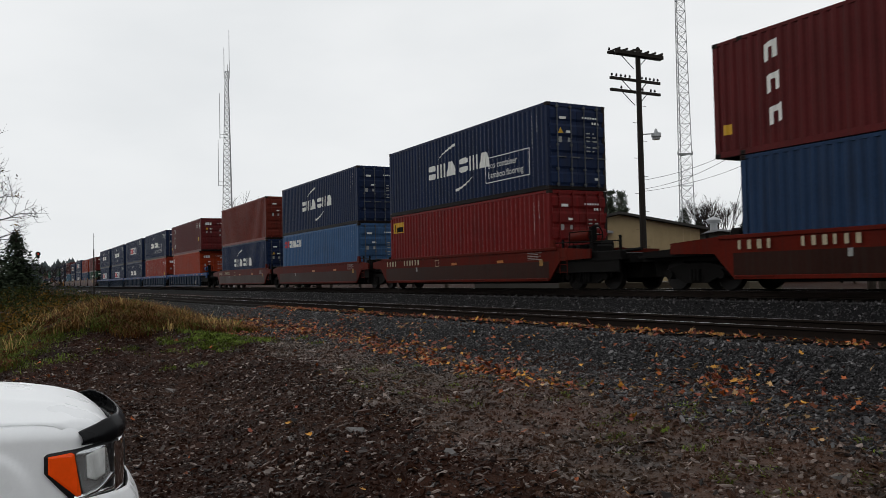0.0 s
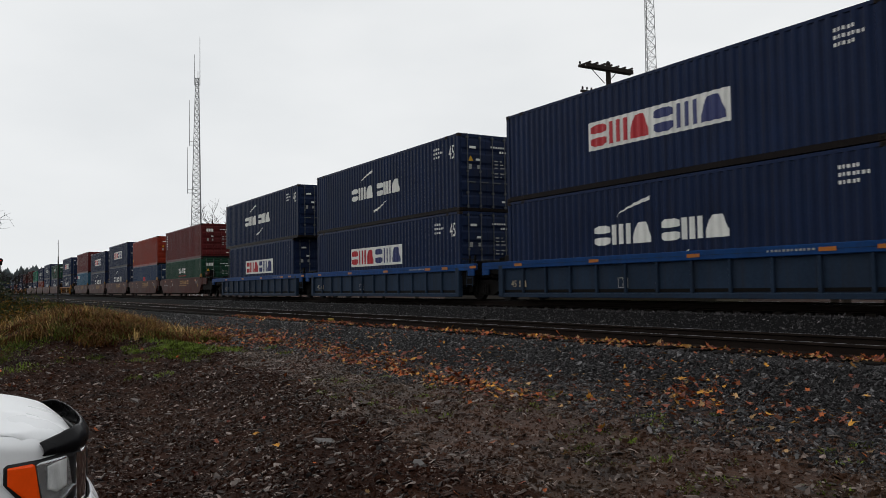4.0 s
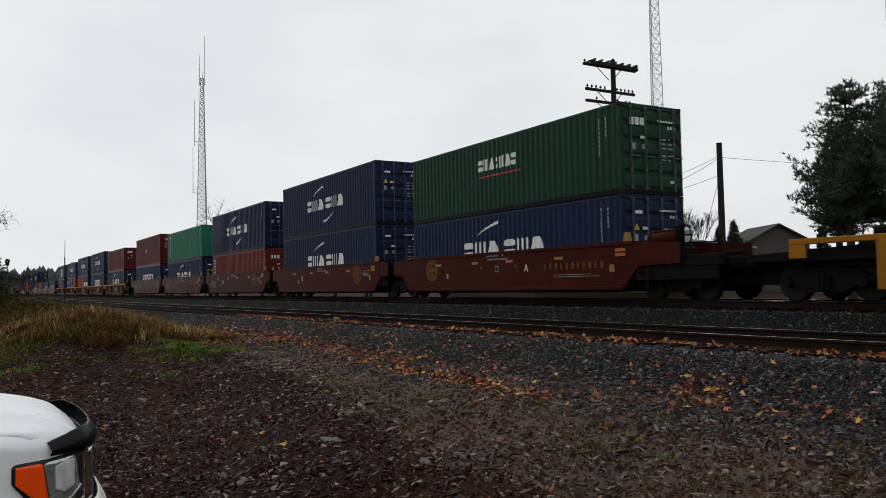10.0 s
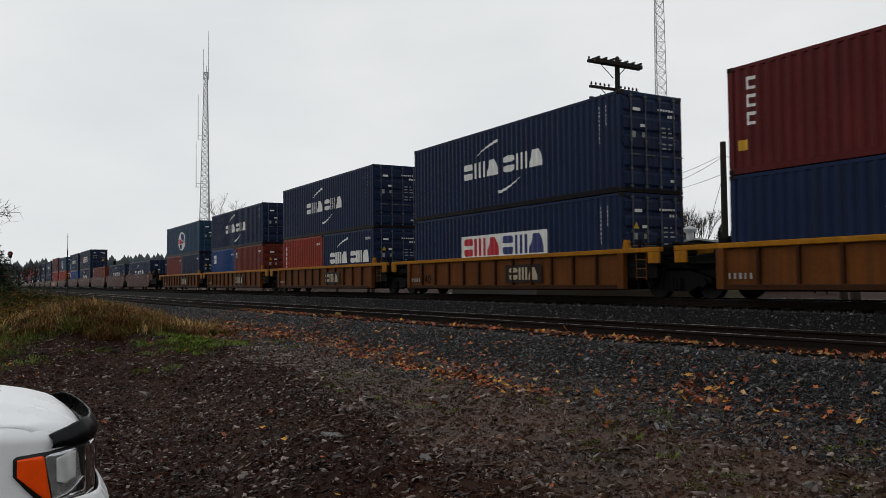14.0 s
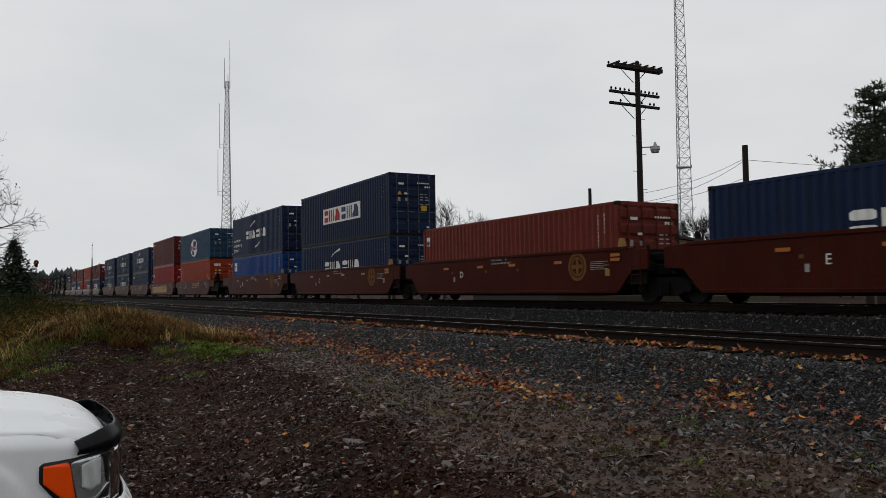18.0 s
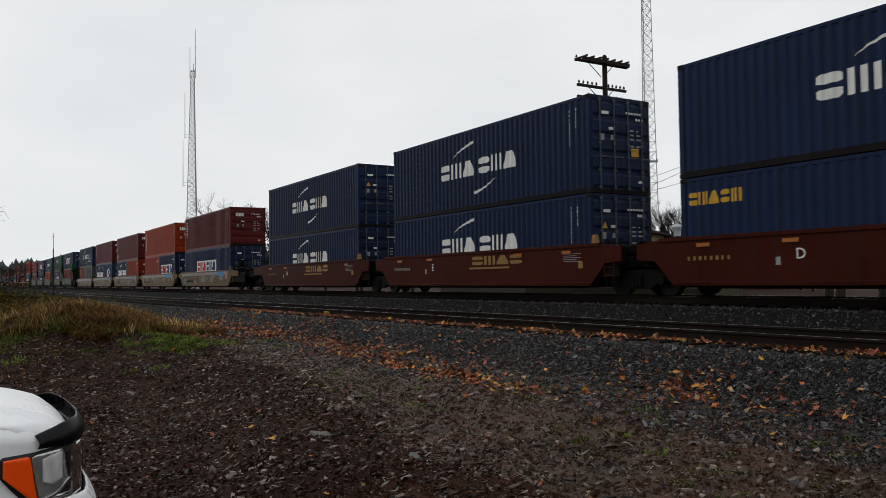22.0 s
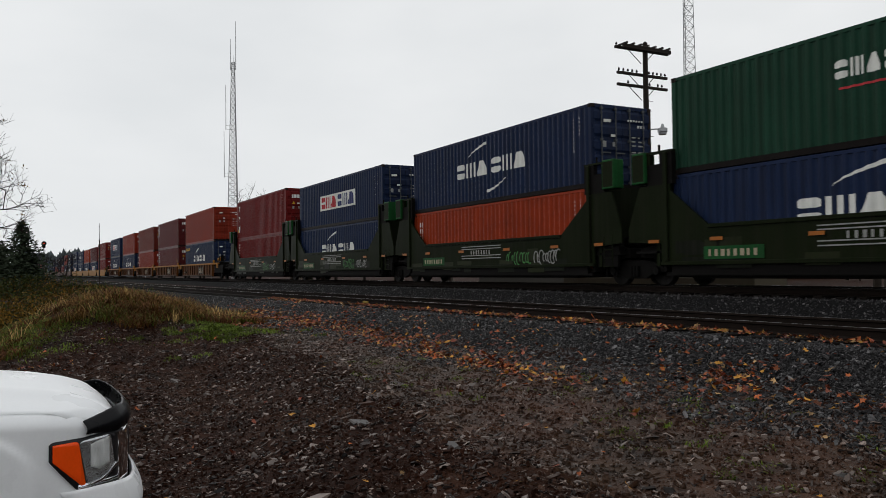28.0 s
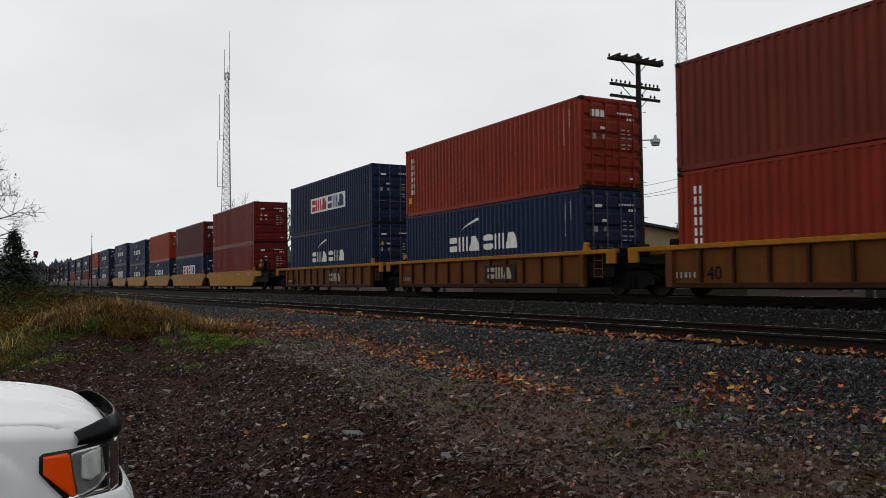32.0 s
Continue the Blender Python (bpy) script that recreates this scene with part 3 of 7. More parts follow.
    # identity columns beside the doors, as plain bars
    def bars():
        s = []
        if length > 13:
            s = [(-a - 1.85 + 0.105 * k, -a - 1.79 + 0.105 * k, h - 0.44 - 0.16 * j, h - 0.36 - 0.16 * j, 0) for j, m in enumerate((5, 7, 5)) for k in range(m)]
        elif length > 7:
            for c, n, z1 in ((-a - 0.92, 9, h - 0.34), (-a - 0.62, 5, h - 0.34)):
                s += [(c, c + 0.052, z1 - 0.125 * k - 0.080, z1 - 0.125 * k, 0) for k in range(n)]
        else:
            s = [(-a - 0.85 + 0.1 * k, -a - 0.80 + 0.1 * k, h - 0.50, h - 0.38, 0) for k in range(6)]
        return strips(s, pts, y, MARKS, "marking")

    tagged(obj("marking", cached(("bars", length, h), bars), top), "small white stencilled bars", kind="stuff")

    def tag():
        if length > 13:
            return strips([(-a - 1.28, -a - 1.02, 0.92, 1.26, 3)], pts, y, MARKS, "warning_label")
        zt = h - 1.55
        s = [(-a - 0.98, -a - 0.74, zt, zt + 0.18, 3), (-a - 0.95, -a - 0.77, lambda x: zt + 0.22, lambda x: zt + 0.22 + 0.2 * (1 - abs(x + a + 0.86) / 0.09), 3)]
        return strips(s, pts, y, MARKS, "warning_label")

    if warm and (length > 13 or (serial % 6 == 1 and length > 7)):
        obj("warning_label", cached(("tag", length, h), tag), top, None, "yellow warning label")
    if warm and serial % 4 == 2 and length > 7:
        obj("height_label", cached(("htag", length, h), lambda: strips([(a + 0.30, a + 0.56, 0.55, 0.80, 3)], pts, y, MARKS, "height_label")), top, None, "yellow height label")
    if not plain_end:
        def door_bars():
            s = Solid()
            q = lambda y0, y1, z0, z1, m=0: s.add([(0, y0, z0), (0, y1, z0), (0, y1, z1), (0, y0, z1)], [[0, 1, 2, 3]], m)
            for k in range(6):
                q(0.22 + 0.11 * k, 0.29 + 0.11 * k, h - 0.48, h - 0.42)
            for k in range(3):
                q(0.62 + 0.11 * k, 0.69 + 0.11 * k, h - 0.66, h - 0.58)
            for z in (0.95, 1.08, 1.21, 1.42, 1.55):
                q(0.38, 0.54, h - z - 0.045, h - z, 4)
                q(0.64, 0.86 - (z % 0.2), h - z - 0.045, h - z, 4)
            q(0.70, 0.88, 0.35, 0.42)
            if logo in ("three_blocks", "slant_blocks", "red_line", "six_blocks"):
                for k in range(3):
                    q(-0.86 + 0.2 * k, -0.70 + 0.2 * k, h - 0.62, h - 0.40)
            else:
                q(-0.74, -0.46, h - 0.55, h - 0.46)
            q(-0.40, -0.29, h - 1.30, h - 1.16, 4)
            q(-0.78, -0.65, h - 1.33, h - 1.14, 4)
            q(-0.46, -0.24, h - 1.0, h - 0.92)
            if serial % 3 == 1:
                s.add([(0, -0.80, h - 1.02), (0, -0.58, h - 1.02), (0, -0.69, h - 0.82)], [[0, 1, 2]], 3)
            if serial % 5 == 3:
                q(0.42, 0.72, h - 1.75, h - 1.50, 3)
            return s.me("door_marking", MARKS[:4] + [MARKGREY])

        tagged(obj("door_marking", cached(("doorbars", h, logo in ("three_blocks", "slant_blocks", "red_line", "six_blocks"), serial % 3 == 1, serial % 5 == 3), door_bars), top, pose(-a + 0.012, 0, 0)), "small white stencilled bars", kind="stuff")
    return top


# ---- wagons ----
def wheelset_mesh():
    s = Solid()
    s.tube((0, -0.80, 0), (0, 0.80, 0), 0.08, None, 10, 1)
    for sg in (-1, 1):
        yy = 0.755 * sg
        s.lathe((0, yy - 0.07, 0), (0, yy + 0.07, 0), [(0, 0.1), (0, 0.40), (0.12, 0.42), (0.88, 0.42), (1, 0.38), (0.75, 0.34), (0.7, 0.16), (1, 0.12), (1, 0.02)], 20, 0)
        s.lathe((0, yy - 0.085 * sg, 0), (0, yy - 0.055 * sg, 0), [(0, 0.2), (0, 0.445), (1, 0.445), (1, 0.2)], 20, 0)
    return s.me("wheelset", [WHEEL, BLACK], False)


def sideframe_mesh():
    s = Solid()
    s.prism([(-1.12, 0.52), (-1.12, 0.38), (-0.75, 0.36), (-0.40, 0.20), (0.40, 0.20), (0.75, 0.36), (1.12, 0.38), (1.12, 0.52), (0.8, 0.64), (0.35, 0.72), (-0.35, 0.72), (-0.8, 0.64)], -0.07, 0.07)
    for x in (-0.12, 0.0, 0.12):
        s.tube((x, -0.10, 0.26), (x, -0.10, 0.56), 0.055, None, 8)
    for x in (-0.89, 0.89):
        s.tube((x, -0.16, 0.42), (x, 0.05, 0.42), 0.12, None, 10)
    return s.me("side_frame", [BLACK])


def bogie(parent, x):
    """Two wheelsets, two cast side frames and a bolster; parts of the wagon that they carry."""
    ws = cached("wheelset", wheelset_mesh)
    sf = cached("sideframe", sideframe_mesh)
    b = obj("bogie", cached("bolster", lambda: Solid().box(-0.22, 0.22, -1.05, 1.05, 0.42, 0.70, 0, 0.04).box(-0.9, 0.9, -0.5, 0.5, 0.5, 0.62).me("bogie", [BLACK])), parent, pose(x, 0, 0.055), "dark cast-steel bogie")
    for dx in (-0.89, 0.89):
        obj("wheelset", ws, b, pose(dx, 0, 0.42), "dark steel wheelset")
    obj("side_frame", sf, b, pose(0, -0.99, 0))
    obj("side_frame", sf, b, pose(0, 0.99, 0, 0, 0, 180))


def wagon(style, body_mat, sill_mat, half, front_open, rear_open, label, high=1.42):
    """One well of an articulated wagon. half: half the length of the well; *_open: the distance from the well to the joint or coupler."""
    top = new("well_wagon")
    tagged(top, label, "rail wagon", "wagons of the train")
    tall = {"blue": 1.36, "bulk": 1.55}.get(style, high)
    yy = 1.40
    if style == "smooth":
        fe, re = min(front_open - 0.30, 2.1), min(rear_open - 0.30, 2.1)
        prof = [(-half - re, 1.02), (-half - 0.62, 0.98), (-half - 0.05, 0.40), (half + 0.05, 0.40), (half + 0.62, 0.98), (half + fe, 1.02), (half + fe, tall - 0.12), (half + 0.1, tall), (-half - 0.1, tall), (-half - re, tall - 0.12)]

        def side():
            s = Solid().prism(prof, 0.0, 0.06)
            s.box(-half - 0.45, half + 0.45, -0.035, 0.09, tall - 0.10, tall, 0, 0.01)
            s.box(-half, half, -0.03, 0.10, 0.34, 0.44, 0, 0.01)
            for k in range(4):
                x = -half + 0.6 + k * (2 * half - 1.2) / 3
                s.box(x - 0.55, x + 0.55, -0.05, 0.0, 0.40, 0.43, 0)
            return s.me("side_sill", [body_mat])
    elif style == "bulk":
        fe, re = min(1.58, front_open - 0.12), min(1.58, rear_open - 0.12)
        right = [(half + 0.15, 0.68), (half + 0.15, 1.20), (half + fe, 1.28), (half + fe, 1.65), (half + min(0.97, fe - 0.2), 2.80), (half - 0.20, 2.80), (half - 0.20, 2.61), (half - 1.47, 1.65)]
        left = [(-half - 0.15, 0.68), (-half - 0.15, 1.20), (-half - re, 1.28), (-half - re, 1.65), (-half - min(0.97, re - 0.2), 2.80), (-half + 0.20, 2.80), (-half + 0.20, 2.61), (-half + 1.47, 1.65)]
        prof = right + left[::-1]

        def side():
            s = Solid().prism(prof, 0.0, 0.06)
            s.box(-half + 1.5, half - 1.5, -0.04, 0.09, 1.55, 1.65, 0, 0.01)
            s.box(-half - 0.15, half + 0.15, -0.05, 0.10, 0.62, 0.72, 0, 0.01)
            s.box(-half + 0.2, half - 0.2, 0.02, 0.10, 0.36, 0.62, 1)
            for sg in (-1, 1):
                x = sg * (half - 0.06)
                s.box(x - 0.07, x + 0.07, -0.07, 0.0, 0.72, 3.66, 0, 0.015)
                s.box(*sorted((sg * (half + 0.10), sg * (half + 0.66))), 0.0, 0.14, 2.80, 3.37, 1)
                s.box(*sorted((sg * (half - 0.28), sg * (half + 0.18))), 0.0, 0.14, 2.80, 3.66, 1)
                s.box(*sorted((sg * (half - 0.28), sg * (half + 0.66))), -0.01, 0.14, 3.66, 3.72, 0)
                s.box(*sorted((sg * (half + 0.54), sg * (half + 0.66))), 0.0, 0.14, 3.37, 3.66, 0)
                s.tube((sg * (half + 0.25), 0.07, 3.72), (sg * (half + 0.25), 0.07, 3.90), 0.03, None, 6, 1)
            return s.me("side_sill", [body_mat, BLACK])
    else:
        most = 2.13 if style == "ribbed" else 2.90
        fe, re = min(most, front_open - 0.25), min(most, rear_open - 0.25)

        def side():
            s = Solid()
            low = 0.36 if style == "ribbed" else 0.24
            s.box(-half - 0.1, half + 0.1, 0.05, 0.09, low, tall - 0.08, 1)
            s.box(-half - re, half + fe, -0.05, 0.12, tall - (0.13 if style == "ribbed" else 0.24), tall, 0, 0.015)
            if style == "blue":
                s.box(-half - re, half + fe, -0.055, -0.045, tall - 0.13, tall - 0.12, 1)
            for sg, over in ((-1, re), (1, fe)):
                s.box(*sorted((sg * (half - 0.10), sg * (half + 0.14))), -0.06, 0.12, low - 0.05, tall - 0.12, 1, 0.015)
                s.box(*sorted((sg * (half + over - 0.42), sg * (half + over - 0.01))), -0.045, 0.02, tall - 0.43, tall - 0.12, 0, 0.012)
            s.box(-half - 0.1, half + 0.1, -0.04, 0.12, low - 0.06, low + 0.07, 3, 0.01)
            n = 12
            for k in range(n + 1):
                x = -half + k * 2 * half / n
                s.box(x - 0.04, x + 0.04, -0.03, 0.06, low + 0.06, tall - 0.10, 3, 0.008)
            return s.me("side_sill", [sill_mat, body_mat, BLACK, W_RIB if style == "ribbed" else body_mat])

    key = ("side", style, body_mat.name, sill_mat.name, round(half, 2), round(fe, 1), round(re, 1), tall)
    sd = cached(key, side)
    obj("side_sill", sd, top, pose(0, -yy, 0))
    far = obj("side_sill", sd, top, pose(0, yy, 0))
    far.scale = (1, -1, 1)
    obj("well_floor", cached(("wfloor", round(half, 2)), lambda: Solid().box(-half, half, -1.36, 1.36, 0.34, 0.425).box(-half + 0.9, half - 0.9, -1.25, 1.25, 0.27, 0.34).me("well_floor", [BLACK])), top)
    # end platforms over the bogies, with grating, handrails and ladder
    for sg, reach in ((1, front_open), (-1, rear_open)):
        def deck(reach=reach):
            s = Solid()
            s.prism([(0, 0.55), (0, 1.28), (reach - 0.25, 1.12), (reach - 0.25, 0.86), (0.5, 0.80)], -1.05, 1.05)
            s.box(0.0, 0.10, -1.36, 1.36, 0.45, tall - 0.06)
            s.box(0.10, reach - 0.35, -1.33, -1.0, 0.95, 1.02)
            s.box(0.10, reach - 0.35, 1.0, 1.33, 0.95, 1.02)
            s.box(0.15, reach - 0.5, -1.30, -1.22, 0.60, 0.96)
            s.box(0.0, reach - 0.3, -0.62, 0.62, 0.42, 0.98)
            s.box(0.05, reach - 0.45, -1.28, -1.05, 0.99, 1.22, 0, 0.02)
            for px in (0.35, 0.8, 1.2):
                if px < reach - 0.5:
                    s.tube((px, -1.12, 0.30), (px + 0.12, -1.12, 0.95), 0.035, None, 6)
                    s.box(px - 0.12, px + 0.12, -1.15, -0.9, 1.2, 1.34 + 0.12 * (px > 0.7), 0, 0.02)
            s.tube((0.1, -1.27, 1.56), (reach - 0.4, -1.27, 1.50), 0.018, None, 6)
            s.box(0.25, min(1.3, reach - 0.4), -0.85, 0.2, 1.2, 1.48, 0, 0.05)
            s.box(0.15, 0.5, 0.3, 0.95, 1.2, 1.62, 0, 0.05)
            s.tube((0.3, -1.0, 1.1), (reach - 0.3, -0.6, 1.25), 0.05, None, 8)
            for px in (0.55, reach - 0.5):
                s.box(px - 0.03, px + 0.03, -1.26, -1.20, 1.0, 1.66)
            return s.me("end_platform", [BLACK])

        obj("end_platform", cached(("deck", style, body_mat.name, round(reach, 2), tall), deck), top, pose(sg * (half + 0.02), 0, 0, 0, 0, 0 if sg > 0 else 180))

        def ladder():
            s = Solid()
            for z in (0.62, 0.86, 1.10):
                s.tube((0.25, -1.40, z), (0.62, -1.40, z), 0.012, None, 6)
            for x in (0.25, 0.62):
                s.tube((x, -1.40, 0.55), (x, -1.40, 1.55), 0.012, None, 6)
            return s.me("ladder", [body_mat])

        obj("ladder", cached(("ladder", body_mat.name), ladder), top, pose(sg * (half + 0.35), 0, 0, 0, 0, 0 if sg > 0 else 180))

        def guide():
            s = Solid().prism([(0.0, tall), (0.24, tall), (0.17, tall + 0.25), (0.06, tall + 0.25)], -1.36, -1.24)
            return s.me("guide", [W_SILL if style == "ribbed" else MARKOCHRE if tall > 1.5 else body_mat])

        if style in ("smooth", "ribbed"):
            obj("guide", cached(("guide", style, body_mat.name, tall), guide), top, pose(sg * (half + 0.02), 0, 0, 0, 0, 0 if sg > 0 else 180))
        if style == "bulk":
            for yb in (-1.30,):
                bx = cached("bulkbox", lambda: Solid().box(-0.26, 0.26, -0.20, 0.20, 0, 0.86, 0, 0.02).box(-0.22, 0.22, -0.205, -0.20, 0.06, 0.80, 1).me("toolbox", [BOXGREEN, W_GREEN]))
                obj("end_box", bx, top, pose(sg * (half + 0.92), yb, 2.88), "green painted steel box")
            obj("bulkhead", cached("bulkhead", lambda: Solid().box(-0.06, 0.06, -1.33, 1.33, 0.6, 3.0).box(-0.10, 0.10, -1.2, -1.0, 0.6, 3.2).box(-0.10, 0.10, 1.0, 1.2, 0.6, 3.2).me("bulkhead", [body_mat])),
                top, pose(sg * (half + 0.35), 0, 0))
    return top


def side_marks(top, shapes, mats, name="marking", y=-1.40, label=""):
    s = Solid()
    y0_ = y
    for k_, (x0, x1, z0, z1, mi) in enumerate(shapes):
        y = y0_ - 0.0004 * k_
        if callable(z0) or callable(z1):
            xs = [x0 + (x1 - x0) * k for k in (0.0, 0.13, 0.33, 0.5, 0.67, 0.87, 1.0)]
            at = lambda g, q: g(q) if callable(g) else g
            ring = [(q, y - 0.006, at(z0, q)) for q in xs] + [(q, y - 0.006, at(z1, q)) for q in xs[::-1]]
            s.add(ring, [list(range(len(ring)))], mi)
            continue
        s.add([(x0, y - 0.006, z0), (x1, y - 0.006, z0), (x1, y - 0.006, z1), (x0, y - 0.006, z1)], [[0, 1, 2, 3]], mi)
    o = obj(name, s.me(name, mats), top, None, label)
    if name in ("marking", "number_bar", "patch", "logo"):
        tagged(o, label or "small stencilled bars", kind="stuff")


def scrawl(top, x, z, w, h, mat, seed, y=-1.446):
    """Spray-painted loops."""
    rr = random.Random(seed)
    s = Solid()
    for k in range(9):
        cx, r = x + w * (k + 0.5) / 9, h * rr.uniform(0.25, 0.5)
        a0, a1 = rr.uniform(0, 3), rr.uniform(3.5, 6)
        last = None
        for j in range(8):
            a = a0 + (a1 - a0) * j / 7
            p = (cx + 0.6 * r * math.cos(a), z + r * math.sin(a))
            if last:
                dx, dz = p[0] - last[0], p[1] - last[1]
                n = math.hypot(dx, dz) or 1
                ox, oz = -dz / n * 0.022, dx / n * 0.022
                s.add([(last[0] - ox, y, last[1] - oz), (p[0] - ox, y, p[1] - oz), (p[0] + ox, y, p[1] + oz), (last[0] + ox, y, last[1] + oz)], [[0, 1, 2, 3]])
            last = p
    tagged(obj("graffiti", s.me("graffiti", [mat]), top), "spray-painted graffiti", kind="stuff")

# ---- the train: each row is one well, from the front ----
SPEED = 24.57
L40, L45, L20 = 12.192, 13.716, 6.058
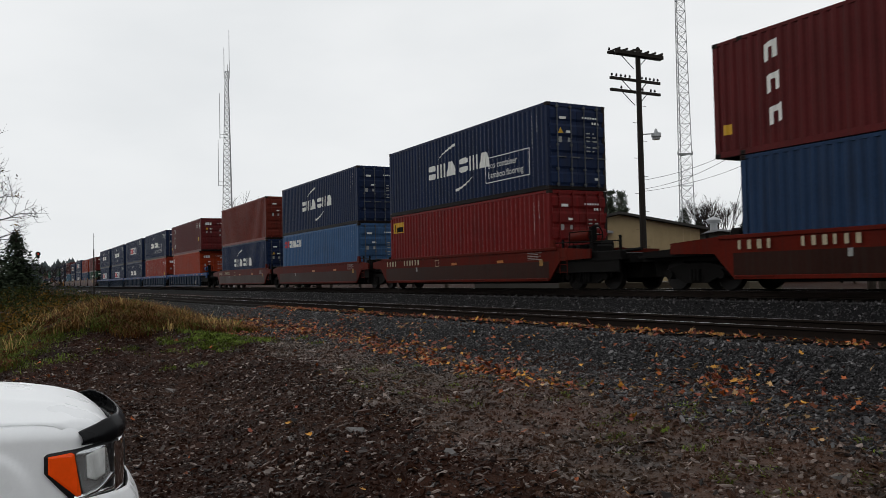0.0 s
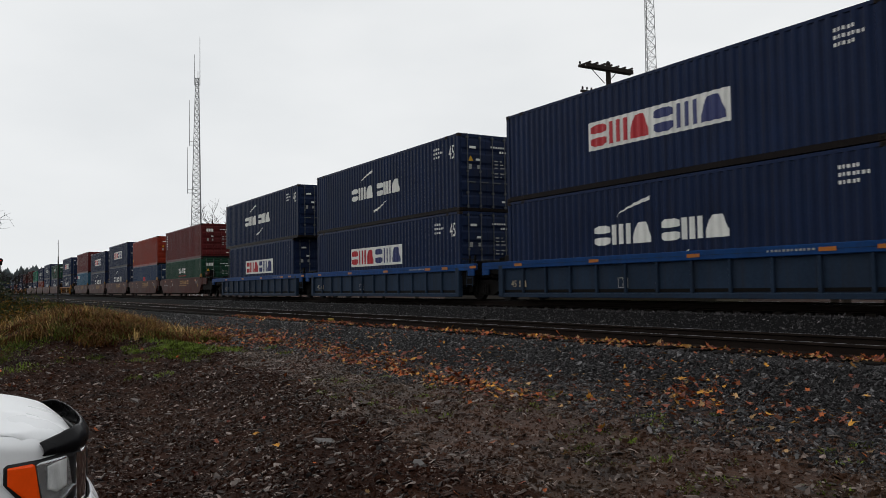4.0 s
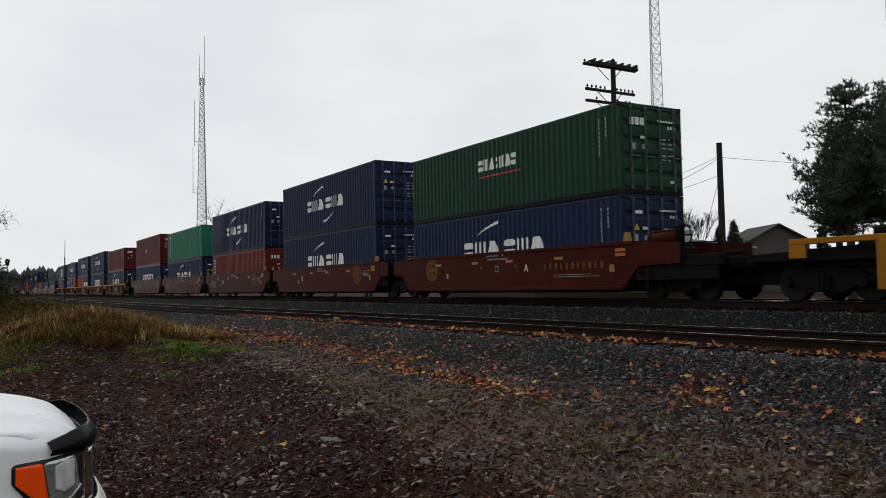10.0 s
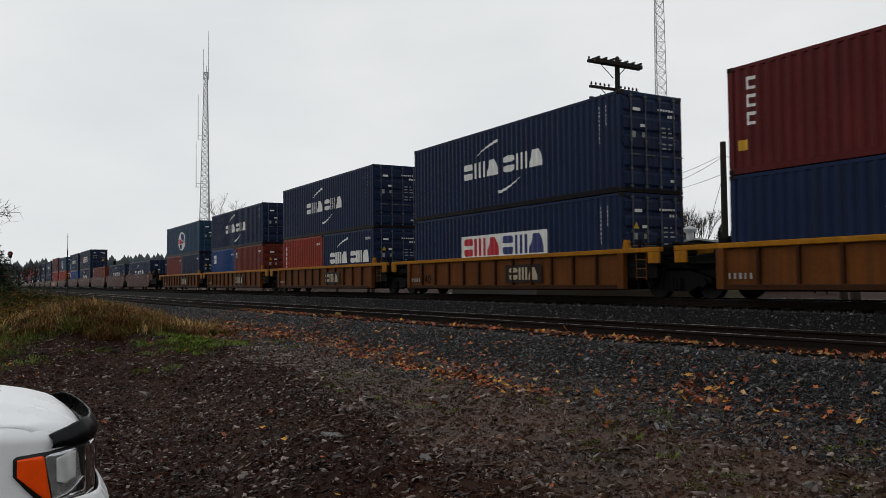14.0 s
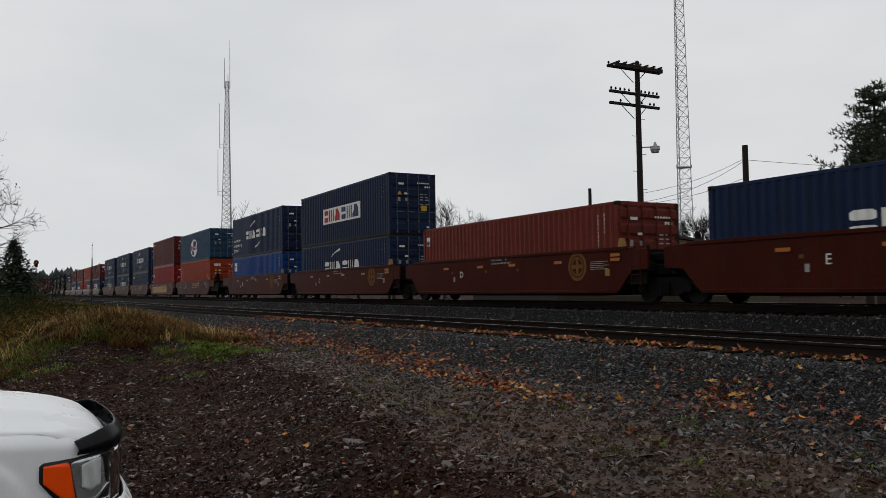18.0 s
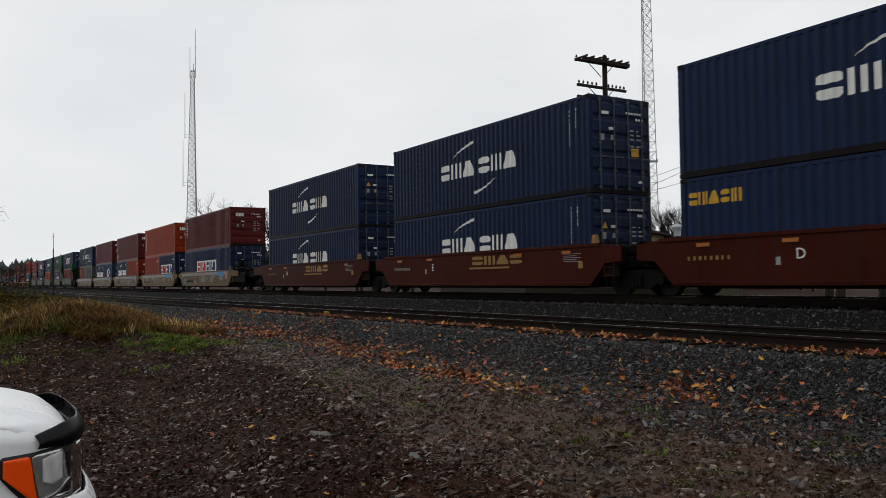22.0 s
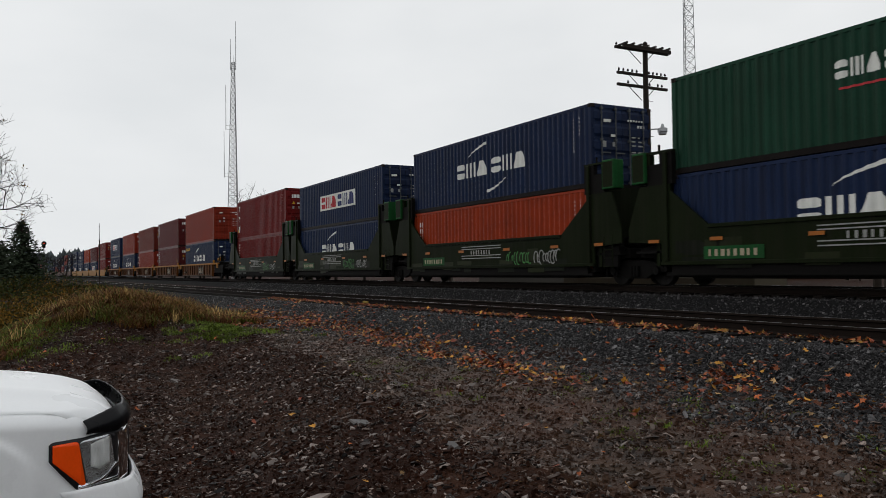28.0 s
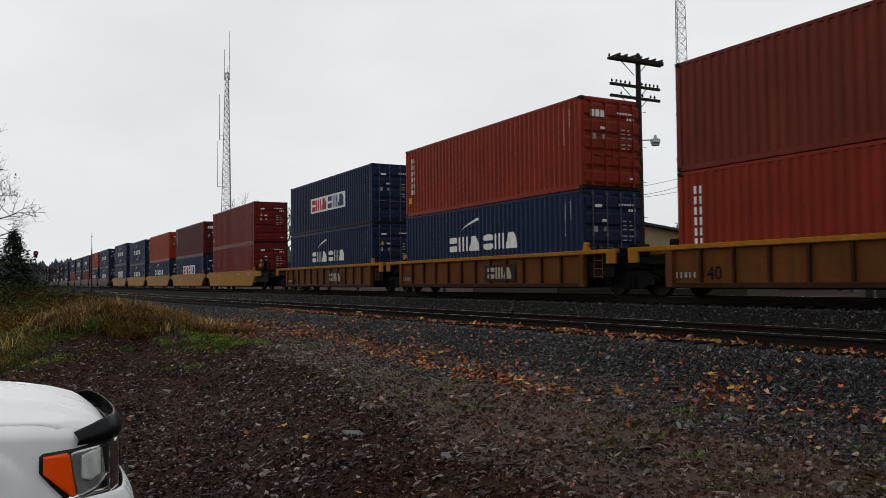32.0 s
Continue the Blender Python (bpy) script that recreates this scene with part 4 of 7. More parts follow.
# x of the container's door end at the start; wagon; top and bottom loads as (colour, mark, length, high)
C = lambda col, logo="", ln=L40, hi=True, end=False: (col, logo, ln, hi, end)
TRAIN = [
    (-1.40, "red_band", C(MAROON, "slant_blocks", L45), C(BLUE)),
    (-21.34, "red_band", C(NAVY, "eco"), C(RED, "badge")),
    (-37.34, "red_band", C(NAVY, "waves"), C(LIGHTBLUE, "duo_row")),
    (-53.15, "red_band", C(BROWNRED), C(NAVY, "waves")),
    (-72.88, "blue_sill", C(MAROON, "slant_blocks", L45), C(ORANGE, "six_blocks")),
    (-90.00, "blue_sill", C(NAVY, "eco", L45), C(ORANGERED, "slant_blocks", L45)),
    (-106.60, "blue_sill", C(NAVY, "panel", L45), C(NAVY, "waves", L45)),
    (-123.35, "blue_sill", C(NAVY, "waves", L45), C(NAVY, "panel", L45)),
    (-139.78, "blue_sill", C(NAVY, "waves", L45), C(NAVY, "panel")),
    (-160.20, "rust", C(MAROON, "three_blocks", hi=False), C(GREEN, "red_line", hi=False)),
    (-175.95, "rust", C(ORANGERED, hi=False), C(BLUE, "redsquare", hi=False)),
    (-191.50, "rust", C(NAVY, "panel", hi=False), C(NAVY, "waves")),
    (-207.05, "rust", C(NAVY, "panel", hi=False), C(NAVY, "waves", hi=False)),
    (-222.65, "rust", C(MAROON, "three_blocks"), C(TEAL, "duo_row")),
    (-242.66, "gold", C(NAVY, "panel"), C(NAVY, "waves")),
    (-262.50, "rust_ring", C(GREEN, "red_line", hi=False), C(NAVY, "waves", hi=False)),
    (-278.25, "rust_ring", C(NAVY, "waves"), C(NAVY, "waves")),
    (-293.80, "rust_ring", C(NAVY, "waves"), C(BROWNRED, "three_blocks", hi=False)),
    (-309.26, "rust_ring", C(BRIGHTGREEN, "tall_plate", hi=False, end=True), C(NAVY, "waves", hi=False)),
    (-324.83, "rust_ring", C(MAROON, "placard"), C(NAVY, "panel", hi=False)),
    (-345.00, "ochre", C(MAROON, "three_blocks", hi=False), C(NAVY, "waves", hi=False)),
    (-360.91, "ochre", C(NAVY, "waves"), C(NAVY, "panel", hi=False)),
    (-377.03, "ochre", C(NAVY, "waves"), (C(ORANGERED, "six_blocks", L20, False), C(NAVY, "waves", L20, False))),
    (-393.03, "ochre", C(NAVY, "waves", hi=False), (C(BRIGHTBLUE, "pblue", L20, False), C(BROWNRED, "fmark", L20, False))),
    (-409.03, "ochre", C(STEELBLUE, "globe", hi=False), (C(BROWNRED, "", L20, False), C(NAVY, "", L20, False))),
    (-429.15, "rust_ring", None, C(NAVY, "waves", hi=False)),
    (-444.65, "rust_ring", None, C(NAVY, "waves", hi=False)),
    (-460.25, "rust_ring", None, C(BROWNRED, "fmark", hi=False)),
    (-475.75, "rust_ring", C(NAVY, "panel"), C(NAVY, "waves", hi=False)),
    (-491.60, "rust_ring", C(NAVY, "eco3"), C(BRIGHTBLUE, "pblue", hi=False)),
    (-511.39, "rust", C(STEELBLUE, "globe", hi=False), C(ORANGE, "six_blocks")),
    (-527.00, "rust", C(MAROON, "badge"), C(BRIGHTRED, "two_blocks")),
    (-542.70, "rust", C(NAVY, "waves"), C(NAVY, "amber_row", hi=False)),
    (-558.25, "rust", C(NAVY, "waves"), C(NAVY, "waves", hi=False)),
    (-573.92, "rust", C(NAVY, "waves"), C(NAVY, "waves", hi=False)),
    (-593.81, "tan", C(MAROON, "three_blocks", hi=False), C(NAVY, "panel", hi=False)),
    (-609.46, "tan", C(ORANGE, "six_blocks", hi=False), (C(ORANGERED, "", L20, False), C(NAVY, "panel", L20, False))),
    (-625.10, "tan", C(MAROON, "slant_blocks", hi=False), (C(NAVY, "waves", L20, False), C(ORANGERED, "", L20, False))),
    (-640.61, "tan", C(MAROON, "three_blocks", hi=False), (C(NAVY, "waves", L20, False), C(BLUE, "globe", L20, False))),
    (-656.12, "tan", C(NAVY, "eco", hi=False), (C(BROWNRED, "fmark", L20, False), C(GREY, "", L20, False))),
    (-676.40, "green", C(NAVY, "panel", hi=False), C(RED, hi=False)),
    (-691.82, "green", C(GREEN, "red_line", hi=False), C(NAVY, "waves", hi=False)),
    (-707.38, "green", C(NAVY, "waves", hi=False), C(ORANGE, "six_blocks", hi=False)),
    (-722.90, "green", C(NAVY, "panel", hi=False), C(NAVY, "waves", hi=False)),
    (-737.87, "green", C(RED, "slant_blocks"), C(RED, "three_blocks", hi=False)),
    (-757.92, "ochre", C(ORANGERED), C(NAVY, "waves_tag")),
    (-773.96, "ochre", C(MAROON, "three_blocks"), C(MAROON, "three_blocks")),
    (-789.67, "ochre", C(BROWNRED), C(ORANGERED, "six_blocks")),
    (-805.81, "ochre", C(ORANGERED, "six_blocks"), C(NAVY, "waves")),
    (-821.67, "ochre", C(NAVY, "panel"), C(NAVY, "waves")),
    (-841.87, "yellow", C(RED), C(RED)),
    (-857.60, "yellow", C(MAROON, "three_blocks"), C(NAVY, "panel", hi=False)),
    (-873.30, "yellow", C(ORANGE), C(NAVY, "waves", hi=False)),
    (-889.00, "yellow", C(NAVY, "waves"), C(NAVY, "waves", hi=False)),
    (-904.70, "yellow", C(NAVY, "waves"), C(NAVY, "panel")),
    (-924.70, "rust", C(NAVY, "waves"), C(NAVY, "waves")),
    (-940.20, "rust", C(ORANGERED), C(NAVY, "waves")),
    (-955.70, "rust", C(NAVY, "waves"), C(RED)),
    (-971.20, "rust", C(NAVY, "panel"), C(NAVY, "waves")),
    (-986.70, "rust", C(NAVY, "waves"), C(ORANGERED)),
    (-1006.8, "rust", C(NAVY, "waves"), C(NAVY, "waves")),
    (-1022.3, "rust", C(NAVY, "panel"), C(NAVY, "waves")),
    (-1037.8, "rust", C(STEELBLUE, "globe"), C(NAVY, "waves")),
    (-1053.3, "rust", C(NAVY, "waves"), C(NAVY, "panel")),
    (-1068.8, "rust", C(NAVY, "waves"), C(BROWNRED)),
    (-1088.8, "ochre", C(MAROON), C(NAVY, "waves")),
    (-1104.7, "ochre", C(NAVY, "waves"), C(NAVY, "waves")),
    (-1120.6, "ochre", C(ORANGE), C(NAVY, "panel")),
    (-1136.5, "ochre", C(NAVY, "waves"), C(NAVY, "waves")),
    (-1152.4, "ochre", C(MAROON), C(NAVY, "waves")),
]
WAGON = {
    "red_band": ("smooth", W_RED, W_RED, "red well wagon with a bright top band, weathered brown below"),
    "blue_sill": ("blue", W_SLATE, W_BLUE, "slate well wagon with a blue top sill and ribbed sides"),
    "rust": ("smooth", W_BROWN, W_BROWN, "rusty brown well wagon with faded yellow block marks"),
    "rust_ring": ("smooth", W_BROWN, W_BROWN, "rusty brown well wagon with a round yellow emblem"),
    "gold": ("ribbed", W_YELLOW, W_SILL, "yellow well wagon with ribbed sides"),
    "ochre": ("ribbed", W_PANEL, W_SILL, "weathered ochre well wagon with a yellow top sill and ribs"),
    "yellow": ("smooth", W_YELLOW, W_YELLOW, "yellow well wagon with smooth sloping sides"),
    "tan": ("smooth", W_TAN, W_TAN, "faded tan well wagon with patches and scrawls"),
    "green": ("bulk", W_GREEN, W_GREEN, "dark green well wagon with tall end bulkheads"),
}
MOVING = []
SILL_TOP = {"rust": 1.55, "rust_ring": 1.67}
TRACK_Y = 16.99
FLOOR = 0.43


def reflectors(top, shapes, y):
    me = cached("reflector", lambda: Solid().box(-0.2, 0.2, -0.006, 0.0, -0.045, 0.045).me("reflector", [MARKORANGE]))
    for x0, x1, z0, z1, _ in shapes:
        obj("reflector", me, top, pose((x0 + x1) / 2, y, (z0 + z1) / 2))


def wagon_marks(top, style, n, half):
    rr = random.Random(n)
    up = SILL_TOP.get(style, 1.42) - 1.42
    refl = [(x - 0.2, x + 0.2, 1.16 + up, 1.25 + up, 0) for x in (-half + 1.0, -half + 3.4, half - 3.4, half - 1.0)]
    if style == "rust_ring":
        refl = [(x - 0.2, x + 0.2, 1.27, 1.36, 0) for x in (-3.75, -1.2, 0.9, 3.5, 6.2)] + [(6.0, 6.4, 1.40, 1.49, 0)]
    if style == "red_band":
        refl = [(x - 0.2, x + 0.2, 1.0, 1.09, 0) for x in (0.11, 3.4)]
    if style in ("rust", "rust_ring", "red_band", "yellow"):
        reflectors(top, refl, -1.437)
        side_marks(top, [(5.05, 5.85 - 0.2 * (k % 2), 1.27 - 0.055 * k, 1.285 - 0.055 * k, 0) for k in range(0 if n in (15, 25) else 5)] + [(-half + 3.0, -half + 3.12, 0.80, 0.98, 0), (half - 0.5, half - 0.30, 0.85, 1.05, 1)], [MARKGREY, MARKOCHRE], "marking", -1.402)
    if style == "rust":
        side_marks(top, letters(0.1, 3.0, 1.06, 1.36, (0.9, 0.9, 0.9, 0.9), 0) + [(-0.1, 2.3, 0.92, 0.98, 0)], [MARKOCHRE], "logo", -1.402, "faded yellow block mark")
        side_marks(top, blocks(-half + 0.5, -half + 1.8, 0.96, 1.06, (0.9,) * 8, 0), [MARKGREY if n % 2 else MARKOCHRE], "number_bar", -1.402)
    if style == "rust_ring":
        ex, ez = (-4.33 if n in (15, 25) else 4.42), 1.16
        s = Solid()
        ring = lambda r0, r1, dy: s.add([(r * math.cos(a) + ex, -1.402 - dy, ez + r * math.sin(a)) for r in (r0, r1) for a in [2 * math.pi * k / 28 for k in range(28)]],
                                        [[k, (k + 1) % 28, 28 + (k + 1) % 28, 28 + k] for k in range(28)], 0)
        ring(0.34, 0.44, 0.0)
        ring(0.24, 0.30, 0.0)
        for dx, dz in ((0.06, 0.30), (0.30, 0.06)):
            s.add([(ex - dx, -1.403 - dz * 0.002, ez - dz), (ex + dx, -1.403 - dz * 0.002, ez - dz), (ex + dx, -1.403 - dz * 0.002, ez + dz), (ex - dx, -1.403 - dz * 0.002, ez + dz)], [[0, 1, 2, 3]], 0)
        obj("emblem", s.me("emblem", [EMBLEM]), top, None, "round yellow emblem with a cross")
        side_marks(top, blocks(-0.50, 0.20, 1.50, 1.56, (0.9,) * 9, 0, 0.3) + blocks(0.45, 0.55, 1.50, 1.56, (0.9,), 0) + blocks(-0.45, 0.80, 1.38, 1.44, (0.9,) * 14, 0, 0.4) + [(x, x + 0.12, 1.10, 1.19, 1) for x in (-3.35, -0.9, 1.15)], [MARKGREY, EMBLEM], "marking", -1.402)
        if n in (15, 25):
            side_marks(top, blocks(2.75, 5.5, 0.97, 1.17, (0.9,) * 11, 0, 0.9), [EMBLEM], "number_bar", -1.402, "faded yellow number bars")
            side_marks(top, [(3.2, 4.9, 0.80, 0.812, 0), (3.2, 5.3, 0.74, 0.752, 0)] + [(0.02, 0.22, 0.98, 1.0, 0), (0.02, 0.22, 1.16, 1.18, 0), (0.02, 0.04, 1.0, 1.16, 0), (0.20, 0.22, 1.0, 1.16, 0)], [MARKGREY], "marking", -1.402)
    if style == "red_band":
        side_marks(top, [(-half - 0.02, half + 0.02, 0.41, 0.98, 0)], [paint("weathered_lower_red", (0.022, 0.0075, 0.005), streak=0.7)], "lower_panel", -1.3965, "weathered dark lower side")
        if n in (0, 1, 3):
            side_marks(top, blocks(-6.05, -5.05, 1.06, 1.28, (0.9,) * 4, 0, 0.7) + blocks(-4.3, -2.85, 1.07, 1.29, (0.9,) * 6, 0, 0.7) + [(-1.42, -1.12, 0.98, 1.0, 0), (-1.42, -1.12, 1.22, 1.24, 0), (-1.42, -1.40, 1.0, 1.22, 0), (-1.14, -1.12, 1.0, 1.22, 0)], [MARKTAN], "number_bar", -1.437, "pale number bars")
    if style in ("ochre", "gold"):
        side_marks(top, [(0.62, 2.62, 0.50, 1.10, 0)], [RUSTEDGE], "panel", -1.398, "dark painted panel")
        side_marks(top, letters(0.85, 2.4, 0.60, 1.0, (0.9, 0.9, 0.9), 0), [MARKTAN], "logo", -1.402, "pale block mark on a dark panel")
        side_marks(top, blocks(-half + 0.2, -half + 0.9, 0.56, 0.70, (0.9,) * 5, 0), [MARKGREY], "number_bar", -1.402)
        if n % 2:
            obj("lettering", cached("forty", lambda: words("40", 0.5, BLACK)), top, pose(-half + 1.2, -1.372, 0.5), "black stencilled number 40")
    if style == "blue_sill":
        obj("lettering", cached("fortyfive", lambda: words("45", 0.30, MARKTAN)), top, pose(-half + 0.50, -1.385, 0.52), "white stencilled number 45")
        reflectors(top, [(x - 0.2, x + 0.2, 1.19, 1.28, 0) for x in (-6.0, -2.36, 1.28, 4.87, 6.15, 8.08)], -1.455)
        side_marks(top, blocks(-half + 0.92, -half + 1.30, 0.52, 0.72, (0.9,) * 3, 0), [MARKTAN], "number_bar", -1.36)
        side_marks(top, [(-1.48, -1.10, 0.46, 0.48, 0), (-1.48, -1.10, 0.72, 0.74, 0), (-1.48, -1.46, 0.48, 0.72, 0), (-1.12, -1.10, 0.48, 0.72, 0), (-1.30, -1.28, 0.48, 0.72, 0)], [MARKGREY], "marking", -1.36)
        side_marks(top, blocks(3.4, 4.6, 1.22, 1.27, (0.9,) * 12, 0, 0.3), [MARKGREY], "marking", -1.452)
        if n == 4:
            scrawl(top, 4.55, 0.58, 0.75, 0.30, MARKGREY, 4, -1.362)
    if style == "tan":
        side_marks(top, [(-half + 0.2, half - 0.2, 1.12, 1.38, 0), (half - 2.5, half - 0.8, 1.05, 1.36, 1), (-half + 0.1, -half + 0.6, 1.05, 1.3, 2), (half - 0.6, half - 0.1, 0.85, 1.3, 2)],
                   [paint("patch_grey", (0.22, 0.235, 0.23), streak=0.6), paint("patch_blue", (0.05, 0.20, 0.42)), MARKORANGE], "patch", -1.418, "faded paint patches")
        side_marks(top, blocks(-half + 0.9, -half + 3.6, 0.62, 0.84, (0.9,) * 10, 0), [BLACK], "number_bar", -1.424)
        worn = [(x, x + rr.uniform(0.25, 1.1), z, z + rr.uniform(0.12, 0.42), rr.randrange(3)) for x, z in [(rr.uniform(-half, half - 1.1), rr.uniform(0.45, 0.98)) for _ in range(22)]]
        side_marks(top, worn, [paint("worn_pale_tan", (0.19, 0.145, 0.09), streak=0.7), paint("worn_brown", (0.060, 0.038, 0.024), streak=0.7), paint("worn_grey", (0.13, 0.125, 0.11), streak=0.7)], "patch", -1.4005, "worn patches of paint")
        scrawl(top, -half + 3.6, 1.15, 3.4, 0.5, MARKRED, n)
        scrawl(top, -1.0, 0.85, 4.0, 0.5, MARKTAN, n + 50)
    if style == "green":
        reflectors(top, [(x - 0.2, x + 0.2, 1.22, 1.32, 0) for x in (-half - 0.4, -half + 1.8, -1.6, 1.6, half - 1.8, half + 0.4)], -1.445)
        side_marks(top, [(-1.6, 1.2, z, z + 0.03, 0) for z in (1.42, 1.33, 1.08, 0.98)] + blocks(-0.9, 0.5, 1.13, 1.29, (0.9,) * 8, 0), [MARKGREY], "marking", -1.420)
        side_marks(top, [(-4.85, -3.0, 0.76, 1.08, 0)], [BOXGREEN], "number_panel", -1.419, "bright green number panel")
        side_marks(top, blocks(-4.7, -3.15, 0.83, 1.0, (0.9,) * 8, 0, 0.3), [MARKTAN], "number_bar", -1.423)
        worn = [(x, x + rr.uniform(0.3, 1.2), z, z + rr.uniform(0.1, 0.4), rr.randrange(2)) for x, z in [(rr.uniform(-half, half - 1.2), rr.uniform(0.45, 1.0)) for _ in range(18)]]
        side_marks(top, worn, [paint("faded_olive", (0.0150, 0.0190, 0.0075), streak=0.7), paint("soot_green", (0.0050, 0.0070, 0.0035), streak=0.7)], "patch", -1.4005, "worn patches of paint")
        scrawl(top, half - 2.9, 0.95, 1.4, 0.5, MARKGREY, n)
        scrawl(top, half - 4.6, 0.95, 1.5, 0.5, paint("spray_green", (0.05, 0.16, 0.05)), n + 7)
    if style.startswith("rust"):
        first = max(k for k in range(n + 1) if k == 0 or TRAIN[k - 1][0] - TRAIN[k][0] > 18)
        unit = ("AEDCB" if first in (15, 25) else "BCDEA")[min(n - first, 4)]
        obj("lettering", cached(("unit", unit), lambda: words(unit, 0.34, WHITE)), top, pose(1.68 if n in (15, 25) else -2.72, -1.408, 0.86 + up * 0.5 if style == "rust" else 0.95), f"white painted letter {unit}")
    if style.startswith("rust") and n in (17, 18, 19, 31):
        scrawl(top, -half + 0.5, 0.95, 1.4, 0.5, MARKPURPLE if n < 30 else MARKOCHRE, n)
        if n == 31:
            side_marks(top, [(-half + 1.0, half - 3.0, 0.55, 1.20, 0)], [paint("patch_ochre", (0.32, 0.17, 0.05))], "patch", -1.403, "sprayed ochre patch")
            scrawl(top, -half + 1.2, 0.88, half * 2 - 4.6, 0.5, W_RIB, 5)
            scrawl(top, -half + 1.6, 0.88, half * 2 - 5.2, 0.4, MARKTAN, 9)


def build_train():
    n_rows = len(TRAIN)
    serial = 0
    for n, (x_end, kind, upper, lower) in enumerate(TRAIN):
        style, body, sill, label = WAGON[kind]
        box_len = L45 if kind == "blue_sill" else L40
        half = box_len / 2 + 0.12
        mid = x_end - L40 / 2 if kind != "blue_sill" else x_end - L45 / 2 + (0.0 if upper[2] == L45 else 0.76)
        centre = lambda k: TRAIN[k][0] - (L45 if TRAIN[k][1] == "blue_sill" else L40) / 2
        mid = centre(n)
        ahead = (centre(n - 1) - mid) if n else 20.0
        behind = (mid - centre(n + 1)) if n + 1 < n_rows else 20.0
        near = (L45 if kind == "blue_sill" else L40) + 4.6
        f_open, r_open = ahead / 2 - half, behind / 2 - half
        f_joint, r_joint = ahead < near, behind < near
        w = wagon(style, body, sill, half, f_open, r_open, label, SILL_TOP.get(kind, 1.42))
        wagon_marks(w, kind, n, half)
        if r_joint:
            bogie(w, -half - r_open)
        else:
            bogie(w, -half - 1.55)
        if not f_joint:
            bogie(w, half + 1.55)
        for sg, joint, reach in ((1, f_joint, f_open), (-1, r_joint, r_open)):
            if not joint:
                cp = cached("coupler", lambda: Solid().box(-1.0, 0.0, -0.09, 0.09, 0.72, 0.98, 0, 0.02).box(-0.28, 0.03, -0.16, 0.16, 0.70, 1.02, 0, 0.04).me("coupler", [BLACK]))
                obj("coupler", cp, w, pose(sg * (half + reach), 0, 0, 0, 0, 0 if sg > 0 else 180))
                bw = cached("brakewheel", lambda: Solid().lathe((0, -0.02, 0), (0, 0.02, 0), [(0, 0.27), (0.5, 0.30), (1, 0.27), (0.5, 0.25), (0, 0.27)], 20).box(-0.27, 0.27, -0.01, 0.01, -0.02, 0.02).box(-0.02, 0.02, -0.01, 0.01, -0.27, 0.27).me("brake_wheel", [BLACK]))
                if sg > 0:
                    tank = cached(("tank", sill.name), lambda: Solid().lathe((-0.53, 0, 0), (0.53, 0, 0), [(0, 0.02), (0.02, 0.16), (0.1, 0.20), (0.9, 0.20), (0.98, 0.16), (1, 0.02)], 14).me("air_tank", [W_BLUE if kind == "blue_sill" else (BLACK if kind in ("tan", "green") else body)], True))
                    obj("air_tank", tank, w, pose(half + 1.2, -0.95, 1.72), "painted steel air tank")
                    obj("brake_wheel", bw, w, pose(half + 1.85, -0.95, 1.75, 0, 0, 90))
                    obj("brake_mast", cached("mast", lambda: Solid().box(-0.05, 0.05, -0.12, 0.12, 1.1, 2.0, 0, 0.01).me("brake_mast", [BLACK])), w, pose(half + 1.72, -0.95, 0))
                rails_ = cached("handrail", lambda: Solid().tube((0.1, -1.3, 1.1), (0.1, -1.3, 1.85), 0.017, None, 6).tube((1.2, -1.3, 1.1), (1.2, -1.3, 1.85), 0.017, None, 6).tube((0.1, -1.3, 1.85), (1.2, -1.3, 1.85), 0.017, None, 6).me("handrail", [BLACK]))
                obj("handrail", rails_, w, pose(sg * (half + 0.9), 0, 0, 0, 0, 0 if sg > 0 else 180))
        MOVING.append((w, mid, 0.0))
        # loads
        z = FLOOR
        for level, load in enumerate((lower, upper)):
            if load is None:
                continue
            row = load if isinstance(load[0], tuple) else (load,)
            tall = 0.0
            for j, (col, logo, ln, hi, end) in enumerate(row):
                serial += 1
                where = "low in a well wagon" if level == 0 else "stacked on another container"
                box = container(col, logo, ln, hi, end, serial, where)
                dx = 0.0 if len(row) == 1 else (-3.067 if j == 0 else 3.067)
                MOVING.append((box, mid + dx, z + 0.012))
                tall = 2.896 if hi else 2.591
            z += tall + 0.012


def motions():
    """The whole train runs past at a steady speed."""
    for ob, x, z in MOVING:
        walk(ob, [(t, pose(x + SPEED * t, TRACK_Y, z)) for t in (0, 8, 16, 24, 32)])


build_train()

# ---- ground ----
def near_track(x):
    """Centre line of the siding."""
    return 10.55 + 0.027 * (max(x, -45) + 7)


def smooth(a, b, x):
    k = min(1, max(0, (x - a) / (b - a)))
    return k * k * (3 - 2 * k)


def crest_y(x):
    """Upper edge of the bank, where the path begins."""
    return 4.9 - 1.45 * smooth(-14.0, -4.5, x)


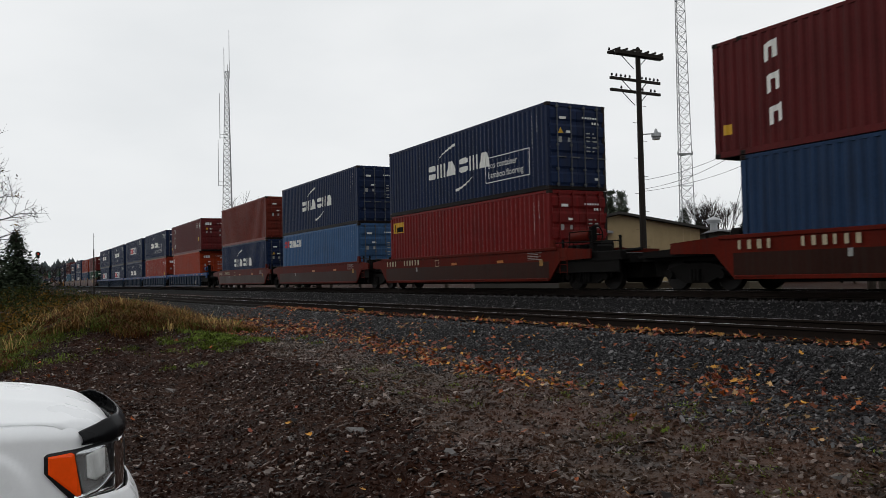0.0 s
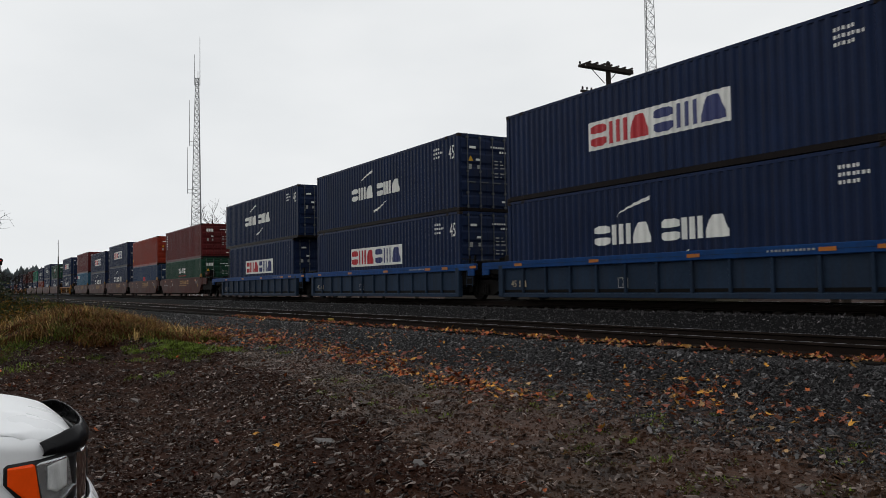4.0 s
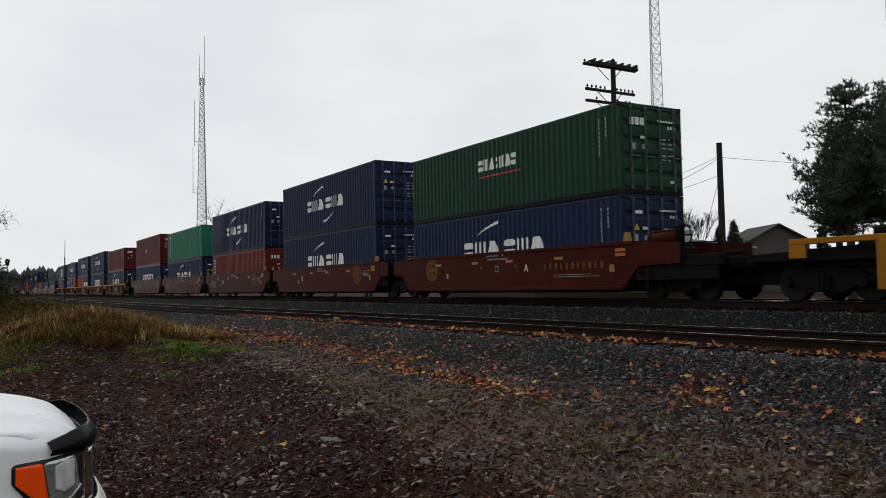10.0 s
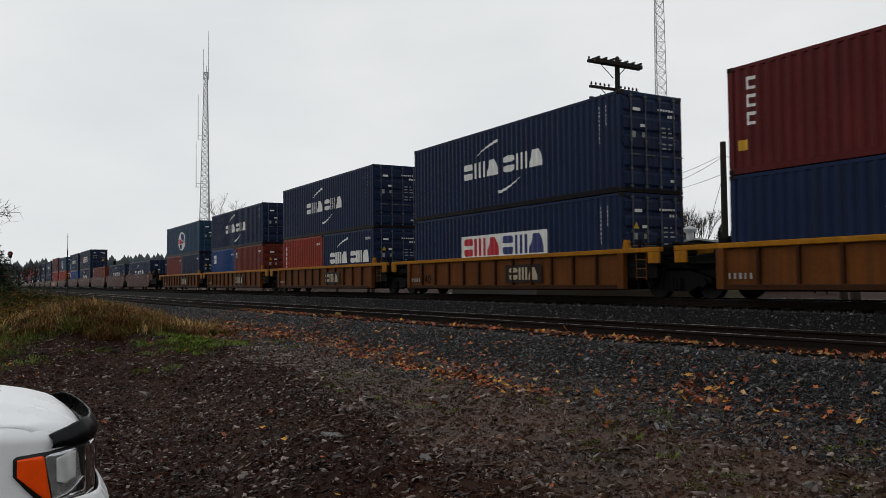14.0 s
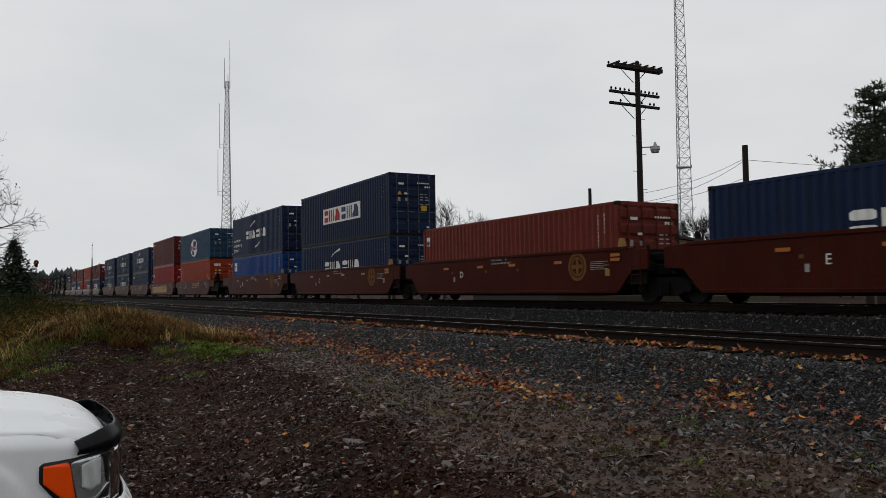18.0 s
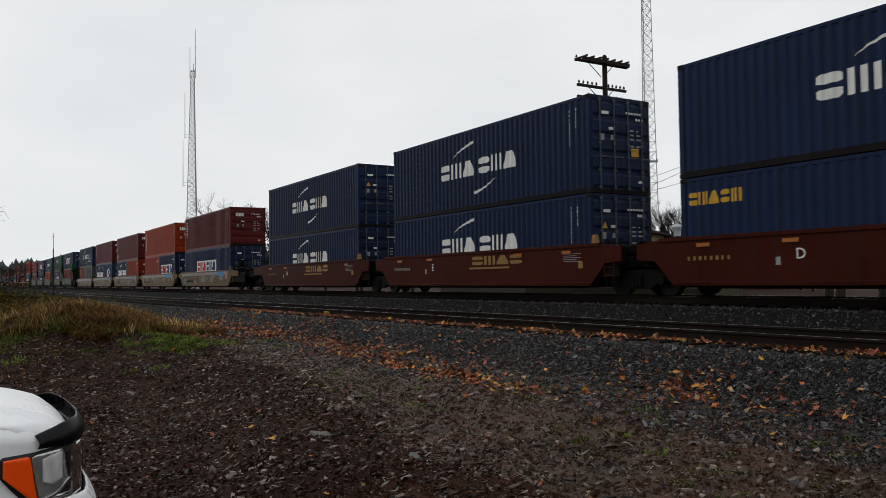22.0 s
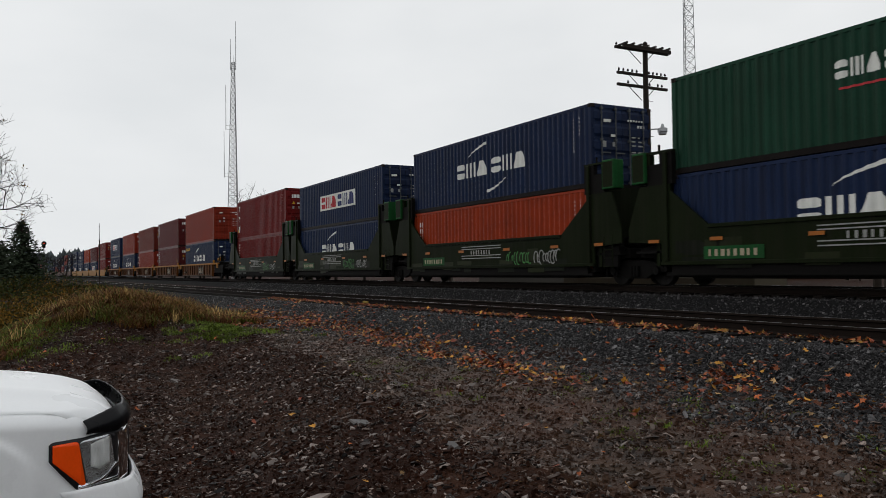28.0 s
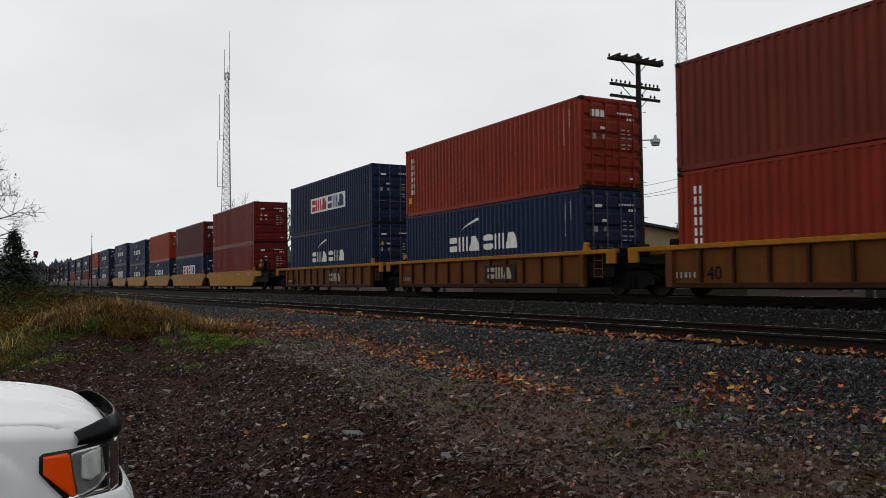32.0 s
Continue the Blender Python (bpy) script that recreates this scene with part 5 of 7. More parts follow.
def ground_z(x, y):
    """Height of the soil: the yard, the bank below the path, the path, the formation and the rough land."""
    wob = 0.25 * math.sin(0.31 * x + 1.0) + 0.15 * math.sin(0.83 * x)
    crest = crest_y(x) + 0.3 * wob
    z = -1.48 + 0.50 * smooth(crest - 2.4, crest, y) ** 0.85
    z += 0.10 * smooth(4.6, 6.6, y) + 0.20 * smooth(6.2, 8.6, y) + 0.05 * smooth(8, 12, y)
    z += 0.14 * smooth(12.5, 14.6, y) - 0.35 * smooth(19.5, 22.5, y)
    z += 1.30 * math.exp(-(((x + 23.0) / 5.0) ** 2 + ((y - 2.2) / 2.4) ** 2))
    left = smooth(-24, -40, x) * (1 - smooth(4.5, 8.0, y))
    z += 0.75 * left
    z += 0.05 * noise.noise((x * 0.7, y * 0.7, 0)) * (1 - smooth(8, 9, y))
    if -22 < x < 6 and y < 9:
        z += 0.030 * noise.noise((x * 3.3, y * 3.3, 3)) + 0.012 * noise.noise((x * 9, y * 9, 7))
    return z


def axis(points):
    out = []
    for a, b, step in points:
        n = max(1, round((b - a) / step))
        out += [a + (b - a) * k / n for k in range(n)]
    return out + [points[-1][1]]


def build_ground():
    xs = axis([(-3000, -400, 200), (-400, -80, 16), (-80, -32, 2.0), (-32, -20, 0.35), (-20, 0, 0.14), (0, 8, 0.5), (8, 80, 6), (80, 3000, 240)])
    ys = axis([(-3000, -60, 240), (-60, -4, 7), (-4, 1, 0.5), (1, 8, 0.14), (8, 24, 0.8), (24, 80, 6), (80, 3000, 240)])
    v = [(x, y, ground_z(x, y)) for y in ys for x in xs]
    n = len(xs)
    f = [[j * n + i, j * n + i + 1, (j + 1) * n + i + 1, (j + 1) * n + i] for j in range(len(ys) - 1) for i in range(n - 1)]
    idx = []
    for j in range(len(ys) - 1):
        for i in range(n - 1):
            x, y = (xs[i] + xs[i + 1]) / 2, (ys[j] + ys[j + 1]) / 2
            # above the crest the paler mud with painted sheen, below it the darker soil
            low = crest_y(x) + 0.15 + 0.7 * noise.noise((x * 0.5, y * 1.1, 9)) + 0.6 * noise.noise((x * 2.2, y * 3.4, 1))
            idx.append(1 if low < y < 7.2 and -18 < x < 7 else 0)
    g = new("ground", mesh("ground", v, f, [SOIL, PATHMUD], idx, True))
    tagged(g, "wet brown soil of a railside yard and bank", "ground", kind="structure")


build_ground()


def ballast_bed(name, centre, z_top, half, toe, x0=-420, x1=60, steps=80):
    s = Solid()
    prof = [(-toe, -0.50), (-half, 0.0), (half, 0.0), (toe, -0.50)]
    v, f = [], []
    for k in range(steps + 1):
        x = x0 + (x1 - x0) * k / steps
        c = centre(x)
        v += [(x, c + y, z_top + z) for y, z in prof]
    for k in range(steps):
        f += [[4 * k + j, 4 * k + 4 + j, 4 * k + 5 + j, 4 * k + 1 + j] for j in range(3)]
    o = new(name, mesh(name, v, [q[::-1] for q in f], BALLAST))
    tagged(o, "bed of dark crushed stone under a railway track", "ballast", kind="structure")
    return o


RAILPROF = [(-0.028, 0.0), (-0.036, -0.009), (-0.036, -0.035), (-0.012, -0.05), (-0.010, -0.13), (-0.070, -0.158), (-0.070, -0.172), (0.070, -0.172), (0.070, -0.158), (0.010, -0.13), (0.012, -0.05), (0.036, -0.035), (0.036, -0.009), (0.028, 0.0)]


def rail_object(parent, centre, off, z, shiny, x0=-420, x1=60, steps=60):
    v, f, idx = [], [], []
    n = len(RAILPROF)
    for k in range(steps + 1):
        x = x0 + (x1 - x0) * k / steps
        c = centre(x) + off
        v += [(x, c + y, z + zz) for y, zz in RAILPROF]
    for k in range(steps):
        for j in range(n):
            f.append([n * k + j, n * k + (j + 1) % n, n * k + n + (j + 1) % n, n * k + n + j][::-1])
            idx.append(1 if j == n - 1 or (j in (0, n - 2) and shiny is RAILTOP) else 0)
    o = obj("rail", mesh("rail", v, f, [RAIL, shiny], idx), parent, None, "steel rail with a worn bright head")
    return o


def track(name, centre, z, bed, label, shiny):
    base = bed
    for off in (-0.755, 0.755):
        rail_object(base, centre, off, z, shiny)
    me = Solid().box(-0.115, 0.115, -1.30, 1.30, -0.18, 0.0, 0, 0.012).me("tie", [TIE])
    near = [18 - 0.55 * k for k in range(215)]
    for k, x in enumerate(near):
        rr = random.Random(k + int(z * 100))
        obj("tie", me, base, pose(x + rr.uniform(-0.02, 0.02), centre(x), z - 0.165 + rr.uniform(-0.01, 0.005), 0, 0, rr.uniform(-1, 1)))
    return base


straight = lambda x: TRACK_Y
main_bed = ballast_bed("ballast_main", straight, -0.18, 1.9, 3.0)
track("main", straight, 0.055, main_bed, "", RAILTOP)
side_bed = ballast_bed("ballast_siding", near_track, -0.455, 1.75, 3.6)
SIDETOP = material("rail_dull_top", (0.40, 0.39, 0.39), rough=0.28, metal=0.8, vary=0.25, bump=0.0)
track("siding", near_track, -0.25, side_bed, "", SIDETOP)

# a small yellow marker and joint bars on the near rail
mk = new("rail_marker", Solid().box(-0.16, 0.16, -0.03, 0.03, -0.15, -0.03, 0, 0.01).prism([(-0.15, -0.2), (0.15, -0.2), (0.11, -0.12), (-0.11, -0.12)], -0.07, 0.03).me("rail_marker", [material("faded_marker_yellow", (0.20, 0.13, 0.015), rough=0.7, vary=0.3, scale=12, bump=0.003)]))
mk.matrix_basis = pose(-21.9, near_track(-21.9) - 0.84, -0.28)
tagged(mk, "small yellow painted marker on the near rail", "marker")


def surface_z(x, y):
    """Soil or ballast, whichever is higher."""
    z = ground_z(x, y)
    for c, zt, half, toe in ((TRACK_Y, -0.18, 1.9, 3.0), (near_track(x), -0.455, 1.75, 3.6)):
        d = abs(y - c)
        if d < toe:
            z = max(z, zt - 0.5 * max(0, d - half) / (toe - half))
    return z


def scatter(name, count, area, size, mats, label, category, seed, flat=0.5, density=None, leaf=False, mat_pick=None, tilt=0.5, spread=1.6):
    """Many small stones or leaves in one mesh."""
    rr = random.Random(seed)
    s_v, s_f, s_i = [], [], []
    (x0, x1), (y0, y1) = area
    made = 0
    star = [(1.0, 0), (0.5, 0.35), (0.55, 0.85), (0.1, 0.55), (-0.3, 0.95), (-0.35, 0.4), (-0.95, 0.1), (-0.35, -0.4), (-0.3, -0.95), (0.1, -0.55), (0.55, -0.85), (0.5, -0.35)]
    while made < count:
        x = x1 - (x1 - x0) * rr.random() ** spread
        y = rr.uniform(y0, y1)
        if density and rr.random() > density(x, y):
            continue
        made += 1
        z = surface_z(x, y)
        a = rr.uniform(0, 6.28)
        ca, sa = math.cos(a), math.sin(a)
        tx, ty = rr.gauss(0, tilt), rr.gauss(0, tilt)
        k0 = len(s_v)
        m = mat_pick(rr, x, y) if mat_pick else 0
        if leaf:
            r = size * rr.choice((0.5, 0.65, 0.8, 0.9, 1.0, 1.2)) * rr.uniform(0.8, 1.2)
            curl, fold = rr.uniform(-0.3, 0.9), rr.uniform(-0.6, 0.9)
            slim = rr.uniform(0.5, 1.0)
            lift = 0.012 + abs(tx) * r * 0.5 + 0.035 * smooth(6.3, 6.9, y)
            for px, py in star:
                k = rr.uniform(0.5, 1.15)
                X, Y = px * r * k, py * r * k * slim
                s_v.append((x + X * ca - Y * sa, y + X * sa + Y * ca, z + lift + (px * tx + py * ty) * r * 0.6 + curl * r * px * px * 0.4 + fold * r * abs(py) * 0.4))
            s_v.append((x, y, z + lift))
            s_f += [[k0 + k, k0 + (k + 1) % 12, k0 + 12] for k in range(12)]
            s_i += [m] * 12
        else:
            r = size * min(3.0, max(0.35, rr.lognormvariate(-0.15, 0.55)))
            h = r * flat * rr.uniform(0.6, 1.4)
            sides = rr.choice((4, 5, 5))
            ring = [(math.cos(b), math.sin(b)) for b in [6.283 * (k + rr.uniform(-0.3, 0.3)) / sides for k in range(sides)]]
            el = rr.uniform(0.26, 0.70)
            cut = rr.uniform(0.62, 0.92)
            low = [(c * r, s * r * el, -h * 0.6) for c, s in ring]
            up = [(c * r * cut, s * r * el * cut, h * rr.uniform(0.55, 0.9)) for c, s in ring]
            for X, Y, Z in low + up:
                s_v.append((x + X * ca - Y * sa, y + X * sa + Y * ca, z + 0.3 * h + Z + (X * tx + Y * ty)))
            s_f += [[k0 + k, k0 + (k + 1) % sides, k0 + sides + (k + 1) % sides, k0 + sides + k] for k in range(sides)] + [[k0 + sides + k for k in range(sides)]]
            s_i += [m] * (sides + 1)
    o = new(name, mesh(name, s_v, s_f, mats, s_i))
    tagged(o, label, category, kind="stuff")
    return o


gravel_zone = lambda x, y: smooth(5.75, 6.45, y + 0.35 * math.sin(0.9 * x) + 0.3 * noise.noise((x, y, 2))) * (1 - smooth(-26, -40, x))
foot = lambda y: -20.5 + 2.0 * (1 - smooth(-0.2, 1.0, y)) + 0.5 * smooth(2.0, 3.0, y)
bank_zone = lambda x, y: (1 - 0.45 * smooth(0.0, 0.6, y - crest_y(x)) * (1 - smooth(-11, -16, x))) * (x > foot(y) - 0.4) * (1 - smooth(6.2, 6.9, y))


def chip_kind(rr, x, y):
    """Dark chips on the bank, muddier and paler ones on the path."""
    return rr.choice((0, 2, 2, 1)) if y > crest_y(x) + 0.25 * math.sin(1.7 * x) else (1 if rr.random() < 0.09 else 0)


def crumb_kind(rr, x, y):
    """Crumbs take the colour of the ground that they lie on."""
    on_path = y > crest_y(x) + 0.2 * math.sin(2.1 * x)
    return rr.choice((2, 2, 2, 3)) if on_path else rr.choice((0, 0, 1, 1, 1, 3)) if rr.random() < 0.3 else rr.choice((0, 1))


pale = lambda p: (lambda rr, x, y: 1 if rr.random() < p else 0)
scatter("ballast_stones", 140000, ((-44, -1.5), (5.8, 9.95)), 0.0165, [STONE, SLATECHIP], "loose dark crushed stones beside the track", "stones", 11, 0.38, gravel_zone, False, pale(0.08), 0.42)
scatter("track_stones", 74000, ((-60, 8), (11.2, 15.95)), 0.021, [STONE, SLATECHIP], "loose dark crushed stones between the tracks", "stones", 12, 0.55, None, False, pale(0.05), 0.5)
scatter("bank_chips", 46000, ((-21, -1.2), (-1.2, 6.8)), 0.024, [SHALE, FLAKE, PATHMUD], "wet flat chips of shale on the bank and path", "stones", 13, 0.16, bank_zone, False, chip_kind, 0.3, 1.35)
scatter("soil_crumbs", 90000, ((-21, -1.2), (-1.2, 6.8)), 0.013, [SOIL, SHALE, PATHMUD, FLAKE], "small dark crumbs of soil on the bank", "soil", 15, 0.6, lambda x, y: (x > foot(y) - 0.4) * (1 - smooth(6.2, 6.9, y)), False, crumb_kind, 0.5, 1.35)
scatter("slate_flakes", 10500, ((-21, -1.2), (-1.2, 6.8)), 0.028, [FLAKE, SHALE], "flat grey flakes of slate lying on the bank", "stones", 18, 0.14, bank_zone, False, pale(0.2), 0.38, 1.3)
scatter("large_flakes", 420, ((-16, -2.0), (0.0, 7.2)), 0.050, [FLAKE, SHALE], "larger flat slabs of grey slate on the bank", "stones", 19, 0.16, bank_zone, False, pale(0.35), 0.22, 1.2)
scatter("yard_chips", 26000, ((-14, 16), (-9, 6.6)), 0.028, [SHALE, SLATECHIP], "thin scatter of shale chips over the yard", "stones", 16, 0.2,
        lambda x, y: (x > -1.3 or y < -1.1) * (1 - 0.5 * smooth(4, 12, x)) * (1 - 0.6 * smooth(-3, -8, y)), False, pale(0.15), 0.3, 1.0)
scatter("verge_stones", 22000, ((-1.6, 18), (6.0, 9.75)), 0.022, [STONE, SLATECHIP], "loose dark crushed stones beside the track", "stones", 17, 0.42, gravel_zone, False, pale(0.10), 0.4, 1.0)
drift = lambda x, y, k: smooth(0.02, 0.30, noise.noise((x * 0.8, y * 1.3, k)))


# heaps of leaves: x, y, half length, half width, weight
HEAPS = ((-20.8, 7.05, 2.6, 0.40, 0.7), (-17.0, 7.05, 2.4, 0.30, 0.9), (-11.2, 6.45, 1.4, 0.28, 0.75), (-9.0, 6.30, 0.9, 0.26, 0.70), (-6.9, 7.65, 0.7, 0.45, 0.35), (-13.8, 6.7, 1.5, 0.34, 0.8),
         (-6.1, 7.0, 0.45, 0.25, 0.5), (-5.2, 7.25, 0.8, 0.45, 0.22), (-21.6, 5.4, 1.5, 0.7, 0.9), (-24.5, 6.9, 2.0, 0.5, 0.6), (-17.4, 0.75, 0.9, 0.5, 0.10))


def leaf_zone(x, y):
    edge = near_track(x) - 0.755 - 0.26
    rail = math.exp(-((y - edge - 0.02) / 0.13) ** 2) * (0.25 + 0.95 * drift(x, y, 4))
    heap = max(w * math.exp(-(((x - hx) / rx) ** 2 + ((y - hy) / ry) ** 2)) for hx, hy, rx, ry, w in HEAPS) * (0.3 + 0.7 * drift(x * 1.6, y * 1.6, 6))
    loose = (0.012 + 0.055 * drift(x, y, 5)) * smooth(5.9, 6.5, y)
    return 0.0025 + max(rail, heap) + loose


def leaf_kind(rr, x, y):
    """Mostly russet; fresher yellow leaves lie towards the east."""
    return rr.choice((0, 0, 1, 2, 2, 3)) if x > -10 else rr.choice((0, 0, 1, 2, 2, 2, 3))


scatter("fallen_leaves", 7700, ((-30, -2.0), (0.2, 9.9)), 0.055, [LEAFA, LEAFB, LEAFC, LEAFD], "fallen orange, yellow and brown maple leaves", "leaves", 14, 0.5,
        leaf_zone, True, leaf_kind, 0.48, 1.15)

# ---- plants ----
def blades(name, clumps, seed, mats, label, category):
    """Grass in one mesh, each blade bowed over. clumps: x, y, radius, height, count, material index, droop, wind direction."""
    rr = random.Random(seed)
    v, f, idx = [], [], []
    for cx, cy, rad, hgt, cnt, mi, droop in clumps:
        way = rr.uniform(0, 6.28)
        for _ in range(cnt):
            a, d = rr.uniform(0, 6.28), rad * math.sqrt(rr.random())
            x, y = cx + d * math.cos(a), cy + d * math.sin(a)
            z = surface_z(x, y) - 0.02
            h = hgt * rr.uniform(0.35, 1.15)
            b = way + rr.gauss(0, 1.0)
            lean = h * droop * rr.uniform(0.3, 1.5)
            w = rr.uniform(0.004, 0.009)
            ox, oy = -math.sin(b) * w, math.cos(b) * w
            k = len(v)
            for u, g in ((0.0, 1.0), (0.35, 0.95), (0.7, 0.7)):
                px, py, pz = x + math.cos(b) * lean * u ** 1.7, y + math.sin(b) * lean * u ** 1.7, z + h * (u - 0.42 * droop * u ** 3)
                v += [(px - ox * g, py - oy * g, pz), (px + ox * g, py + oy * g, pz)]
            v.append((x + math.cos(b) * lean, y + math.sin(b) * lean, z + h * (1 - 0.55 * droop)))
            f += [[k, k + 1, k + 3, k + 2], [k + 2, k + 3, k + 5, k + 4], [k + 4, k + 5, k + 6]]
            m = mi if rr.random() < 0.75 else rr.randrange(min(3, len(mats)))
            idx += [m, m, m]
    o = new(name, mesh(name, v, f, mats, idx))
    tagged(o, label, category, kind="stuff")
    return o


rg = random.Random(5)
STRAW = material("pale_straw", (0.330, 0.215, 0.085), rough=0.85, vary=0.3, scale=3, bump=0.0, island=0.5, spec=0.08)
dry = []
while len(dry) < 400:
    x, y = rg.uniform(-29, -18.2), rg.uniform(-0.5, 6.0)
    if x > foot(y) + 0.3 * math.sin(3 * y) or math.hypot((x + 23) / 7.2, (y - 2.9) / 3.5) > 1:
        continue
    top_ = math.exp(-(((x + 22.5) / 2.2) ** 2 + ((y - 2.9) / 1.0) ** 2))
    low_ = x > foot(y) - 1.2
    dry.append((x, y, rg.uniform(0.2, 0.45), (rg.uniform(0.14, 0.28) if y < 1.3 else rg.uniform(0.20, 0.40)) + 0.40 * top_, 170, rg.choice((1, 1, 2, 2)) if y < 1.3 else (rg.choice((1, 1, 0, 2)) if low_ else rg.choice((0, 0, 0, 1))), rg.uniform(0.7, 1.3)))
dry += [(rg.uniform(-62, -26), rg.uniform(0.2, 6.8), 0.7, rg.uniform(0.2, 0.45), 90, rg.choice((0, 1, 1, 2)), rg.uniform(0.6, 1.1)) for _ in range(170)]
for _ in range(90):
    x, y = -22.3 + rg.gauss(0, 1.4), 3.0 + rg.gauss(0, 1.3)
    dry.append((min(x, foot(y) - 0.2), y, rg.uniform(0.15, 0.4), rg.uniform(0.40, 0.72), 22, 3, rg.uniform(0.35, 0.9)))
blades("dry_grass", dry, 21, [GRASSDRY, GRASSBROWN, GRASSGREEN, STRAW], "drooping straw-coloured dry grass on a hump beside the track", "grass")
grn = [(-18.9 + rg.gauss(0, 0.8), 4.5 + rg.gauss(0, 0.65), 0.20, rg.uniform(0.05, 0.15), 100, 0, 0.7) for _ in range(110)]
grn += [(rg.uniform(-21, -18.4), rg.uniform(-0.6, 2.2), 0.3, rg.uniform(0.07, 0.16), 80, 0, 0.7) for _ in range(22)]
grn += [(rg.uniform(-13, -3), rg.uniform(4.6, 6.9), rg.uniform(0.06, 0.18), rg.uniform(0.03, 0.08), 40, 0, 0.7) for _ in range(120)]
grn += [(-3.7, 3.55, 0.10, 0.10, 60, 0, 0.7), (-6.2, 6.2, 0.2, 0.07, 50, 0, 0.7), (-8.2, 6.6, 0.2, 0.07, 50, 0, 0.7)]
blades("green_grass", grn, 22, [GRASSGREEN], "short green grass and weeds on the path edge", "grass")
def leaf_cloud(s, rr, centre, radius, count, size, mat=0, squash=0.8):
    """Small leaf faces scattered through an uneven clump."""
    for _ in range(count):
        d = Vector((rr.gauss(0, 1), rr.gauss(0, 1), rr.gauss(0, 1))).normalized() * radius * rr.uniform(0.35, 1.0)
        c = Vector(centre) + Vector((d.x, d.y, d.z * squash))
        u = Vector((rr.gauss(0, 1), rr.gauss(0, 1), rr.gauss(0, 1))).normalized()
        w = u.orthogonal().normalized()
        g = size * rr.uniform(0.6, 1.3)
        s.add([c - u * g, c + w * g * 0.5, c + u * g, c - w * g * 0.5], [[0, 1, 2, 3]], mat)


def bush(x, y, r, h, seed, gold=0.3):
    rr = random.Random(seed)
    base = new("bramble_bush")
    base.location = (x, y, ground_z(x, y) - 0.05)
    tagged(base, "low tangled bramble bush with green and golden leaves", "bush", "bushes beside the siding")
    st = Solid()
    for k in range(9):
        a = rr.uniform(0, 6.28)
        st.tube((0, 0, 0), (math.cos(a) * r * 0.8, math.sin(a) * r * 0.8, h * rr.uniform(0.4, 0.9)), 0.018, 0.006, 5)
    part("stem", st, [BARK], base)
    lv = Solid()
    for k in range(26):
        a, d = rr.uniform(0, 6.28), r * math.sqrt(rr.random())
        leaf_cloud(lv, rr, (math.cos(a) * d, math.sin(a) * d, h * rr.uniform(0.25, 0.85) * (1 - 0.4 * d / r)), r * 0.35, 60, 0.055, 1 if rr.random() < gold else 0)
    part("foliage", lv, [BUSH, BUSHGOLD], base)
    return base


for k, (x, y, r, h, g) in enumerate(((-30, 0.6, 1.6, 1.1, 0.5), (-34, 1.6, 1.9, 1.2, 0.6), (-39, 0.2, 2.2, 1.5, 0.3), (-43, 2.6, 2.0, 1.3, 0.5), (-50, 0.8, 2.6, 1.6, 0.3),
                                    (-58, 2.4, 2.6, 1.7, 0.3), (-27, -0.4, 1.3, 0.8, 0.6), (-66, 1.0, 3.0, 2.0, 0.2), (-23.5, -0.6, 1.1, 0.6, 0.6), (-25.5, 0.7, 1.2, 0.55, 0.7), (-21.6, -1.6, 1.0, 0.6, 0.4), (-30, 2.6, 1.4, 0.6, 0.7))):
    bush(x, y, r, h, 100 + k, g)


def conifer(x, y, h, r, seed, label="dark green conifer with drooping ragged branches", base_z=None, bare=0.12):
    rr = random.Random(seed)
    z0 = ground_z(x, y) - 0.1 if base_z is None else base_z
    top = new("conifer_tree")
    top.location = (x, y, z0)
    r = r * 1.3
    tagged(top, label, "tree", "conifers")
    tr_ = Solid()
    tr_.tube((0, 0, 0), (0, 0, h * 0.97), r * 0.075, 0.03, 8)
    part("trunk", tr_, [BARK], top)
    cr = Solid()
    n = int(34 + h * 2.4)
    for k in range(n):
        u = k / n
        z = h * (bare + (1 - bare) * u)
        reach = r * (1 - u) ** 0.95 * rr.uniform(0.65, 1.12) + 0.08
        for j in range(6):
            a = rr.uniform(0, 6.28)
            rch = reach * rr.uniform(0.6, 1.1)
            end = Vector((math.cos(a) * rch, math.sin(a) * rch, z - rch * rr.uniform(0.05, 0.28)))
            start = Vector((0, 0, z))
            m_ = max(3, int(rch / 0.45))
            side_ = Vector((-math.sin(a), math.cos(a), 0))
            for q in range(m_):
                p = start.lerp(end, (q + 0.7) / m_)
                wd = 0.46 * (1.15 - (q / m_) * 0.6) * (0.6 + 0.05 * h) * (0.40 + 0.60 * (1 - u))
                for _ in range(5):
                    o = p + side_ * rr.gauss(0, wd * 0.8) + Vector((0, 0, rr.gauss(0, 0.12)))
                    d1 = (side_ * rr.choice((-1, 1)) + Vector((math.cos(a), math.sin(a), rr.uniform(-0.5, 0.1)))).normalized() * wd * rr.uniform(0.7, 1.3)
                    d2 = Vector((rr.gauss(0, 1), rr.gauss(0, 1), rr.gauss(0, 0.6))).normalized() * wd * 0.45
                    cr.add([o - d2, o + d1 * 0.5 - d2 * 0.6 , o + d1, o + d2], [[0, 1, 2, 3]])
    part("crown", cr, [NEEDLES], top)
    return top


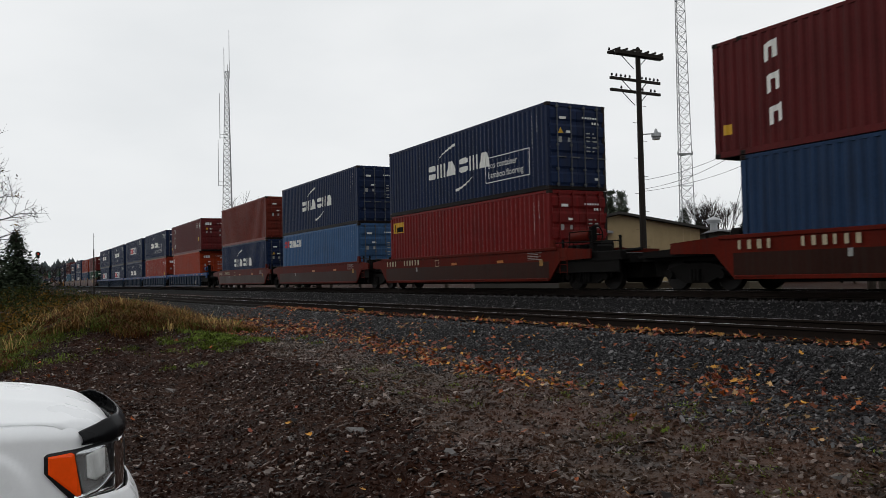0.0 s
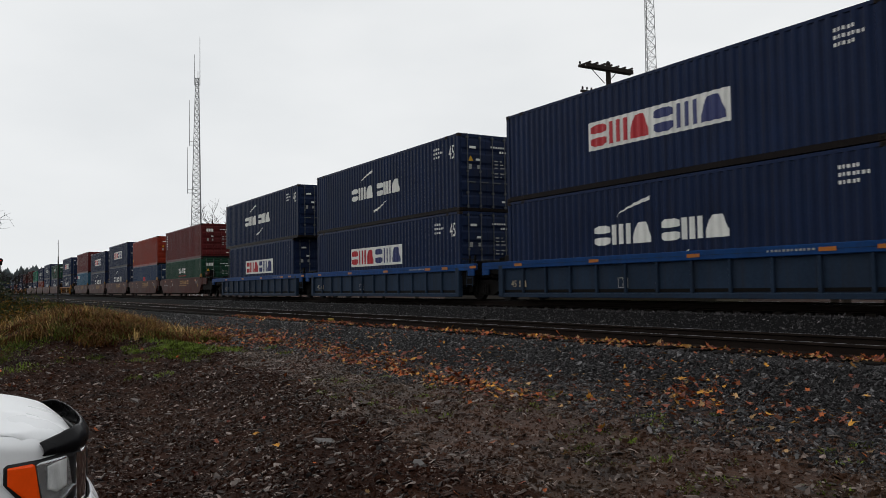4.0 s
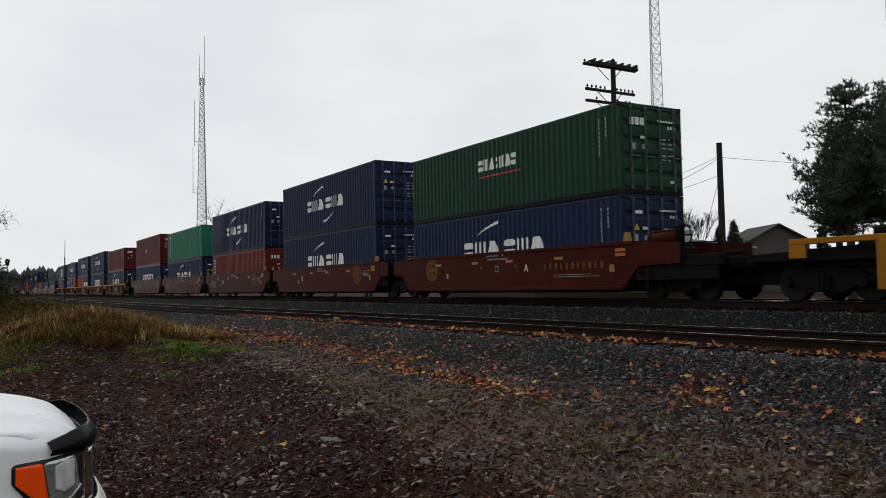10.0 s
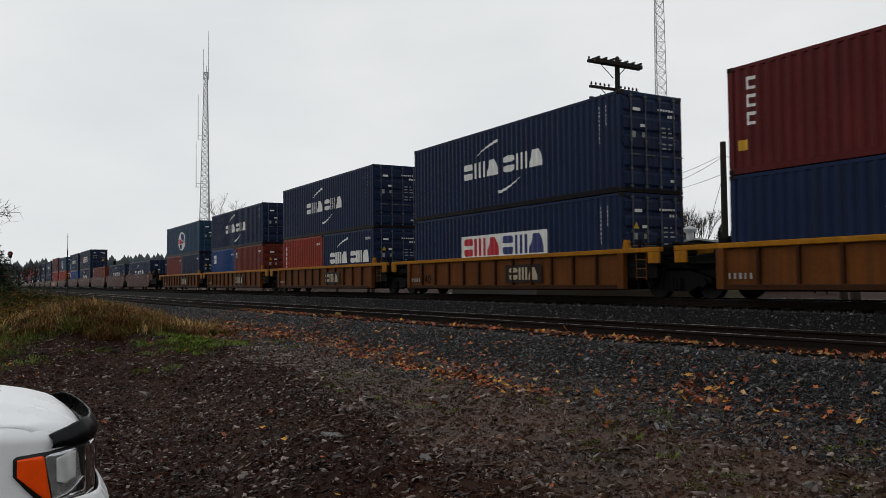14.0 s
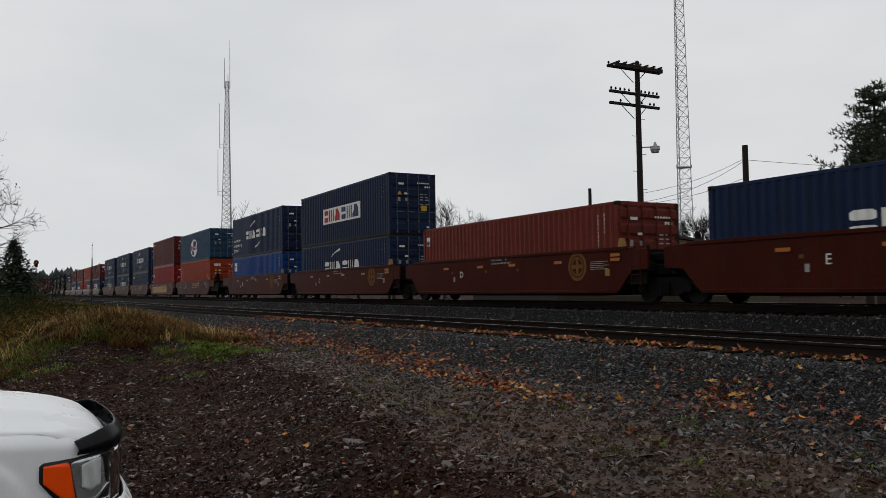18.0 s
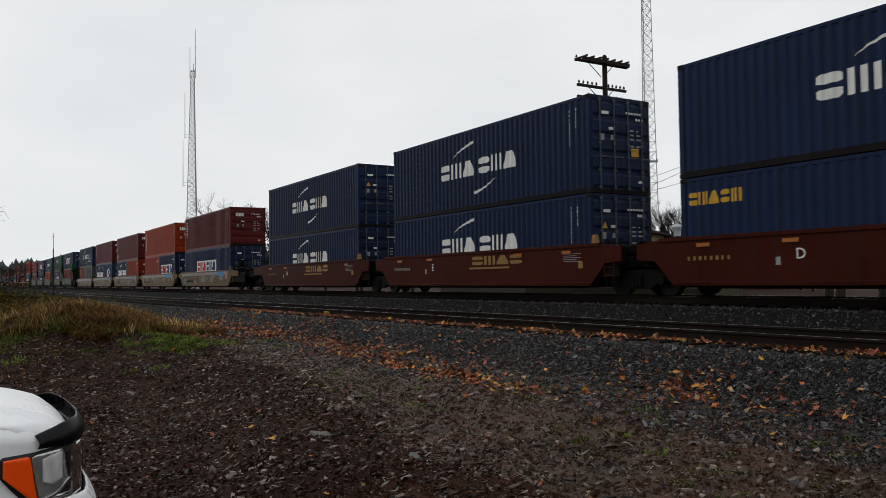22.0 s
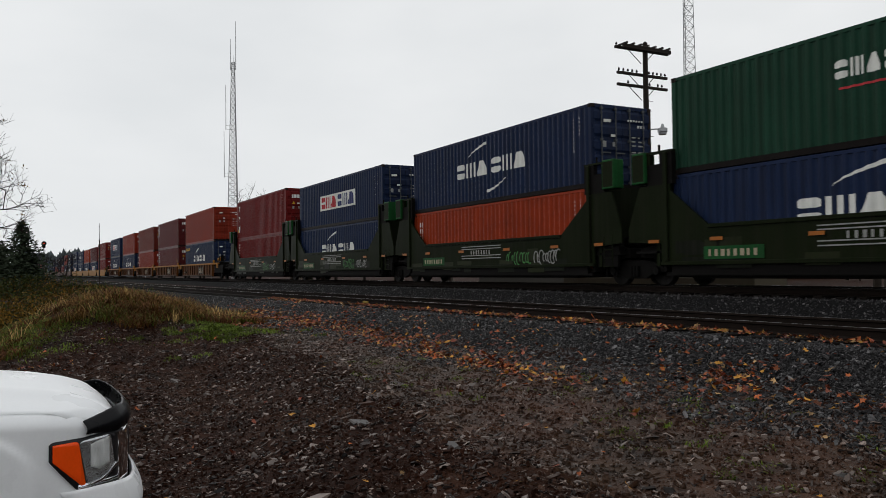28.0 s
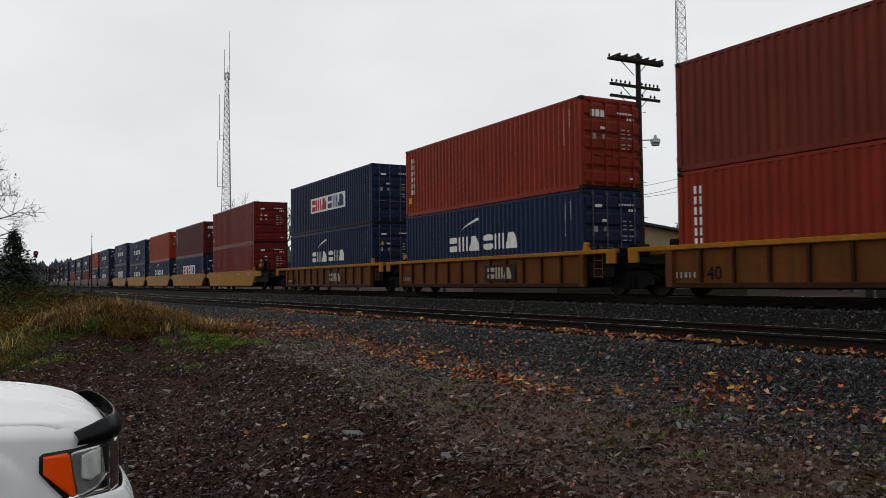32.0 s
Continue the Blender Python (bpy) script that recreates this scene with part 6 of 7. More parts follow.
def pine(x, y, h, r, seed, bare=0.3, base_z=-1.0, dome=0.8):
    """A pine: clear lower trunk, crowded boughs with upturned tips, dense needles and an uneven outline."""
    rr = random.Random(seed)
    top = new("pine_tree")
    top.location = (x, y, base_z)
    tagged(top, "tall dark pine with a dense uneven crown", "tree", "conifers")
    trunk, boughs, needles = Solid(), Solid(), Solid()
    trunk.tube((0, 0, 0), (0, 0, h * 0.55), 0.26, 0.16, 8)
    trunk.tube((0, 0, h * 0.55), (0, 0, h * 0.98), 0.16, 0.03, 8)
    part("trunk", trunk, [BARK], top)
    z = h * bare
    lean_a, lean_b = rr.uniform(0, 6.28), rr.uniform(0, 6.28)
    while z < h * 0.985:
        u = (z / h - bare) / (1 - bare)
        shape = min(1.0, 0.66 + 1.5 * u) * min(1.0, (1.08 - u) / dome)
        for _ in range(rr.choice((6, 8, 9, 10))):
            a = rr.uniform(0, 6.28)
            lump = 1 + 0.16 * math.sin(a * 2 + lean_a + 5 * u) + 0.12 * math.sin(a * 3 + lean_b - 9 * u)
            reach = r * shape * lump * rr.choice((0.55, 0.75, 0.9, 1.0, 1.1)) + 0.2
            out = Vector((math.cos(a), math.sin(a), 0))
            root = Vector((0, 0, z))
            elbow = root + out * reach * 0.6 + Vector((0, 0, reach * rr.uniform(-0.14, 0.10)))
            tip = elbow + out * reach * 0.4 + Vector((0, 0, reach * rr.uniform(0.02, 0.30)))
            boughs.tube(root, elbow, 0.035, 0.02, 5, 0, False)
            boughs.tube(elbow, tip, 0.02, 0.008, 5, 0, False)
            side_ = Vector((-out.y, out.x, 0))
            tufts = max(4, int(reach / 0.10))
            for q in range(tufts):
                f_ = min(1.0, 0.12 + 0.88 * (q + rr.random()) / tufts)
                c = root.lerp(elbow, f_ / 0.6) if f_ < 0.6 else elbow.lerp(tip, (f_ - 0.6) / 0.4)
                c = c + side_ * rr.gauss(0, 0.10 + 0.15 * reach * (1.05 - f_)) + Vector((0, 0, rr.gauss(0.04, 0.10)))
                for _n in range(9):
                    d = (out * rr.uniform(-0.2, 1.0) + side_ * rr.gauss(0, 0.7) + Vector((0, 0, rr.gauss(0.30, 0.45)))).normalized() * rr.uniform(0.14, 0.34)
                    w = d.orthogonal().normalized() * 0.022
                    needles.add([c - w, c + d, c + w], [[0, 1, 2]])
        z += rr.uniform(0.20, 0.36)
    tagged(part("bough", boughs, [BARK], top), "dark knotty boughs", kind="stuff")
    tagged(part("foliage", needles, [PINE], top), "dense grey-green needles", kind="stuff")
    return top


def bare_tree(x, y, h, seed, base_z=None, label="leafless deciduous tree with fine twigs", spread=0.55, depth=6, brown=0.0, lean=(0, 0), stout=0.016):
    rr = random.Random(seed)
    z0 = ground_z(x, y) - 0.1 if base_z is None else base_z
    top = new("bare_tree")
    top.location = (x, y, z0)
    tagged(top, label, "tree", "bare trees")
    tr_, tw, lv = Solid(), Solid(), Solid()

    def grow(p, d, length, rad, level):
        q = p + d * length
        (tr_ if level < 2 else tw).tube(p, q, rad, rad * 0.68, 6 if level < 2 else 4, 0, False)
        if level >= depth:
            if brown and rr.random() < brown:
                leaf_cloud(lv, rr, q, 0.25, 5, 0.07)
            return
        for _ in range(3 if level else 4):
            k = Vector((rr.gauss(0, 1), rr.gauss(0, 1), rr.gauss(0.25, 0.6))).normalized()
            nd = (d * (1 - spread) + k * spread + Vector((0, 0, 0.10))).normalized()
            grow(q if rr.random() < 0.6 else p.lerp(q, rr.uniform(0.55, 0.95)), nd, length * rr.uniform(0.62, 0.85), rad * 0.62, level + 1)

    grow(Vector((0, 0, 0)), Vector((lean[0], lean[1], 1)).normalized(), h * 0.27, h * stout, 0)
    part("trunk", tr_, [BARK], top)
    part("crown", tw, [TWIG], top)
    if lv.v:
        part("foliage", lv, [BUSHGOLD], top)
    return top


# ---- poles, towers, signals ----
def utility_pole():
    top = new("utility_pole")
    top.location = (-27.45, 25.45, -0.7)
    tagged(top, "dark timber utility pole with three crossarms and a lamp", "utility pole")
    top_z = 10.47 + 0.7
    part("pole", Solid().tube((0, 0, 0), (0, 0, top_z + 0.22), 0.16, 0.11, 12).tube((0, 0, top_z + 0.22), (0, 0, top_z + 0.3), 0.11, 0.05, 12), [POLEWOOD], top)
    for k, (dz, half, pins) in enumerate(((0.0, 1.58, 2), (-1.13, 1.48, 10), (-1.66, 1.48, 4))):
        z = top_z - 0.05 + dz
        arm = part("crossarm", Solid().box(-0.06, 0.06, -half, half, z - 0.06, z + 0.06, 0, 0.01), [POLEWOOD], top)
        arm.location = (-0.2, 0, 0)
        if k == 0:
            a2 = part("crossarm", Solid().box(-0.06, 0.06, -half + 0.1, half - 0.25, z - 0.13, z + 0.05, 0, 0.01), [POLEWOOD], top)
            a2.location = (0.2, 0, 0)
            for j in range(7):
                yy = -half + 0.25 + j * 0.42
                part("clamp", Solid().box(-0.34, 0.34, yy - 0.03, yy + 0.03, z + 0.05, z + 0.13), [POLEWOOD], top)
        for sg in (-1, 1):
            part("brace", Solid().tube((-0.27, sg * 0.72, z - 0.05), (-0.18, sg * 0.08, z - 0.62), 0.018, None, 6), [BLACK], top)
        ys = [-1.38 + 0.26 * j for j in range(5)] + [0.40 + 0.24 * j for j in range(5)] if pins == 10 else ([-0.85, 0.42, 0.92, 1.16] if pins == 4 else [-1.5])
        for yy in ys:
            part("insulator", Solid().tube((0, yy, z + 0.05), (0, yy, z + 0.11), 0.012, None, 6).lathe((0, yy, z + 0.10), (0, yy, z + 0.21), [(0, 0.02), (0.05, 0.045), (0.4, 0.05), (0.75, 0.03), (1, 0.035), (1, 0.0)], 8), [BLACK], top).location = (-0.2, 0, 0)
    lz = 6.80 + 0.7
    lamp = part("lamp_arm", Solid().tube((0.0, 0.1, lz), (0.28, 0.66, lz + 0.03), 0.028, None, 8), [STEEL], top)
    part("lamp_head", Solid().lathe((0.29, 0.68, lz + 0.26), (0.29, 0.68, lz - 0.24), [(0, 0.02), (0.05, 0.05), (0.4, 0.10), (0.42, 0.22), (0.75, 0.22), (0.8, 0.19), (1, 0.17), (1, 0)], 14), [STEEL], top, "grey metal lamp head with a bowl")
    for k in range(9):
        z = 2.4 + 0.8 * k
        part("step", Solid().tube((0.0, 0.16 * (-1) ** k, z), (0.0, 0.40 * (-1) ** k, z), 0.012, None, 5), [BLACK], top)


utility_pole()


def lattice(name, x, y, h, w0, w1, legs, bays, label, base_z=-1.0, r=0.05, turn=0.0, platform=None):
    top = new(name)
    top.matrix_basis = pose(x, y, base_z, 0, 0, turn)
    tagged(top, label, "radio tower", "radio towers")
    at = lambda k, u: Vector((math.cos(2 * math.pi * k / legs) * (w0 + (w1 - w0) * u), math.sin(2 * math.pi * k / legs) * (w0 + (w1 - w0) * u), h * u))
    for k in range(legs):
        part("leg", Solid().tube(at(k, 0), at(k, 1), r, r * 0.7, 6), [STEELDARK], top)
    br = Solid()
    for j in range(bays):
        u0, u1 = j / bays, (j + 1) / bays
        for k in range(legs):
            br.tube(at(k, u0), at((k + 1) % legs, u1), r * 0.45, None, 4, 0, False)
            br.tube(at((k + 1) % legs, u0), at(k, u1), r * 0.45, None, 4, 0, False)
            br.tube(at(k, u1), at((k + 1) % legs, u1), r * 0.4, None, 4, 0, False)
    part("bracing", br, [STEELDARK], top)
    return top, at


STEELDARK = material("weathered_steel", (0.30, 0.305, 0.31), rough=0.6, metal=0.3, vary=0.25, bump=0.0)
TY = 34.0
tower, at_ = lattice("radio_tower", -3.99 * TY, TY, 36.8, 1.35, 0.34, 3, 36, "self-supporting lattice radio tower with whip aerials", -0.8, 0.075, 20)
# aerials: offset across the view, foot and tip; the stand-off arms of the side ones
for off, z0, z1, arms in ((-0.50, 35.6, 40.8, (35.8, 36.7)), (0.36, 35.6, 43.9, (35.8, 36.7)), (-1.30, 25.4, 33.0, (25.5, 26.1)), (-1.60, 17.4, 25.1, (17.5, 18.1)), (0.05, 36.6, 38.0, ())):
    ax, ay = 0.56 * off, 0.829 * off
    mast = part("aerial", Solid().tube((ax, ay, z0), (ax, ay, z1), 0.06, 0.035, 6), [STEELDARK], tower, "thin whip aerial")
    for z in arms:
        part("arm", Solid().tube((ax, ay, z), (0.1 * ax, 0.1 * ay, z), 0.035, None, 5), [STEELDARK], mast)
T2 = 62.0
tower2, at2 = lattice("guyed_mast", -0.6988 * T2, 0.7154 * T2, 26.0, 0.72, 0.36, 3, 34, "tall guyed lattice mast with close zigzag bracing", -0.8, 0.036, 35)
ring2 = Solid()
for k in range(3):
    p, q = at2(k, 0.385), at2((k + 1) % 3, 0.385)
    ring2.tube(p * 1.0, q, 0.05, None, 6)
    ring2.tube((p.x * 1.1, p.y * 1.1, p.z - 0.1), (p.x * 1.1, p.y * 1.1, p.z + 0.15), 0.04, None, 6)
part("guy_collar", ring2, [STEELDARK], tower2)


def signal(x, y, h, label, lit=True):
    s = new("railway_signal")
    s.location = (x, y, ground_z(x, y))
    tagged(s, label, "railway signal", "railway signals")
    part("mast", Solid().tube((0, 0, 0), (0, 0, h), 0.07, 0.06, 10).box(-0.2, 0.2, -0.2, 0.2, 0, 0.15), [STEEL], s)
    part("backboard", Solid().lathe((0.05, 0, h + 0.05), (0.09, 0, h + 0.05), [(0, 0.0), (0, 0.31), (1, 0.31), (1, 0.0)], 20).box(-0.05, 0.08, -0.20, 0.20, h - 0.55, h + 0.05, 0, 0.05), [BLACK], s)
    if lit:
        part("lens", Solid().lathe((0.10, 0, h + 0.05), (0.14, 0, h + 0.05), [(0, 0.09), (1, 0.075), (1, 0.0)], 12), [material("red_signal_light", (0.7, 0.02, 0.01), bump=0, emit=0.4)], s, "glowing red lens")
    return s


signal(-119.9, 4.70, 5.0, "railway signal on a steel mast showing red")
signal(-185, 27.0, 6.2, "distant railway signal with a dark round backboard", False)


def thin_pole(x, y, h, r, label, base_z=-1.0, whip=0):
    s = new("timber_pole")
    s.location = (x, y, base_z)
    tagged(s, label, "pole", "timber poles")
    part("pole", Solid().tube((0, 0, 0), (0, 0, h), r, r * 0.75, 10), [POLEWOOD], s)
    if whip:
        part("whip", Solid().tube((0, 0, h), (0, 0, h + whip), 0.03, 0.015, 6).box(-0.4, 0.4, -0.02, 0.02, h + whip - 0.3, h + whip - 0.26), [STEELDARK], s)
    return s


# ---- a white pickup parked on the yard ----
BEZEL = material("black_bezel", (0.010, 0.010, 0.011), rough=0.4, vary=0.1, bump=0.0)
LAMPBOWL = material("pale_lamp_bowl", (0.62, 0.63, 0.62), rough=0.35, metal=0.2, vary=0.3, scale=8, fine=120, bump=0.006, stretch=(1, 3, 1))
CARWHITE = material("white_car_paint", (0.82, 0.83, 0.84), rough=0.3, vary=0.03, scale=2, bump=0.0)
DARKPLASTIC = material("smoked_plastic", (0.006, 0.006, 0.007), rough=0.28, vary=0.1, bump=0.0, spec=0.12)
CHROME = material("chrome", (0.75, 0.76, 0.77), rough=0.08, metal=1.0, vary=0.05, bump=0.0)
AMBER = material("amber_lens", (0.9025, 0.0826, 0.0064), rough=0.16, vary=0.06, scale=20, bump=0.0)
REFLECTOR = material("headlight_reflector", (0.55, 0.57, 0.58), rough=0.16, metal=0.85, vary=0.25, scale=14, bump=0.004)
TYRE = material("tyre_rubber", (0.014, 0.014, 0.015), rough=0.8, vary=0.3, bump=0.003)
GLASSDARK = material("tinted_glass", (0.018, 0.022, 0.024), rough=0.05, vary=0.05, bump=0.0)
CLEARLENS = bpy.data.materials.new("clear_lens")
CLEARLENS.use_nodes = True
CLEARLENS.node_tree.nodes["Principled BSDF"].inputs["Transmission Weight"].default_value = 1.0
CLEARLENS.node_tree.nodes["Principled BSDF"].inputs["Roughness"].default_value = 0.03
CLEARLENS.node_tree.nodes["Principled BSDF"].inputs["IOR"].default_value = 1.2


def lerp_table(tab, x):
    if x <= tab[0][0]:
        return tab[0][1]
    for (a, va), (b, vb) in zip(tab, tab[1:]):
        if x <= b:
            k = (x - a) / (b - a)
            return va + (vb - va) * k
    return tab[-1][1]


def patch(name, fn, nu, nv, mat, parent, label="", thick=0.0, flip=False):
    """A smooth sheet from fn(u, v), both from 0 to 1."""
    v = [fn(i / nu, j / nv) for j in range(nv + 1) for i in range(nu + 1)]
    n = nu + 1
    f = [[j * n + i, j * n + i + 1, (j + 1) * n + i + 1, (j + 1) * n + i] for j in range(nv) for i in range(nu)]
    if flip:
        f = [q[::-1] for q in f]
    o = obj(name, mesh(name, v, f, mat, None, True), parent, None, label)
    if thick:
        m = o.modifiers.new("thick", "SOLIDIFY")
        m.thickness, m.offset = thick, -1
    return o


def pickup():
    """Nose towards +y, its right flank towards +x; only the front right corner is ever in view."""
    car = new("pickup_truck")
    car.location = (-6.60, -0.02, -1.47)
    tagged(car, "white pickup truck with a dark hood deflector on the yard", "pickup truck")
    G = 1.47
    crown = [(-1.35, 0.0 + G), (-0.6, -0.075 + G), (-0.08, -0.137 + G), (0.20, -0.18 + G), (0.39, -0.225 + G), (0.55, -0.28 + G), (0.64, -0.32 + G), (0.72, -0.36 + G), (0.76, -0.42 + G)]
    shoulder = [(-1.35, -0.22 + G), (-0.07, -0.285 + G), (0.25, -0.305 + G), (0.46, -0.335 + G), (0.70, -0.42 + G)]
    # plan of the nose: forward reach at each half width
    nose = [(0.0, 0.80), (0.30, 0.79), (0.55, 0.765), (0.70, 0.735), (0.80, 0.68), (0.86, 0.60), (0.90, 0.52), (0.95, 0.42), (0.985, 0.32), (1.0, 0.20)]
    flank = [(-6, 1.0)] + [(y, x) for x, y in nose[::-1]]

    def hood(u, v):
        x = (2 * u - 1) * 0.93
        front = lerp_table(nose, abs(x)) - 0.05
        y = -1.30 + (front + 1.30) * v ** 0.85
        k = abs(x) / 0.93
        z = lerp_table(crown, y) + (lerp_table(shoulder, y) - lerp_table(crown, y)) * k ** 2.6
        z += 0.018 * math.exp(-((k - 0.62) / 0.10) ** 2)
        return (x, y, z - 0.05 * max(0, v - 0.93) / 0.07)

    patch("hood", hood, 44, 34, CARWHITE, car, "glossy white hood", 0.012)
    for sg in (1, -1):
        def fender(u, v, sg=sg):
            y = -1.30 + 1.86 * u
            w = lerp_table(flank, y)
            top = lerp_table(shoulder, y) - 0.005
            low = 0.50
            arch = 0.40 + math.sqrt(max(0, 0.49 ** 2 - (y + 0.62) ** 2)) if abs(y + 0.62) < 0.49 else low
            low = max(low, arch)
            z = top + (low - top) * v
            ring = math.hypot(max(0.0, y + 0.17), z - 0.67)
            bulge = 0.030 * smooth(0.41, 0.36, ring) * smooth(-1.2, -0.9, y)
            x = w - 0.07 * (1 - min(1, v / 0.14)) ** 2 + bulge - 0.02 * v
            return (sg * x, y, z)

        patch("fender", fender, 70, 40, CARWHITE, car, "", 0.006, sg > 0)

        def band(y0, y1, lo, hi, out, sg=sg):
            """A sheet that wraps the corner; heights and reach as they stand on the plane of the flank, seen square on from 5.6 m."""
            def fn(u, v):
                yp = y0 + (y1 - y0) * u
                zp = lerp_table(hi, yp) + (lerp_table(lo, yp) - lerp_table(hi, yp)) * v
                y = yp
                for _ in range(6):
                    y = yp * (6.6 - lerp_table(flank, y)) / 5.6
                w = lerp_table(flank, y)
                k = (6.6 - w) / 5.6
                turn = min(1.0, max(0.0, (y - 0.25) / 0.5))
                return (sg * (w + out * (1 - 0.6 * turn)), y + out * turn, 0.56 + (zp - 0.56) * k + G)
            return fn

        lamp = patch("headlight", band(0.268, 0.725, [(0.268, -0.60), (0.285, -0.625), (0.425, -0.79), (0.48, -0.80), (0.60, -0.765), (0.64, -0.80), (0.73, -0.815)],
                                       [(0.268, -0.50), (0.285, -0.482), (0.46, -0.468), (0.60, -0.44), (0.73, -0.425)], 0.008), 40, 8, BEZEL, car, "headlight with amber corner lens and dark bezel", 0.03, sg > 0)
        patch("turn_signal", band(0.287, 0.470, [(0.287, -0.605), (0.445, -0.765), (0.470, -0.757)], [(0.287, -0.50), (0.418, -0.488), (0.432, -0.50), (0.470, -0.745)], 0.014), 24, 8, AMBER, lamp, "amber turn signal lens", 0.004, sg > 0)
        patch("reflector", band(0.440, 0.655, [(0.44, -0.53), (0.455, -0.60), (0.482, -0.755), (0.50, -0.765), (0.555, -0.745), (0.61, -0.70), (0.655, -0.655)], [(0.44, -0.50), (0.47, -0.482), (0.61, -0.458), (0.625, -0.50), (0.635, -0.63), (0.655, -0.64)], 0.013), 26, 10, REFLECTOR, lamp, "silvery headlight reflector", 0.003, sg > 0)
        bowl = patch("bulb_bowl", band(0.50, 0.605, [(0.50, -0.655), (0.55, -0.675), (0.605, -0.64)], [(0.50, -0.515), (0.55, -0.49), (0.605, -0.475)], 0.018), 14, 10, LAMPBOWL, lamp, "ribbed lamp bowl", 0.003, sg > 0)
        patch("lens_trim", band(0.50, 0.70, [(0.50, -0.775), (0.56, -0.755), (0.62, -0.70), (0.65, -0.665), (0.70, -0.66)], [(0.50, -0.755), (0.555, -0.735), (0.60, -0.70), (0.64, -0.645), (0.70, -0.63)], 0.017), 20, 3, CHROME, lamp, "chrome trim strip", 0.003, sg > 0)
        patch("cover", band(0.44, 0.70, [(0.44, -0.74), (0.50, -0.775), (0.70, -0.77)], [(0.44, -0.488), (0.60, -0.452), (0.70, -0.44)], 0.024), 20, 8, CLEARLENS, lamp, "clear plastic cover").visible_shadow = False

        part("fender_seam", Solid().box(sg * 1.0 - 0.006, sg * 1.0 + 0.006, -1.31, -1.295, 0.5, 1.2), [BLACK], car)

    reach = [(0.0, 0.0), (0.45, 0.58), (0.65, 0.76), (0.80, 0.845), (0.92, 0.89), (1.0, 0.922)]
    rim = [(0.0, -0.325), (0.60, -0.315), (0.76, -0.31), (0.84, -0.33), (0.90, -0.365), (0.922, -0.38)]
    hem = [(0.0, -0.455), (0.60, -0.462), (0.80, -0.468), (0.922, -0.462)]

    def lip(u, v):
        """The rolled deflector along the front edge of the hood, rim to hem."""
        sx = 1 if u > 0.5 else -1
        x = lerp_table(reach, abs(2 * u - 1))
        y = lerp_table(nose, x)
        dx = (lerp_table(nose, x - 0.03) - lerp_table(nose, min(1, x + 0.03))) / 0.06
        nx, ny = dx / math.hypot(dx, 1), 1 / math.hypot(dx, 1)
        z = lerp_table(rim, x) + (lerp_table(hem, x) - lerp_table(rim, x)) * v
        out = -0.035 + 0.075 * math.sin(math.pi * (0.10 + 0.62 * v)) ** 1.2
        return (sx * (x + nx * out), y + ny * out, z + G)

    patch("deflector", lip, 72, 12, DARKPLASTIC, car, "smoked plastic hood deflector", 0.006)

    def grille(u, v):
        x = (2 * u - 1) * 0.74
        return (x, lerp_table(nose, abs(x)) - 0.03, G - 0.42 - 0.36 * v)

    patch("grille", grille, 24, 6, DARKPLASTIC, car, "dark grille", 0.02)
    for k in range(3):
        patch("grille_bar", lambda u, v, k=k: ((2 * u - 1) * 0.74, lerp_table(nose, abs((2 * u - 1) * 0.74)) + 0.02, G - 0.47 - 0.11 * k - 0.05 * v), 24, 2, CHROME, car, "chrome grille bar", 0.01)

    def bumper(u, v):
        x = (2 * u - 1) * 0.99
        y = lerp_table(nose, abs(x)) + 0.02 + 0.10 * math.sin(math.pi * min(1, 0.10 + 0.75 * v))
        return (x, y, G - 0.80 - 0.32 * v)

    patch("bumper", bumper, 48, 12, CARWHITE, car, "white painted front bumper", 0.01)
    patch("bumper_trim", lambda u, v: ((2 * u - 1) * 0.95, lerp_table(nose, abs((2 * u - 1) * 0.95)) + 0.02, G - 0.775 - 0.03 * v), 40, 2, CHROME, car, "chrome bumper strip", 0.01)
    # cab, bed and glass: behind the view, but whole
    cab = Solid().prism_x([(-1.30, 0.5), (-1.30, 1.20), (-2.05, 1.88), (-3.35, 1.90), (-3.75, 1.25), (-3.75, 0.5)], -0.97, 0.97)
    part("cab", cab, [CARWHITE], car)
    part("windscreen", Solid().prism_x([(-1.36, 1.24), (-1.30, 1.25), (-1.98, 1.86), (-2.03, 1.84)], -0.80, 0.80), [GLASSDARK], car)
    for sg in (-1, 1):
        part("side_window", Solid().prism_x([(-1.65, 1.22), (-2.12, 1.74), (-3.30, 1.76), (-3.55, 1.22)], sg * 0.972 - 0.004, sg * 0.972 + 0.004), [GLASSDARK], car)
        part("bed_side", Solid().box(sg * 0.97 - 0.04, sg * 0.97 + 0.03, -5.65, -3.78, 0.5, 1.25, 0, 0.02), [CARWHITE], car)
    part("tailgate", Solid().box(-0.95, 0.95, -5.70, -5.62, 0.55, 1.25, 0, 0.02), [CARWHITE], car)
    part("bed_floor", Solid().box(-0.95, 0.95, -5.6, -3.78, 0.55, 0.62), [BLACK], car)
    part("chassis", Solid().box(-0.6, 0.6, -5.5, 0.45, 0.32, 0.55), [BLACK], car)
